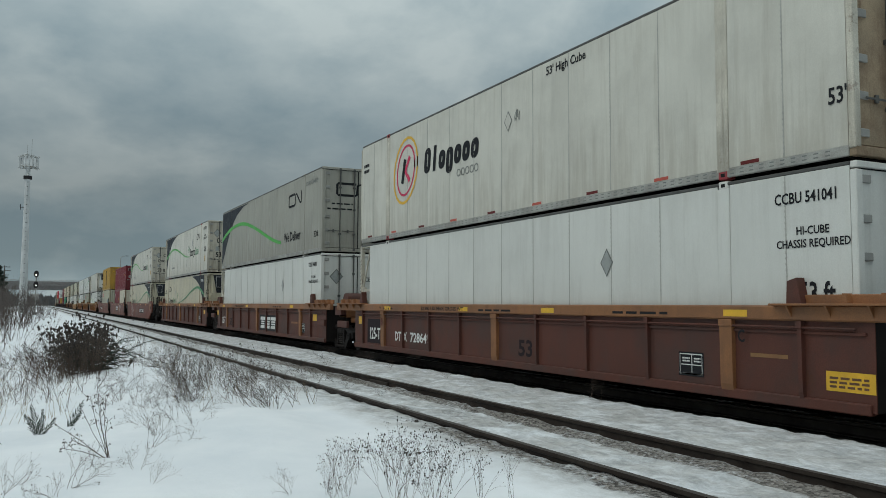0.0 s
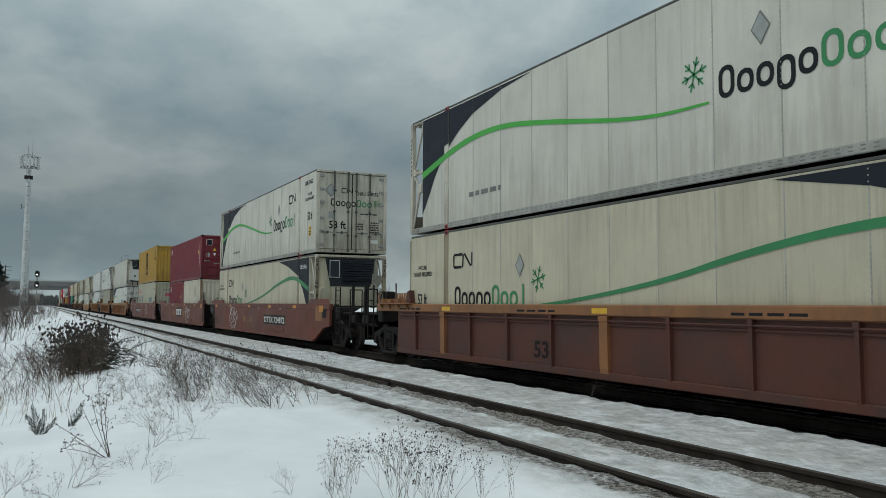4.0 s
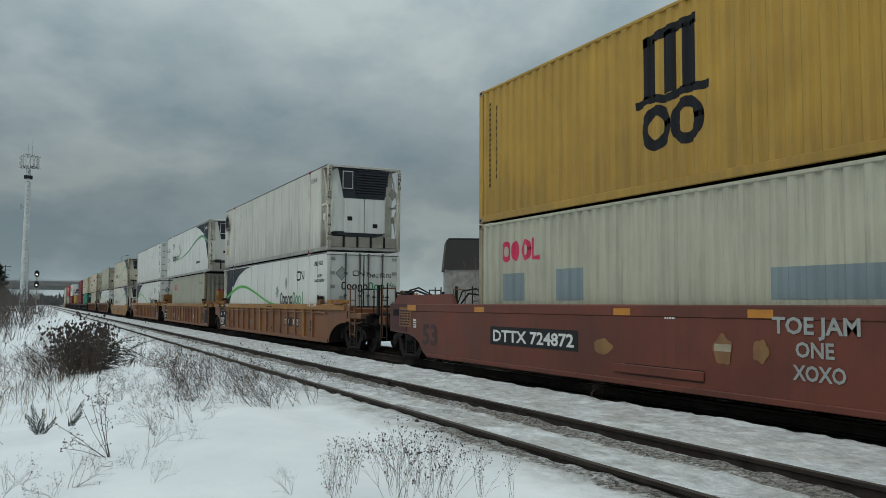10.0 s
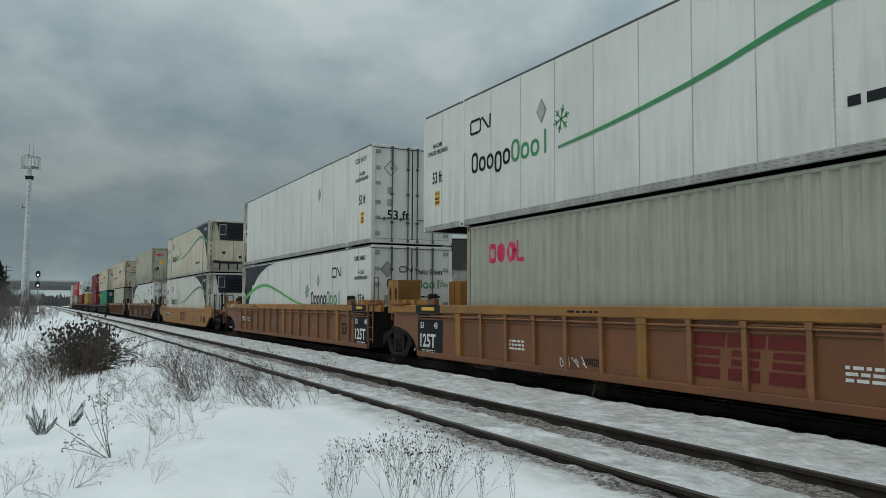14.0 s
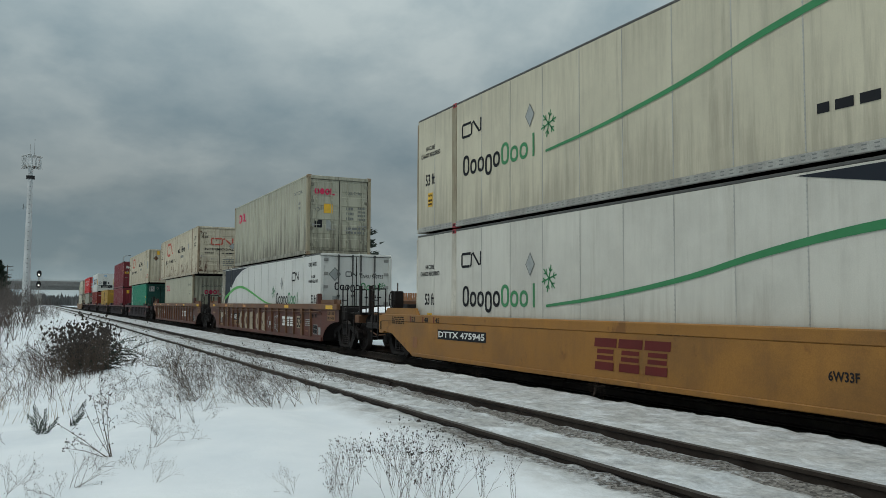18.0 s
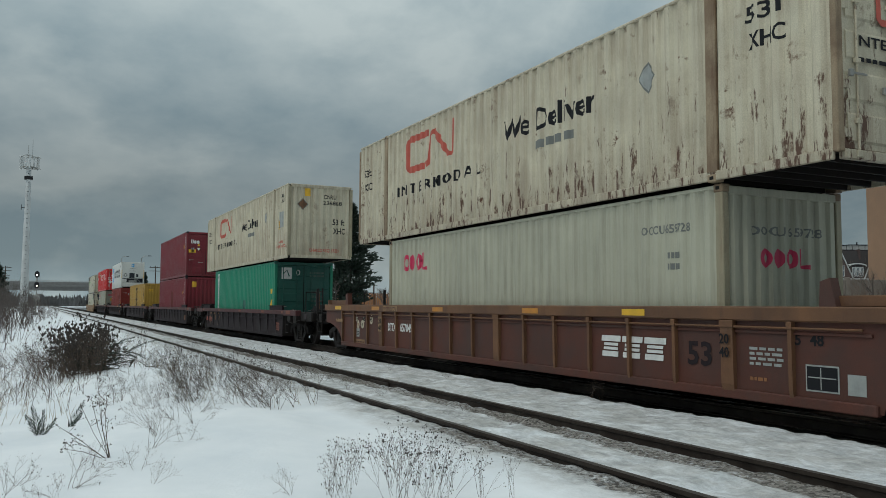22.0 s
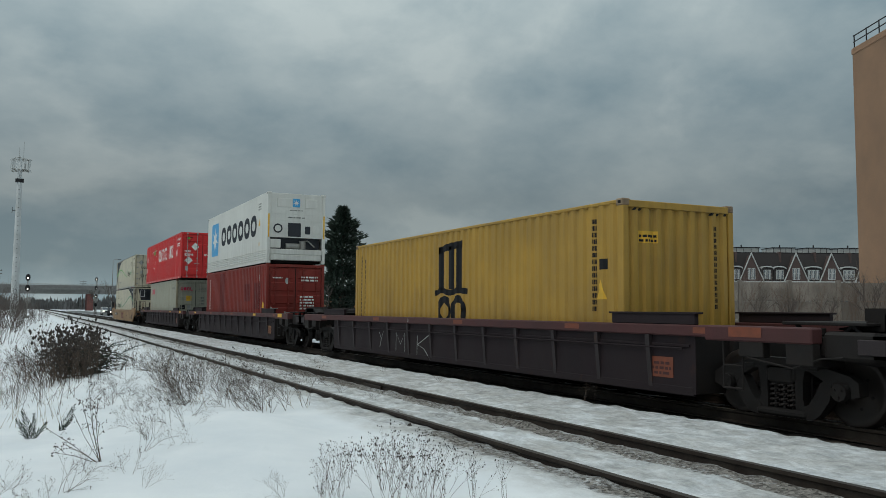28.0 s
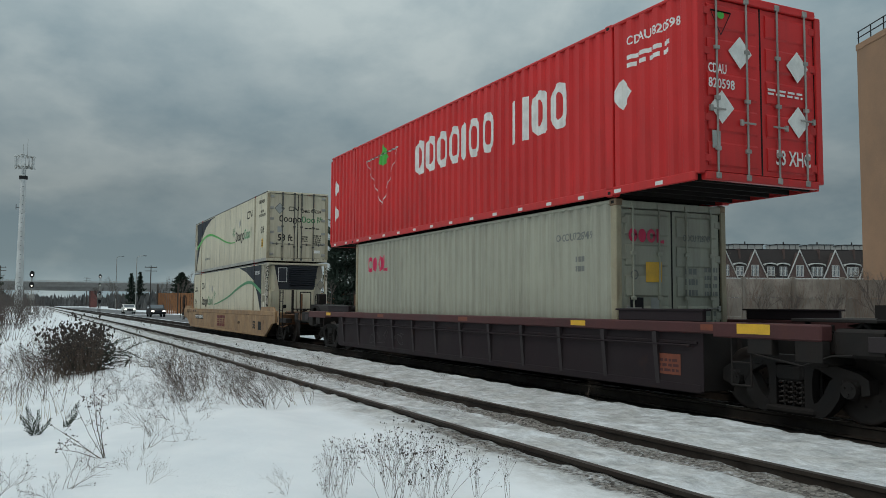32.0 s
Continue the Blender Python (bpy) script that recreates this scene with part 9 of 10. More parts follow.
def weed_meshes(seed, h, stems, depth, heads, lean=0.35, r=0.004, head=0.011, spread=0.42):
    rnd = random.Random(seed)
    g, s, tips = Geo(), Geo(), []
    for i in range(stems):
        a = rnd.uniform(0, 6.28)
        d = (lean * math.cos(a) * rnd.random(), lean * math.sin(a) * rnd.random(), 1)
        grow(g, (rnd.uniform(-0.05, 0.05) * stems * 0.3, rnd.uniform(-0.05, 0.05) * stems * 0.3, -0.06), d, h * rnd.uniform(0.45, 0.62), r, depth, rnd, spread, 3, tips)
    for p in tips:
        if rnd.random() < heads:
            blob(s, p, head * rnd.uniform(0.7, 1.4), rnd)
    if not s.v:
        blob(s, tips[0], head, rnd)
    return g.mesh("dry_weed", "twig"), s.mesh("seed_head", "seed")


def plant_weed(kind, x, y, size, spin, label, group, tilt=0.0):
    st, hd = MESHES[kind]
    ob = tagged(new("dry_weed", st), label, "weed", group)
    ob.matrix_basis = Matrix.LocRotScale((x, y, snow_height(x, y)), Euler((tilt, 0, spin)), (size, size, size))
    tagged(part("seed_head", hd, None, ob, "dark dry seed heads"), kind="stuff")


def build_plants():
    rnd = random.Random(5)
    for i in range(5):
        MESHES["tangle", i] = weed_meshes(400 + i, 0.92, 3, 3, 0.36, 0.75, 0.0047, 0.0105, 0.70)
        MESHES["weed", i] = weed_meshes(100 + i, 0.55, 4, 3, 0.62, 0.6, 0.0027, 0.0075)
        MESHES["twiggy", i] = weed_meshes(200 + i, 0.66, 5, 3, 0.16, 1.4, 0.0052, 0.012, 0.8)
        MESHES["stalk", i] = weed_meshes(300 + i, 0.9, 3, 2, 0.8, 0.30, 0.0042, 0.011, 0.5)
    # the seeding weeds close to the camera
    for x, y, s in ((2.42, 5.75, 1.0), (2.62, 5.95, 1.12), (2.80, 5.7, 1.0), (2.55, 5.45, 0.9), (2.18, 6.1, 0.75), (2.95, 6.1, 0.95), (2.0, 5.9, 0.6), (2.72, 6.3, 1.0), (2.3, 6.5, 0.75), (2.5, 6.7, 0.7), (2.75, 6.6, 0.85), (3.0, 6.5, 0.8), (3.1, 6.9, 0.7), (2.9, 7.1, 0.6), (2.15, 6.45, 0.5), (3.2, 6.3, 0.75)):
        plant_weed(("weed", rnd.randrange(5)), x, y, s * 0.80, rnd.uniform(0, 6.28), "thin dry weed with small dark seed heads standing in snow", "seeding weeds")
    for x, y, s in ((3.30, 6.0, 0.45), (3.42, 5.7, 0.42), (3.18, 5.75, 0.40), (2.25, 6.5, 0.42)):
        plant_weed(("stalk", rnd.randrange(5)), x, y, s, rnd.uniform(0, 6.28), "single dry stalks by the rail", "seeding weeds")
    # the tall dead plant on the mound: stems from one root, most of them leaning to the path
    side = Vector((0.90, -0.44, 0))
    root = Vector((0.70, 8.66, snow_height(0.70, 8.66) - 0.03))
    plant = thing("dead_plant", "tall dead plant with dark dried flower clusters bent over the snow", "weed", "tall dead plants")
    heads = Geo()
    for dr, dz in ((-0.14, 0.78), (-0.05, 0.66), (-0.10, 0.56), (-0.20, 0.62), (-0.26, 0.46), (-0.52, 0.34), (-0.46, 0.12), (-0.36, 0.20), (-0.02, 0.40)):
        g = Geo()
        tip = root + side * dr + Vector((0, rnd.uniform(-0.05, 0.05), dz))
        mid = root.lerp(tip, 0.5) + side * (-0.03) + Vector((0, 0, 0.03))
        g.tube([root + side * rnd.uniform(-0.02, 0.02), mid, tip], 0.0042, 4, taper=0.002)
        for k in range(4):
            t = rnd.uniform(0.45, 1.0)
            p = root.lerp(mid, t * 2) if t < 0.5 else mid.lerp(tip, t * 2 - 1)
            q = p + side * rnd.uniform(-0.10, 0.06) + Vector((0, 0, rnd.uniform(0.01, 0.08)))
            g.tube([p, q], 0.002, 3)
            for m in range(2):
                blob(heads, q + Vector((rnd.uniform(-0.02, 0.02), rnd.uniform(-0.02, 0.02), rnd.uniform(-0.02, 0.02))), rnd.uniform(0.005, 0.009), rnd)
        for m in range(4):
            blob(heads, tip + Vector((rnd.uniform(-0.03, 0.03), rnd.uniform(-0.02, 0.02), rnd.uniform(-0.05, 0.02))), rnd.uniform(0.006, 0.010), rnd)
        part("stem", g, "twig", plant)
    tagged(part("flower_cluster", heads, "seed", plant, "dark dried flower clusters"), kind="stuff")
    for x, y, s in ((0.55, 8.3, 0.42), (0.35, 7.6, 0.5), (0.9, 8.0, 0.4), (1.1, 8.9, 0.5), (1.6, 10.6, 0.5), (-0.2, 7.1, 0.45), (0.1, 6.9, 0.35), (1.9, 6.6, 0.3), (2.0, 11.2, 0.5), (1.2, 10.9, 0.45), (-0.5, 9.0, 0.5), (-0.3, 10.2, 0.5), (1.25, 9.6, 0.5), (1.5, 9.3, 0.42), (1.75, 10.2, 0.5), (0.2, 7.4, 0.3), (-0.1, 7.9, 0.35), (0.95, 7.4, 0.3)):
        plant_weed(("twiggy", rnd.randrange(5)), x, y, s, rnd.uniform(0, 6.28), "low bent dry twigs in the snow", "low twigs", rnd.uniform(0.3, 1.15))
    # the thicket along the near rail
    for k in range(104):
        y = 11.9 + 5.0 * rnd.random() ** 1.2 if k < 64 else rnd.uniform(13.5, 26)
        x = rnd.uniform(1.95 + (y - 11.6) * 0.05, 3.85)
        if y < 13 and x < 2.7:
            x += 0.8
        tall = k < 64 and k % 3 != 2
        plant_weed(("tangle" if tall else "twiggy", rnd.randrange(5)), x, y, rnd.uniform(0.55, 0.90) if tall else rnd.uniform(0.38, 0.62), rnd.uniform(-2.5, -0.6), "tangled brown dead weed beside the rail", "weeds along the rail", rnd.uniform(0.0, 0.75))
    for i in range(3):
        MESHES["leafy", i] = weed_meshes(600 + i, 1.0, 5, 2, 0.9, 0.45, 0.0055, 0.026, 0.5)
    for k in range(20):
        plant_weed(("leafy", rnd.randrange(3)), rnd.uniform(0.15, 1.5), rnd.uniform(18.6, 20.2), rnd.uniform(0.75, 1.1), rnd.uniform(0, 6.28), "tall dry plant hung with dark curled leaves", "tall dead plants")
    for k in range(14):
        plant_weed(("stalk", rnd.randrange(5)), rnd.uniform(0.3, 2.3), rnd.uniform(17.6, 19.6), rnd.uniform(0.75, 1.05), rnd.uniform(0, 6.28), "tall dry plant with dark dead flower heads", "tall dead plants")
    for k in range(34):
        plant_weed(("twiggy", rnd.randrange(5)), rnd.uniform(1.0, 2.6), rnd.uniform(12.2, 17), rnd.uniform(0.28, 0.5), rnd.uniform(0, 6.28), "low bent dry twigs in the snow", "low twigs", rnd.uniform(0.3, 1.15))
    for k in range(30):
        y = rnd.uniform(12.5, 30)
        x = rnd.uniform(-3.5, 1.2) * (y / 20)
        plant_weed((rnd.choice(("twiggy", "stalk")), rnd.randrange(5)), x, y, rnd.uniform(0.6, 1.1), rnd.uniform(0, 6.28), "dead weed stems in the snowy ditch", "weeds in the ditch")
    for k in range(26):
        y = rnd.uniform(9, 34)
        plant_weed(("twiggy", rnd.randrange(5)), rnd.choice((rnd.uniform(6.9, 8.3), rnd.uniform(4.9, 5.8))), y, rnd.uniform(0.25, 0.42), rnd.uniform(0, 6.28), "small dead weed between the tracks", "weeds between tracks")
    plant_weed(("stalk", 1), 7.9, 10.5, 0.30, 0.3, "small dead weed between the tracks", "weeds between tracks")
    # pale grass
    g = Geo()
    for k in range(900):
        y = rnd.uniform(12, 40)
        x = rnd.uniform(-4.5, 1.0) * (y / 22) if k % 3 else rnd.uniform(2.0, 4.2)
        z = snow_height(x, y)
        h = rnd.uniform(0.15, 0.45)
        dx, dy = rnd.uniform(-0.15, 0.15), rnd.uniform(-0.15, 0.15)
        g.add([(x, y, z - 0.03), (x + 0.006, y, z - 0.03), (x + dx, y + dy, z + h)], [(0, 1, 2)])
    solo("dead_grass", g, "straw", "thin pale dead grass poking out of snow", "grass", kind="stuff")
    g = Geo()
    for k in range(520):
        y = rnd.uniform(15.5, 30)
        x = y * math.tan(radians(rnd.uniform(-2.2, 3.2)))
        z = snow_height(x, y)
        h = rnd.uniform(0.18, 0.62) * rnd.random() ** 0.5
        dx, dy = rnd.gauss(0, 0.24), rnd.gauss(0, 0.2)
        g.add([(x - 0.003, y, z - 0.03), (x + 0.003, y, z - 0.03), (x + dx * 0.5 + 0.003, y + dy * 0.5, z + h * 0.62), (x + dx * 0.5 - 0.003, y + dy * 0.5, z + h * 0.62), (x + dx * 1.3, y + dy, z + h)], [(0, 1, 2, 3), (3, 2, 4)])
    solo("ditch_grass", g, "twig", "thin brown dead grass standing in the snowy ditch", "grass", kind="stuff")
    # brown bush with dark evergreen sprays
    bush = thing("bush", "dark tangled bush with evergreen sprays at the snow's edge", "bush")
    g, tips = Geo(), []
    for k in range(64):
        a = rnd.uniform(0, 6.28)
        rr = rnd.random() ** 0.5
        x, y = 0.80 + 0.66 * rr * math.cos(a), 20.4 + 1.0 * rr * math.sin(a)
        grow(g, (x, y, snow_height(x, y) - 0.1), (0.85 * math.cos(a), 0.7 * math.sin(a), rnd.uniform(0.35, 1.5)), rnd.uniform(0.34, 0.80), 0.0062, 2, rnd, 0.95, 4, tips, 0.15)
    tagged(part("twig_tangle", g, "bramble", bush), kind="stuff")
    g = Geo()
    for p in tips:
        # curled leaves that hang on the outer twigs, more of them on the path's far side
        if rnd.random() < (0.42 if p.x < 0.8 else 0.16):
            d = Vector((rnd.gauss(0, 1), rnd.gauss(0, 1), rnd.gauss(-0.6, 0.5))).normalized() * rnd.uniform(0.025, 0.065)
            e = d.orthogonal().normalized() * rnd.uniform(0.008, 0.018)
            f = d.cross(e).normalized() * 0.012
            g.add([p, p + d * 0.5 + e, p + d, p + d * 0.5 - e, p + d * 0.5 + f], [(0, 1, 4), (1, 2, 4), (2, 3, 4), (3, 0, 4)])
    tagged(part("dead_leaf", g, "dry_leaf", bush, "curled brown dead leaves"), kind="stuff")
    for name, mat, n, x0, spread, lean, lab in (("evergreen_spray", "olive", 96, 0.98, 0.30, 0.45, "dull olive needle sprays"), ("evergreen_spray", "conifer", 52, 1.28, 0.26, 0.85, "dark green needle sprays")):
        g = Geo()
        for k in range(n):
            # each spray is an arching stem set with short needles, leaning out to the rail
            p = Vector((x0 + rnd.gauss(0, spread), 20.4 + rnd.uniform(-0.9, 0.9), snow_height(x0, 20.4) + rnd.uniform(0.0, 0.58)))
            d = Vector((lean + rnd.gauss(0, 0.6), rnd.uniform(-0.6, 0.4), rnd.uniform(-0.1, 0.9))).normalized()
            ln = rnd.uniform(0.35, 0.72)
            for j in range(30):
                t = j / 29
                q = p + d * (ln * t) + Vector((0, 0, -0.16 * t * t))
                for s2 in (-1, 1):
                    v = (d * 0.6 + Vector((rnd.uniform(-0.8, 0.8), s2 * 0.6, rnd.uniform(-0.7, 0.4)))).normalized() * rnd.uniform(0.05, 0.11) * (1.1 - 0.6 * t)
                    e = v.orthogonal().normalized() * 0.011
                    g.add([q - e, q + e, q + v], [(0, 1, 2)])
        tagged(part(name, g, mat, bush, lab), kind="stuff")
    # reddish brambles and the bare hedge behind, on the path's side
    for cx, cy, n, h, lab in ((-3.6, 60, 90, 2.4, "leafless brown thicket"), (-2.0, 70, 90, 3.0, "leafless brown thicket"), (-0.5, 84, 44, 2.4, "leafless brown thicket"), (-2.8, 80, 90, 3.8, "leafless brown thicket"),
                              (1.2, 98, 30, 1.6, "leafless brown thicket"), (-1.9, 38, 30, 1.4, "reddish brown bare bramble"), (-1.5, 47, 34, 1.7, "reddish brown bare bramble"), (0.45, 21.6, 20, 0.8, "reddish brown bare bramble")):
        g = Geo()
        for k in range(n):
            a = rnd.uniform(0, 6.28)
            rr = h * 0.75 * rnd.random() ** 0.5
            grow(g, (cx + rr * math.cos(a), cy + 1.6 * rr * math.sin(a), -0.5), (rnd.uniform(-0.4, 0.4), rnd.uniform(-0.4, 0.4), 1), h * rnd.uniform(0.4, 0.55), 0.004 * h + 0.004, 2, rnd, 0.55, 4, None)
        solo("thicket", g, "bramble" if h < 2 else "twig_grey", lab + " rising from the snowy ditch", "shrub", "thickets beside the path")
    # two cedar sprigs, fan-shaped sprays of flat scaly leaves
    for x, y, fronds in ((0.09, 10.77, ((-0.50, 0.30), (-0.22, 0.38), (0.14, 0.32), (0.70, 0.28))), (0.40, 11.3, ((0.50, 0.40), (0.72, 0.26)))):
        g = Geo()
        base = Vector((x, y, snow_height(x, y) - 0.03))
        for an, ln in fronds:
            up = Vector((math.sin(an), 0.05, math.cos(an)))
            out = Vector((math.cos(an), 0.0, -math.sin(an)))
            along = lambda t: base + up * (ln * t) + out * (0.05 * ln * math.sin(t * 3.0))
            g.tube([along(t) for t in (0, 0.35, 0.7, 1.0)], 0.004, 4, taper=0.0015)
            for j in range(17):
                t = 0.10 + 0.88 * j / 16
                for sg in (-1, 1):
                    d = (up * rnd.uniform(0.9, 1.3) + out * sg * rnd.uniform(0.55, 0.85) + Vector((0, rnd.uniform(-0.3, 0.3), 0))).normalized()
                    le = (0.27 * ln * (1.0 - t) ** 0.6 + 0.016) * rnd.uniform(0.55, 1.2)
                    e = d.cross(Vector((0, 1, 0))).normalized() * 0.0052
                    p = along(t)
                    g.add([p, p + d * le * 0.45 + e, p + d * le, p + d * le * 0.45 - e, p + d * le * 0.4 + Vector((0, -0.006, 0))], [(0, 1, 4), (1, 2, 4), (2, 3, 4), (3, 0, 4)])
        solo("evergreen_sprig", g, "conifer", "small dark evergreen sprig poking through snow", "sprig", "evergreen sprigs")
    g = Geo()
    for k in range(9):
        blob(g, (4.36 + rnd.uniform(-0.09, 0.09), 9.72 + rnd.uniform(-0.05, 0.05), -0.10 + rnd.uniform(0, 0.02)), 0.035, rnd)
    solo("leaf_litter", g, "seed", "small dark clump of dead leaves by the rail", "litter")


def bare_tree(seed, h, depth=4):
    rnd = random.Random(seed)
    g = Geo()
    grow(g, (0, 0, -0.3), (0, 0, 1), h * 0.36, h * 0.017, depth, rnd, 0.62, 4, None, 0, 4, 3)
    return g.mesh("bare_tree", "twig_grey")


def build_trees():
    rnd = random.Random(9)
    for i in range(4):
        MESHES["tree", i] = bare_tree(500 + i, 6.0)
    spots = [(46, 30.5, 0.85), (44.2, 32.0, 0.75), (40.5, 34.8, 0.6), (39.0, 35.4, 0.55), (42.0, 33.2, 0.6), (47.5, 29.0, 0.8),
             (30, 90, 1.0), (33, 96, 1.1), (24, 98, 1.2), (36, 102, 1.1), (27.5, 80, 0.9), (31, 76, 0.8),
             (33, 208, 1.7), (37, 200, 1.6), (42, 205, 1.8), (29, 212, 1.5), (47, 200, 1.8), (23, 262, 1.7), (52, 215, 2.0), (20.5, 300, 1.7), (40, 230, 1.8),
             (-12, 120, 1.2), (-18, 140, 1.4), (-9, 105, 1.0), (-22, 170, 1.5), (-14, 190, 1.3)]
    for x, y, s in spots:
        ob = tagged(new("bare_tree", MESHES["tree", rnd.randrange(4)]), "leafless grey-brown tree with fine branches", "tree", "bare trees")
        ob.matrix_basis = Matrix.LocRotScale((x, y, -0.3), Euler((0, 0, rnd.uniform(0, 6.28))), (s, s, s))
    # climbers and brush against the barrier
    for k in range(26):
        t = k / 25
        x, y = 24.5 + 22 * t, 43.4 - 9.97 * t
        g = Geo()
        for j in range(34 if t < 0.45 else 5):
            grow(g, (x + rnd.uniform(-0.6, 0.6), y - 0.5 + rnd.uniform(-0.5, 0.3), -0.4), (rnd.uniform(-0.3, 0.3), rnd.uniform(-0.1, 0.1), 1), rnd.uniform(1.2, 2.0) * (1.3 if t < 0.6 else 1.15), 0.018, 2, rnd, 0.5, 4, None)
        solo("brushwood", g, "brush_brown", "bare brown brush against the concrete barrier", "shrub", "brush along the barrier")
    # the dark pine and two far spruces
    pines = [(28.75, 80.0, 12.0, 3.3, True), (25.0, 243.0, 10.0, 3.0, False), (27.6, 246.0, 10.5, 3.2, False), (34.0, 215.0, 9.5, 3.4, True), (-8.5, 230, 12, 3, True)]
    for x, y, h, r, broad in pines:
        ob = thing("conifer", "dark green broad-crowned pine tree" if broad else "dark narrow far-off spruce tree", "tree", "conifers")
        ob.location = (x, y, -0.3)
        part("trunk", Geo().cyl((0, 0, 0), (0, 0, h * 0.92), 0.24, 0.05, 8), "bark", ob)
        g = Geo()
        for k in range(20):
            z = h * (0.12 + 0.8 * k / 20)
            a = rnd.uniform(0, 6.28)
            q = r * 0.8 * (1 - k / 22)
            g.cyl((0, 0, z), (q * math.cos(a), q * math.sin(a), z + 0.3), 0.06, 0.02, 5)
        part("limbs", g, "bark", ob)
        g = Geo()
        for k in range(4800 if broad else 1300):
            t = rnd.random()
            z = h * (0.08 + 0.92 * t)
            wide = (math.sin(math.pi * min(1, 0.16 + t * 0.84)) ** 0.7 if broad else (1 - t) ** 0.9 + 0.03) * r * ((0.78 if broad else 0.62) + (0.22 if broad else 0.38) * math.sin(7 * t * 6.28 + 2 * math.sin(t * 9)))
            a = rnd.uniform(0, 6.28)
            q = wide * rnd.random() ** 0.4 * (0.8 + 0.25 * math.sin(3 * a + 5 * t))
            p = Vector((q * math.cos(a), q * math.sin(a), z))
            d = Vector((math.cos(a), math.sin(a), rnd.uniform(-0.2, 0.9))).normalized() * rnd.uniform(0.3, 0.6)
            e = d.orthogonal().normalized() * rnd.uniform(0.10, 0.2)
            f = d.cross(e).normalized() * 0.12
            g.add([p - e, p + e, p + d, p + f], [(0, 1, 2), (0, 3, 2), (1, 3, 2)])
        part("crown", g, "conifer", ob, "ragged dark needle clumps")
    # woods far beyond the bridge, and brush on the rise beside the road
    for nm, lab, n, x0, x1, y0, y1, hh in (("far_woods", "far grey line of bare woods", 6800, -260, 420, 520, 660, 7.2), ("roadside_brush", "grey bare brush on the rise beside the road", 1500, 27, 75, 225, 330, 4.6)):
        g = Geo()
        for k in range(n):
            x, y = rnd.uniform(x0, x1), rnd.uniform(y0, y1)
            h = hh * rnd.uniform(0.4, 1.2) * (1 + 0.5 * noise.noise((x * 0.03, y * 0.02, 1.0)))
            for q in range(3):
                a, w = rnd.uniform(0, 3.14), rnd.uniform(0.25, 0.9)
                bx, by = x + rnd.uniform(-1.2, 1.2), y + rnd.uniform(-1, 1)
                tx = bx + rnd.uniform(-0.8, 0.8)
                top = h * rnd.uniform(0.5, 1)
                g.add([(bx - w * math.cos(a), by - w * math.sin(a), -0.5), (bx + w * math.cos(a), by + w * math.sin(a), -0.5), (tx + 0.7 * w, by, top * 0.75), (tx, by, top), (tx - 0.8 * w, by, top * 0.7)], [(0, 1, 2, 3, 4)])
        solo(nm, g, "haze_wood", lab, "woods", kind="stuff")


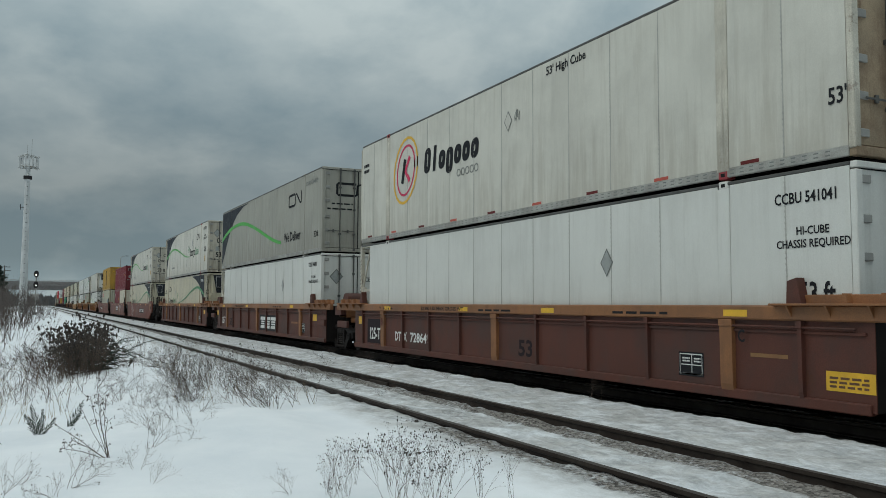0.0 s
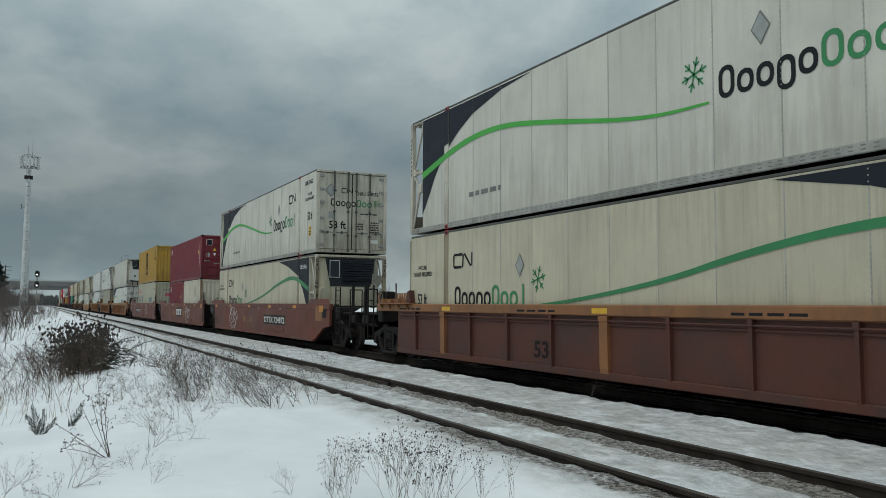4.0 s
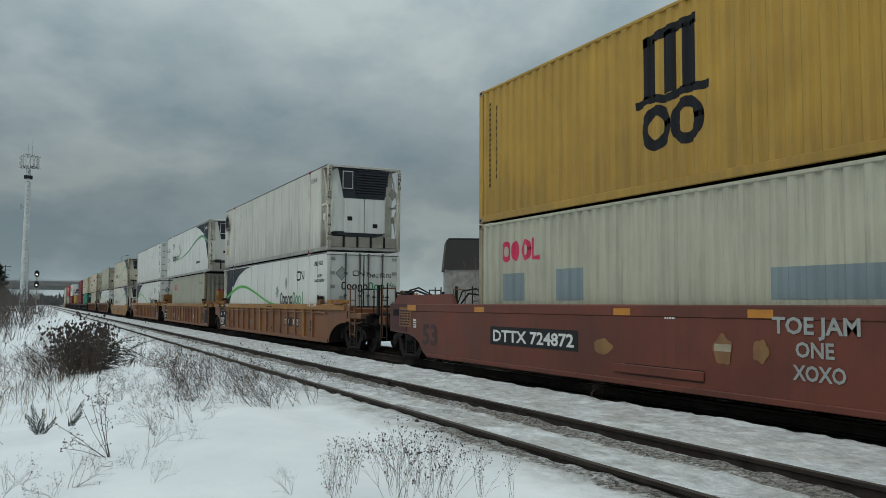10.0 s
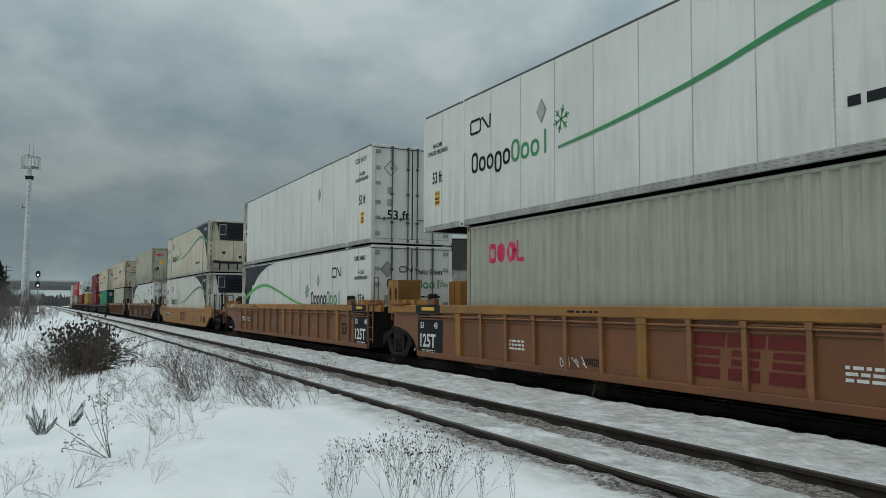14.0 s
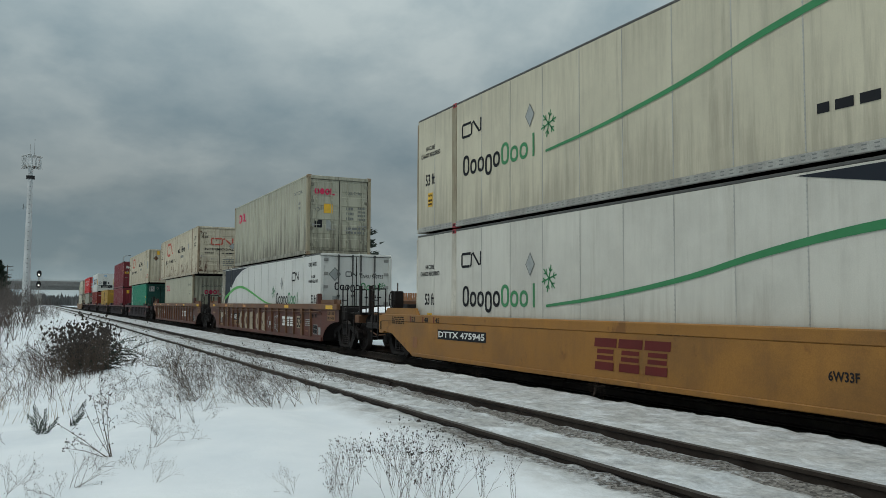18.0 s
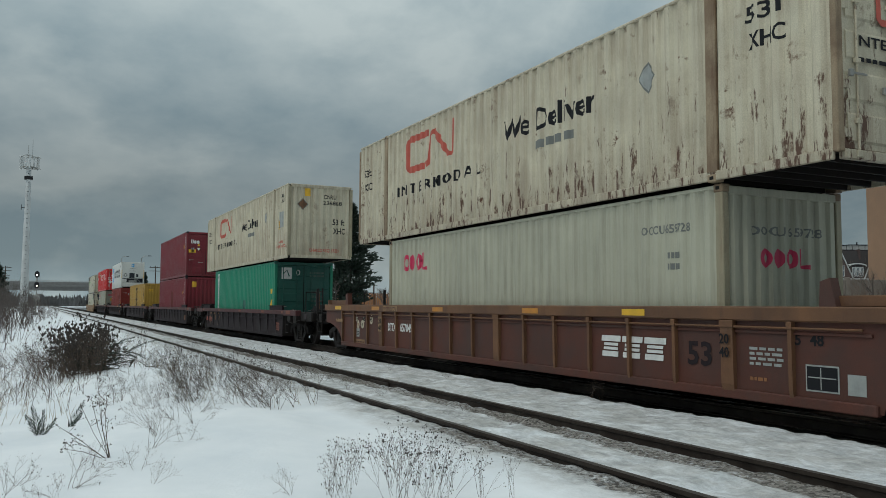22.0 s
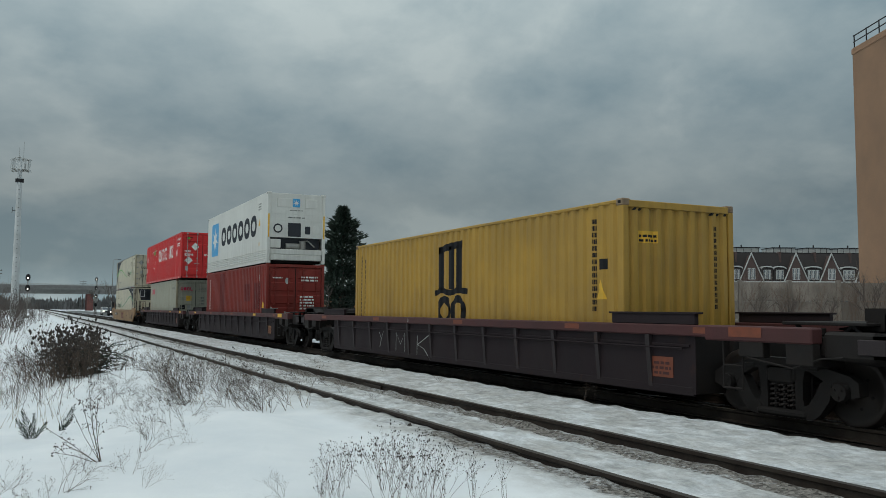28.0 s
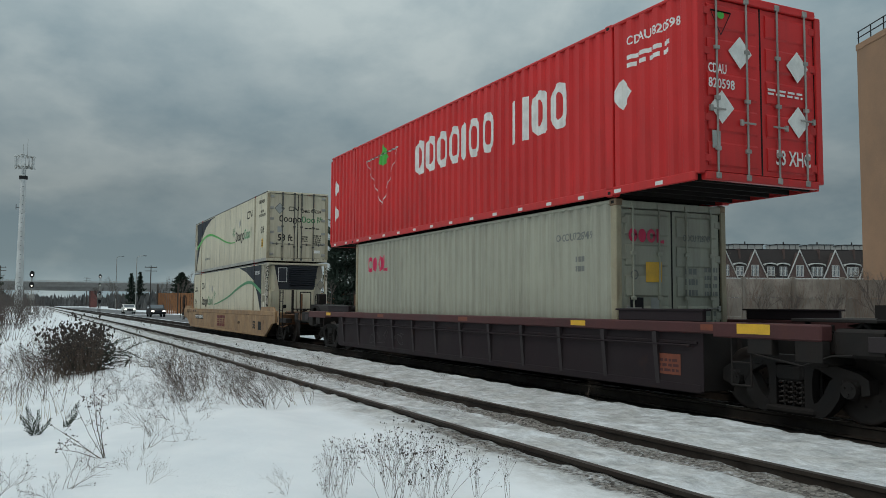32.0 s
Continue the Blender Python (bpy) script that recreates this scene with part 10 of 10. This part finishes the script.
# ---- bridge, masts and road ----
def build_bridge():
    ob = thing("road_bridge", "long grey concrete road bridge across the tracks", "bridge", kind="structure")
    y = 382
    part("girder", Geo().box(-90, 70, y, y + 12, 6.9, 8.3, 0.05), "concrete", ob)
    part("deck_edge", Geo().box(-90, 70, y - 0.5, y + 12.5, 8.3, 9.2, 0.05), "concrete", ob)
    part("parapet", Geo().box(-90, 70, y - 0.55, y - 0.25, 9.2, 10.4, 0.03), "concrete", ob)
    for z in (10.6, 10.9):
        part("rail", Geo().cyl((-90, y - 0.4, z), (70, y - 0.4, z), 0.06, n=6), "galv", ob)
    for x, m in ((-3.5, "concrete"), (24.5, "pier_red")):
        for k in range(3):
            part("pier", Geo().box(x - 1.3, x + 1.3, y + 0.8 + k * 4, y + 2.6 + k * 4, -0.5, 6.9, 0.1), m, ob, "faded red pier" if m != "concrete" else "")
    part("abutment", Geo().prism([(52, -0.5), (90, -0.5), (90, 9.2), (70, 9.2)], "y", y - 1, y + 13), "concrete", ob)
    part("abutment", Geo().prism([(-28, -0.5), (-110, -0.5), (-110, 9.2), (-90, 9.2)], "y", y - 1, y + 13), "concrete", ob)
    # cell tower
    t = thing("cell_tower", "tall pale tapering cell tower with ringed antennas", "tower")
    t.location = (-1.75, 167, -0.4)
    cuts = [0, 9, 18, 26.6]
    for a, b in zip(cuts, cuts[1:]):
        ra, rb = 0.72 - 0.34 * a / 27, 0.72 - 0.34 * b / 27
        part("mast_section", Geo().cyl((0, 0, a), (0, 0, b - 0.03), ra, rb, 14), "pole", t)
    for k in range(30):
        part("step_bolt", once("bolt", lambda: Geo().box(-0.12, 0.12, -0.02, 0.02, -0.03, 0.03).mesh("step_bolt", "dark")), None, t, at=pose(0, -(0.72 - 0.34 * k / 30) - 0.02, 1.5 + k * 0.82))
    part("platform_ring", Geo().lathe([(0.4, 26.4), (1.3, 26.4), (1.3, 26.5), (0.4, 26.5)], (0, 0, 0), "z", 14), "galv", t)
    for z in (26.3, 28.4):
        g = Geo()
        c = [(2.05 * math.cos(k * 2.094 + 0.4), 2.05 * math.sin(k * 2.094 + 0.4), z) for k in range(3)]
        for a, b in ((0, 1), (1, 2), (2, 0)):
            g.cyl(c[a], c[b], 0.06, n=6)
        for q in c:
            g.cyl((0, 0, z), q, 0.06, n=6)
        part("antenna_frame", g, "galv", t)
    for k in range(9):
        s, f = k % 3, k // 3
        a, b = (s * 2.094 + 0.4), ((s + 1) * 2.094 + 0.4)
        u = 0.15 + 0.35 * f
        x, y2 = 2.05 * (math.cos(a) * (1 - u) + math.cos(b) * u), 2.05 * (math.sin(a) * (1 - u) + math.sin(b) * u)
        part("antenna", Geo().box(x - 0.16, x + 0.16, y2 - 0.1, y2 + 0.1, 26.1, 28.6, 0.03), "pole", t)
    for x in (0.5, -0.2):
        part("whip_antenna", Geo().cyl((x, 0, 28), (x, 0, 31.6 if x > 0 else 30.6), 0.03, n=5), "galv", t)
    part("radio_box", Geo().box(-0.7, 0.7, -0.5, 0.5, 24.2, 24.8, 0.05), "dark", t)
    part("side_arm", Geo().box(-1.0, -0.4, -0.05, 0.05, 19.0, 19.1).box(-1.05, -0.95, -0.08, 0.08, 18.6, 19.6), "dark", t)


def signal(x, y, heads, h, label):
    ob = thing("railway_signal", label, "railway signal", "railway signals")
    ob.location = (x, y, -0.3)
    part("mast", Geo().cyl((0, 0, 0), (0, 0, h), 0.10, 0.08, 8), "galv", ob)
    part("base", Geo().box(-0.35, 0.35, -0.35, 0.35, 0, 0.4, 0.05), "concrete", ob)
    part("relay_box", Geo().box(-0.45, 0.45, -0.25, 0.25, h * 0.36, h * 0.36 + 0.7, 0.04), "galv", ob)
    part("platform", Geo().box(-0.6, 0.6, 0.0, 0.5, h * 0.36 - 0.1, h * 0.36 - 0.04), "galv", ob)
    ladder(ob, 0.3, 0.25, 0.3, h, "galv")
    for z, lens in heads:
        hd = part("signal_head", Geo().prism([(0.34 * math.cos(k * math.pi / 6), z + 0.50 * math.sin(k * math.pi / 6)) for k in range(12)], "y", -0.32, -0.2), "dark", ob, "black signal head")
        part("lens", Geo().lathe([(0.0, -0.36), (0.08, -0.36), (0.10, -0.33)], (0, 0, z - 0.12), "y", 12), lens, hd, "lit lens")
        part("visor", Geo().lathe([(0.15, -0.33), (0.16, -0.62)], (0, 0, z - 0.12), "y", 12), "dark", hd)
    return ob


def street_lamp(x, y, h):
    ob = thing("street_lamp", "tall grey street lamp with a short curved arm", "street lamp", "street lamps")
    ob.location = (x, y, -0.3)
    part("pole", Geo().cyl((0, 0, 0), (0, 0, h), 0.14, 0.08, 8), "galv", ob)
    part("arm", Geo().tube([(0, 0, h), (0.5, 0, h + 0.5), (1.6, 0, h + 0.6)], 0.06, 6), "galv", ob)
    part("lamp_head", Geo().box(1.4, 2.2, -0.15, 0.15, h + 0.52, h + 0.68, 0.04), "dark", ob)


def utility_pole(x, y, h):
    ob = thing("utility_pole", "weathered wooden utility pole with cross arms", "utility pole", "utility poles")
    ob.location = (x, y, -0.3)
    part("pole", Geo().cyl((0, 0, 0), (0, 0, h), 0.18, 0.12, 8), "bark", ob)
    for z in (h - 0.5, h - 1.5):
        part("cross_arm", Geo().box(-1.6, 1.6, -0.07, 0.07, z - 0.08, z + 0.08, 0.01), "bark", ob)
    for k in range(4):
        part("insulator", Geo().cyl((-1.4 + k * 0.93, 0, h - 0.42), (-1.4 + k * 0.93, 0, h - 0.22), 0.05, n=6), "dark", ob)


DRIVERS = []


def road_vehicle(x, y, paint, label):
    ob = thing("car", label, "car", "vehicles on the road")
    ob.matrix_basis = pose(x, y, -0.235)
    body = [(-2.3, 0.35), (-2.35, 0.75), (-2.2, 0.95), (-1.15, 1.05), (-0.55, 1.52), (1.3, 1.55), (2.1, 1.05), (2.3, 0.95), (2.3, 0.4), (1.9, 0.3), (-1.9, 0.3)]
    part("body", Geo().prism(body, "x", -0.9, 0.9), paint, ob)
    part("windscreen", Geo().prism([(-1.12, 1.07), (-0.58, 1.50), (-0.60, 1.52), (-1.16, 1.07)], "x", -0.78, 0.78), "glass", ob)
    part("side_window", Geo().prism([(-0.7, 1.08), (-0.45, 1.46), (1.2, 1.48), (1.7, 1.08)], "x", -0.905, 0.905), "glass", ob)
    for sx in (-1, 1):
        part("headlight", Geo().box(sx * 0.66 - 0.17, sx * 0.66 + 0.17, -2.37, -2.28, 0.66, 0.82, 0.03), "signal_white", ob, "lit headlight")
        for yy in (-1.45, 1.4):
            part("wheel", Geo().cyl((sx * 0.72, yy, 0.33), (sx * 0.93, yy, 0.33), 0.33, n=14), "rubber", ob)
    part("grille", Geo().box(-0.45, 0.45, -2.37, -2.3, 0.5, 0.8, 0.02), "grille", ob)
    return ob


def build_lineside():
    signal(0.2, 134, [(5.9, "signal_white"), (4.35, "signal_white")], 6.3, "two-headed railway signal on a grey mast")
    signal(14.8, 212, [(8.2, "signal_white"), (6.2, "signal_white"), (4.2, "signal_white"), (2.2, "rubber")], 8.6, "tall railway signal with four heads beside the tracks")
    street_lamp(24.0, 277, 16)
    street_lamp(22.8, 211, 12.7)
    utility_pole(25.6, 455, 15)
    utility_pole(29.8, 241, 12.3)
    utility_pole(-8.2, 282, 13)
    utility_pole(-9.8, 330, 12)
    solo("road", Geo().prism([(12.9, -0.27), (20.5, -0.27), (20.5, -0.235), (12.9, -0.235)], "y", 60, 378), "asphalt", "wet dark road with slush beside the tracks", "road", kind="structure")
    for x, y, v, paint, lab in ((14.6, 112, 13.0, "dark", "dark car with its headlights on, driving along the road"), (14.9, 148, 9.0, "paper", "whitish van with its headlights on, driving along the road")):
        DRIVERS.append((road_vehicle(x, y, paint, lab), x, y, v))
    for k in range(12):
        x, y = 21.0 + k * 3.0, 147 - k * 2.2
        ob = thing("fence_panel", "brown wooden fence panel with posts", "fence", "wooden fence panels")
        ob.matrix_basis = pose(x, y, -0.3, 0, 0, -37)
        for j in range(9):
            part("board", once("board", lambda: Geo().box(-0.17, 0.17, -0.02, 0.02, 0.1, 3.6, 0.01).mesh("board", "tan")), None, ob, at=pose(-1.6 + j * 0.4, 0, random.uniform(-0.05, 0.05)))
        part("post", once("fpost", lambda: Geo().box(-0.1, 0.1, -0.1, 0.1, 0, 5.2, 0.02).mesh("post", "bark")), None, ob, at=pose(-1.85, 0, 0))


# ---- buildings beyond the train ----
TURN = -24.4


def place(x, y):
    return pose(x, y, -0.3, 0, 0, TURN)


def sash(parent, x, y, z, w, h, arch=True):
    win = part("window", Geo().box(x - w / 2, x + w / 2, y - 0.02, y + 0.02, z, z + h), "glass", parent, "dark window pane")
    g = Geo()
    t = 0.06
    g.box(x - w / 2 - t, x - w / 2, y - 0.06, y + 0.03, z - t, z + h + t)
    g.box(x + w / 2, x + w / 2 + t, y - 0.06, y + 0.03, z - t, z + h + t)
    g.box(x - w / 2, x + w / 2, y - 0.06, y + 0.03, z - t, z)
    g.box(x - w / 2, x + w / 2, y - 0.06, y + 0.03, z + h, z + h + t)
    g.box(x - 0.04, x + 0.04, y - 0.05, y - 0.021, z, z + h)
    g.box(x - w / 2, x + w / 2, y - 0.045, y - 0.021, z + h * 0.55, z + h * 0.55 + 0.05)
    part("window_frame", g, "trim", win, "white window frame")
    if arch:
        pts = [(x + (w / 2 + 0.28) * math.cos(math.pi * k / 8), z + h + 0.12 + 0.32 * math.sin(math.pi * k / 8)) for k in range(9)]
        g = Geo()
        for a, b in zip(pts, pts[1:]):
            g.add([(a[0], y - 0.3, a[1]), (b[0], y - 0.3, b[1]), (b[0], y - 0.3, b[1] + 0.16), (a[0], y - 0.3, a[1] + 0.16), (a[0], y + 0.4, a[1]), (b[0], y + 0.4, b[1]), (b[0], y + 0.4, b[1] + 0.16), (a[0], y + 0.4, a[1] + 0.16)],
                  [(0, 1, 2, 3), (0, 4, 5, 1), (3, 2, 6, 7)])
        part("dormer_arch", g, "trim", win, "white arched dormer hood")


def townhouse(x0, w, gable, dormers, label, top=9.2, bay=None):
    """One house of the terrace: mansard roof with a white-edged pointed gable and arched dormers."""
    ob = thing("townhouse", label, "house", "terrace of townhouses")
    ob.matrix_basis = place(72.0, 83.5) @ pose(x0, 0, 0)
    part("wall", Geo().box(0.02, w - 0.02, 0, 9, 0, 5.5), "stone", ob)
    g = Geo().prism([(-0.15, 5.5), (9.1, 5.5), (8.2, top), (1.1, top)], "x", 0.02, w - 0.02)
    part("roof", g, "shingle", ob, "dark brown shingled mansard roof")
    part("eave", Geo().box(0.0, w, -0.3, 0.0, 5.38, 5.5, 0.02), "trim", ob)
    part("party_wall", Geo().box(w - 0.12, w + 0.12, 0.7, 8.6, 5.5, top + 0.15, 0.03), "gable", ob)
    part("roof_parapet", Geo().box(0.3, w - 0.3, 1.3, 7.9, top, top + 0.14, 0.03), "dark", ob)
    pent = part("roof_terrace", Geo().box(0.5, w * 0.78, 4.2, 7.5, top + 0.14, top + 0.95, 0.03), "trim", ob, "pale rooftop room")
    part("coping", Geo().box(0.4, w * 0.78 + 0.1, 4.1, 7.6, top + 0.95, top + 1.03, 0.01), "dark", pent)
    g = Geo()
    for k in range(6):
        x = 0.35 + k * (w - 0.9) / 5
        g.box(x, x + 0.05, 1.5, 1.55, top + 0.1, top + 0.75)
    g.box(0.3, w - 0.5, 1.5, 1.56, top + 0.70, top + 0.76)
    part("terrace_rail", g, "dark", ob)
    part("vent_pipe", Geo().cyl((w * 0.45, 5.5, top + 0.9), (w * 0.45, 5.5, top + 1.45), 0.09, n=8), "dark", ob)
    if gable is not None:
        gx, half, tp = gable, 1.55, 9.1
        part("gable_wall", Geo().prism([(gx - half, 5.5), (gx + half, 5.5), (gx, tp - 0.25)], "y", -0.25, 1.6), "gable", ob, "dark brick gable infill")
        for s in (-1, 1):
            part("gable_trim", Geo().prism([(gx + s * half, 5.5), (gx + s * (half + 0.10), 5.5), (gx, tp + 0.12), (gx, tp - 0.10)], "y", -0.42, -0.22), "trim", ob, "white slanting gable board")
        for d in (-0.26, 0.26):
            sash(ob, gx + d, -0.27, 5.75, 0.32, 1.35, False)
    for d, n in dormers:
        part("dormer", Geo().box(d - 0.36 * n - 0.2, d + 0.36 * n + 0.2, -0.12, 1.2, 5.65, 7.2, 0.03), "shingle", ob)
        for k in range(n):
            sash(ob, d + (k - (n - 1) / 2) * 0.52, -0.13, 5.8, 0.32, 1.1, False)
        pts = [(d + (0.26 * n + 0.32) * math.cos(math.pi * k / 8), 7.02 + 0.32 * math.sin(math.pi * k / 8)) for k in range(9)]
        g = Geo()
        for p, q in zip(pts, pts[1:]):
            g.prism([(p[0], p[1]), (q[0], q[1]), (q[0], q[1] + 0.13), (p[0], p[1] + 0.13)], "y", -0.3, 0.5)
        part("dormer_arch", g, "trim", ob, "white arched dormer hood")
    if bay:
        part("bay", Geo().box(bay, bay + 2.1, -0.35, 1.4, 5.5, 8.1, 0.03), "concrete", ob, "pale grey square bay")
        for k in range(3):
            sash(ob, bay + 0.55 + k * 0.5, -0.37, 5.9, 0.3, 1.3, False)
    for k in range(2):
        sash(ob, w * (0.28 + 0.44 * k), -0.02, 2.6, 1.0, 1.6, False)


def build_buildings():
    townhouse(-10.2, 4.9, None, [], "stone townhouse with a lower dark mansard roof", 8.3)
    townhouse(-5.2, 3.6, None, [], "stone townhouse with dark mansard roof and a square bay", 9.2, 0.1)
    xs = [0.0, 4.8, 9.3, 13.2, 19.1, 23.8, 28.5]
    for i, x in enumerate(xs):
        a = x - 1.6
        b = (xs[i + 1] - 1.6) if i + 1 < len(xs) else a + 5
        w = b - a
        dorm = [(1.6 + w / 2, 2)] if w < 4.2 else [(1.6 + w / 2, 3)] if w < 5.2 else [(1.6 + w * 0.36, 2), (1.6 + w * 0.64, 2)]
        townhouse(a, w, 1.6, dorm, "stone townhouse with a white-edged pointed gable")
    # the dark block end-on to the tracks, with its row running back
    for i in range(11):
        ob = thing("townhouse", "dark mansard-roofed house end with paired white windows" if i == 0 else "dark mansard-roofed house in a row running back", "house", "row of dark mansard houses")
        ob.matrix_basis = place(44.3, 78.0) @ pose(-0.15 * i, i * 7.6, 0)
        z = 0.12 * (i % 3)
        x0 = -5.0 if i == 0 else 0.0
        part("wall", Geo().box(x0, 8.7, 0.02, 7.55, 0, 5.5), "stone", ob)
        part("roof", Geo().prism([(x0 - 0.25, 5.5), (8.95, 5.5), (8.6, 8.75 + z), (x0 + 0.1, 8.75 + z)], "y", -0.1, 7.5), "shingle", ob, "dark brown shingled mansard roof")
        part("roof_curb", Geo().box(x0 + 0.3, 8.4, 0.3, 7.2, 8.75 + z, 8.95 + z, 0.03), "dark", ob)
        if i == 0:
            for x in (3.15, 5.05):
                sash(ob, x, -0.14, 5.95, 1.5, 1.75, False)
            part("window_hood", Geo().box(2.15, 6.05, -0.35, 0.1, 7.85, 8.0, 0.02), "trim", ob)
            for x in (2.0, 3.2, 4.4, 6.9):
                sash(ob, x, -0.02, 3.6, 0.8, 1.3, False)
            part("roof_terrace", Geo().box(2.2, 6.6, 1.5, 5.0, 8.9, 9.5, 0.03), "trim", ob, "white rooftop railing and hatch")
            part("terrace_rail", Geo().box(1.4, 7.0, 1.2, 1.26, 9.55, 9.65).box(1.4, 1.46, 1.2, 1.26, 8.9, 9.6).box(6.94, 7.0, 1.2, 1.26, 8.9, 9.6).box(4.2, 4.26, 1.2, 1.26, 8.9, 9.6), "galv", ob)
        else:
            for y in (2.0, 5.4):
                part("dormer", Geo().box(-0.5, 0.9, y - 0.7, y + 0.7, 5.8, 7.5, 0.03), "shingle", ob)
    # tan brick apartment block
    ob = thing("apartment_block", "tall plain tan brick apartment block with a roof railing", "building")
    ob.matrix_basis = place(53.16, 39.45)
    part("wall", Geo().box(0, 24, -34, 0, 0, 20.3), "brick", ob)
    part("parapet", Geo().box(-0.06, 24.06, -34.06, 0.06, 20.3, 20.75, 0.03), "brick", ob)
    for k in range(13):
        part("rail_post", once("rpost", lambda: Geo().box(-0.03, 0.03, -0.03, 0.03, 20.7, 21.75).mesh("rail_post", "dark")), None, ob, at=pose(0.1, -0.1 - k * 1.6, 0))
    for z in (21.7, 21.25):
        part("rail", Geo().box(0.07, 0.13, -20, 0.0, z - 0.03, z + 0.03), "dark", ob)
    for fl in range(5):
        for k in range(4):
            sash(ob, 3 + k * 6, -34.02, 2 + fl * 3.4, 1.6, 1.7, False)
    # concrete noise barrier
    ob = thing("noise_barrier", "weathered brown-grey concrete barrier of panels between posts", "barrier", kind="structure")
    ob.matrix_basis = place(24.9, 43.2)
    for k in range(11):
        x = k * 3.05
        for j in range(3):
            part("panel", once("npanel", lambda: Geo().box(0.12, 2.93, -0.07, 0.07, 0.01, 1.13, 0.02).mesh("panel", "barrier_grey")), None, ob, at=pose(x, 0, j * 1.14))
        part("post", once("npost2", lambda: Geo().box(-0.12, 0.12, -0.14, 0.14, 0, 3.55, 0.02).mesh("post", "barrier_grey")), None, ob, at=pose(x, 0, 0))


build_bridge()
build_lineside()
build_buildings()
build_trees()
build_plants()


# ---- movement ----
def motions():
    for ob, s, z in MOVERS:
        walk(ob, [(t, pose(TRAIN_X, s - rolled(t), z)) for t in range(0, 33, 4)])
    for ob, x, y, v in DRIVERS:
        walk(ob, [(t, pose(x, y + v * (SECONDS - t), -0.235)) for t in (0.0, 16.0, SECONDS)])
    for w, y, s in WHEELSETS:
        # the wheels are keyed while they roll past, from 45 m ahead to beyond the view
        t0 = max(0.0, (s - 45) / 11.01)
        t1 = min(SECONDS, (s - 4) / 11.01)
        f0, f1 = int(t0 * FPS), int(t1 * FPS) + 1
        rows = [(f / FPS, pose(0, y, WHEEL_R) @ Matrix.Rotation((rolled(f / FPS) / WHEEL_R) % (2 * math.pi), 4, "X")) for f in range(f0, min(f1, int(SECONDS * FPS)) + 1)]
        rows = rows or [(0.0, pose(0, y, WHEEL_R))]
        if rows[0][0] > 0:
            rows.insert(0, (0.0, rows[0][1]))
        if rows[-1][0] < SECONDS:
            rows.append((SECONDS, rows[-1][1]))
        walk(w, rows)


motions()
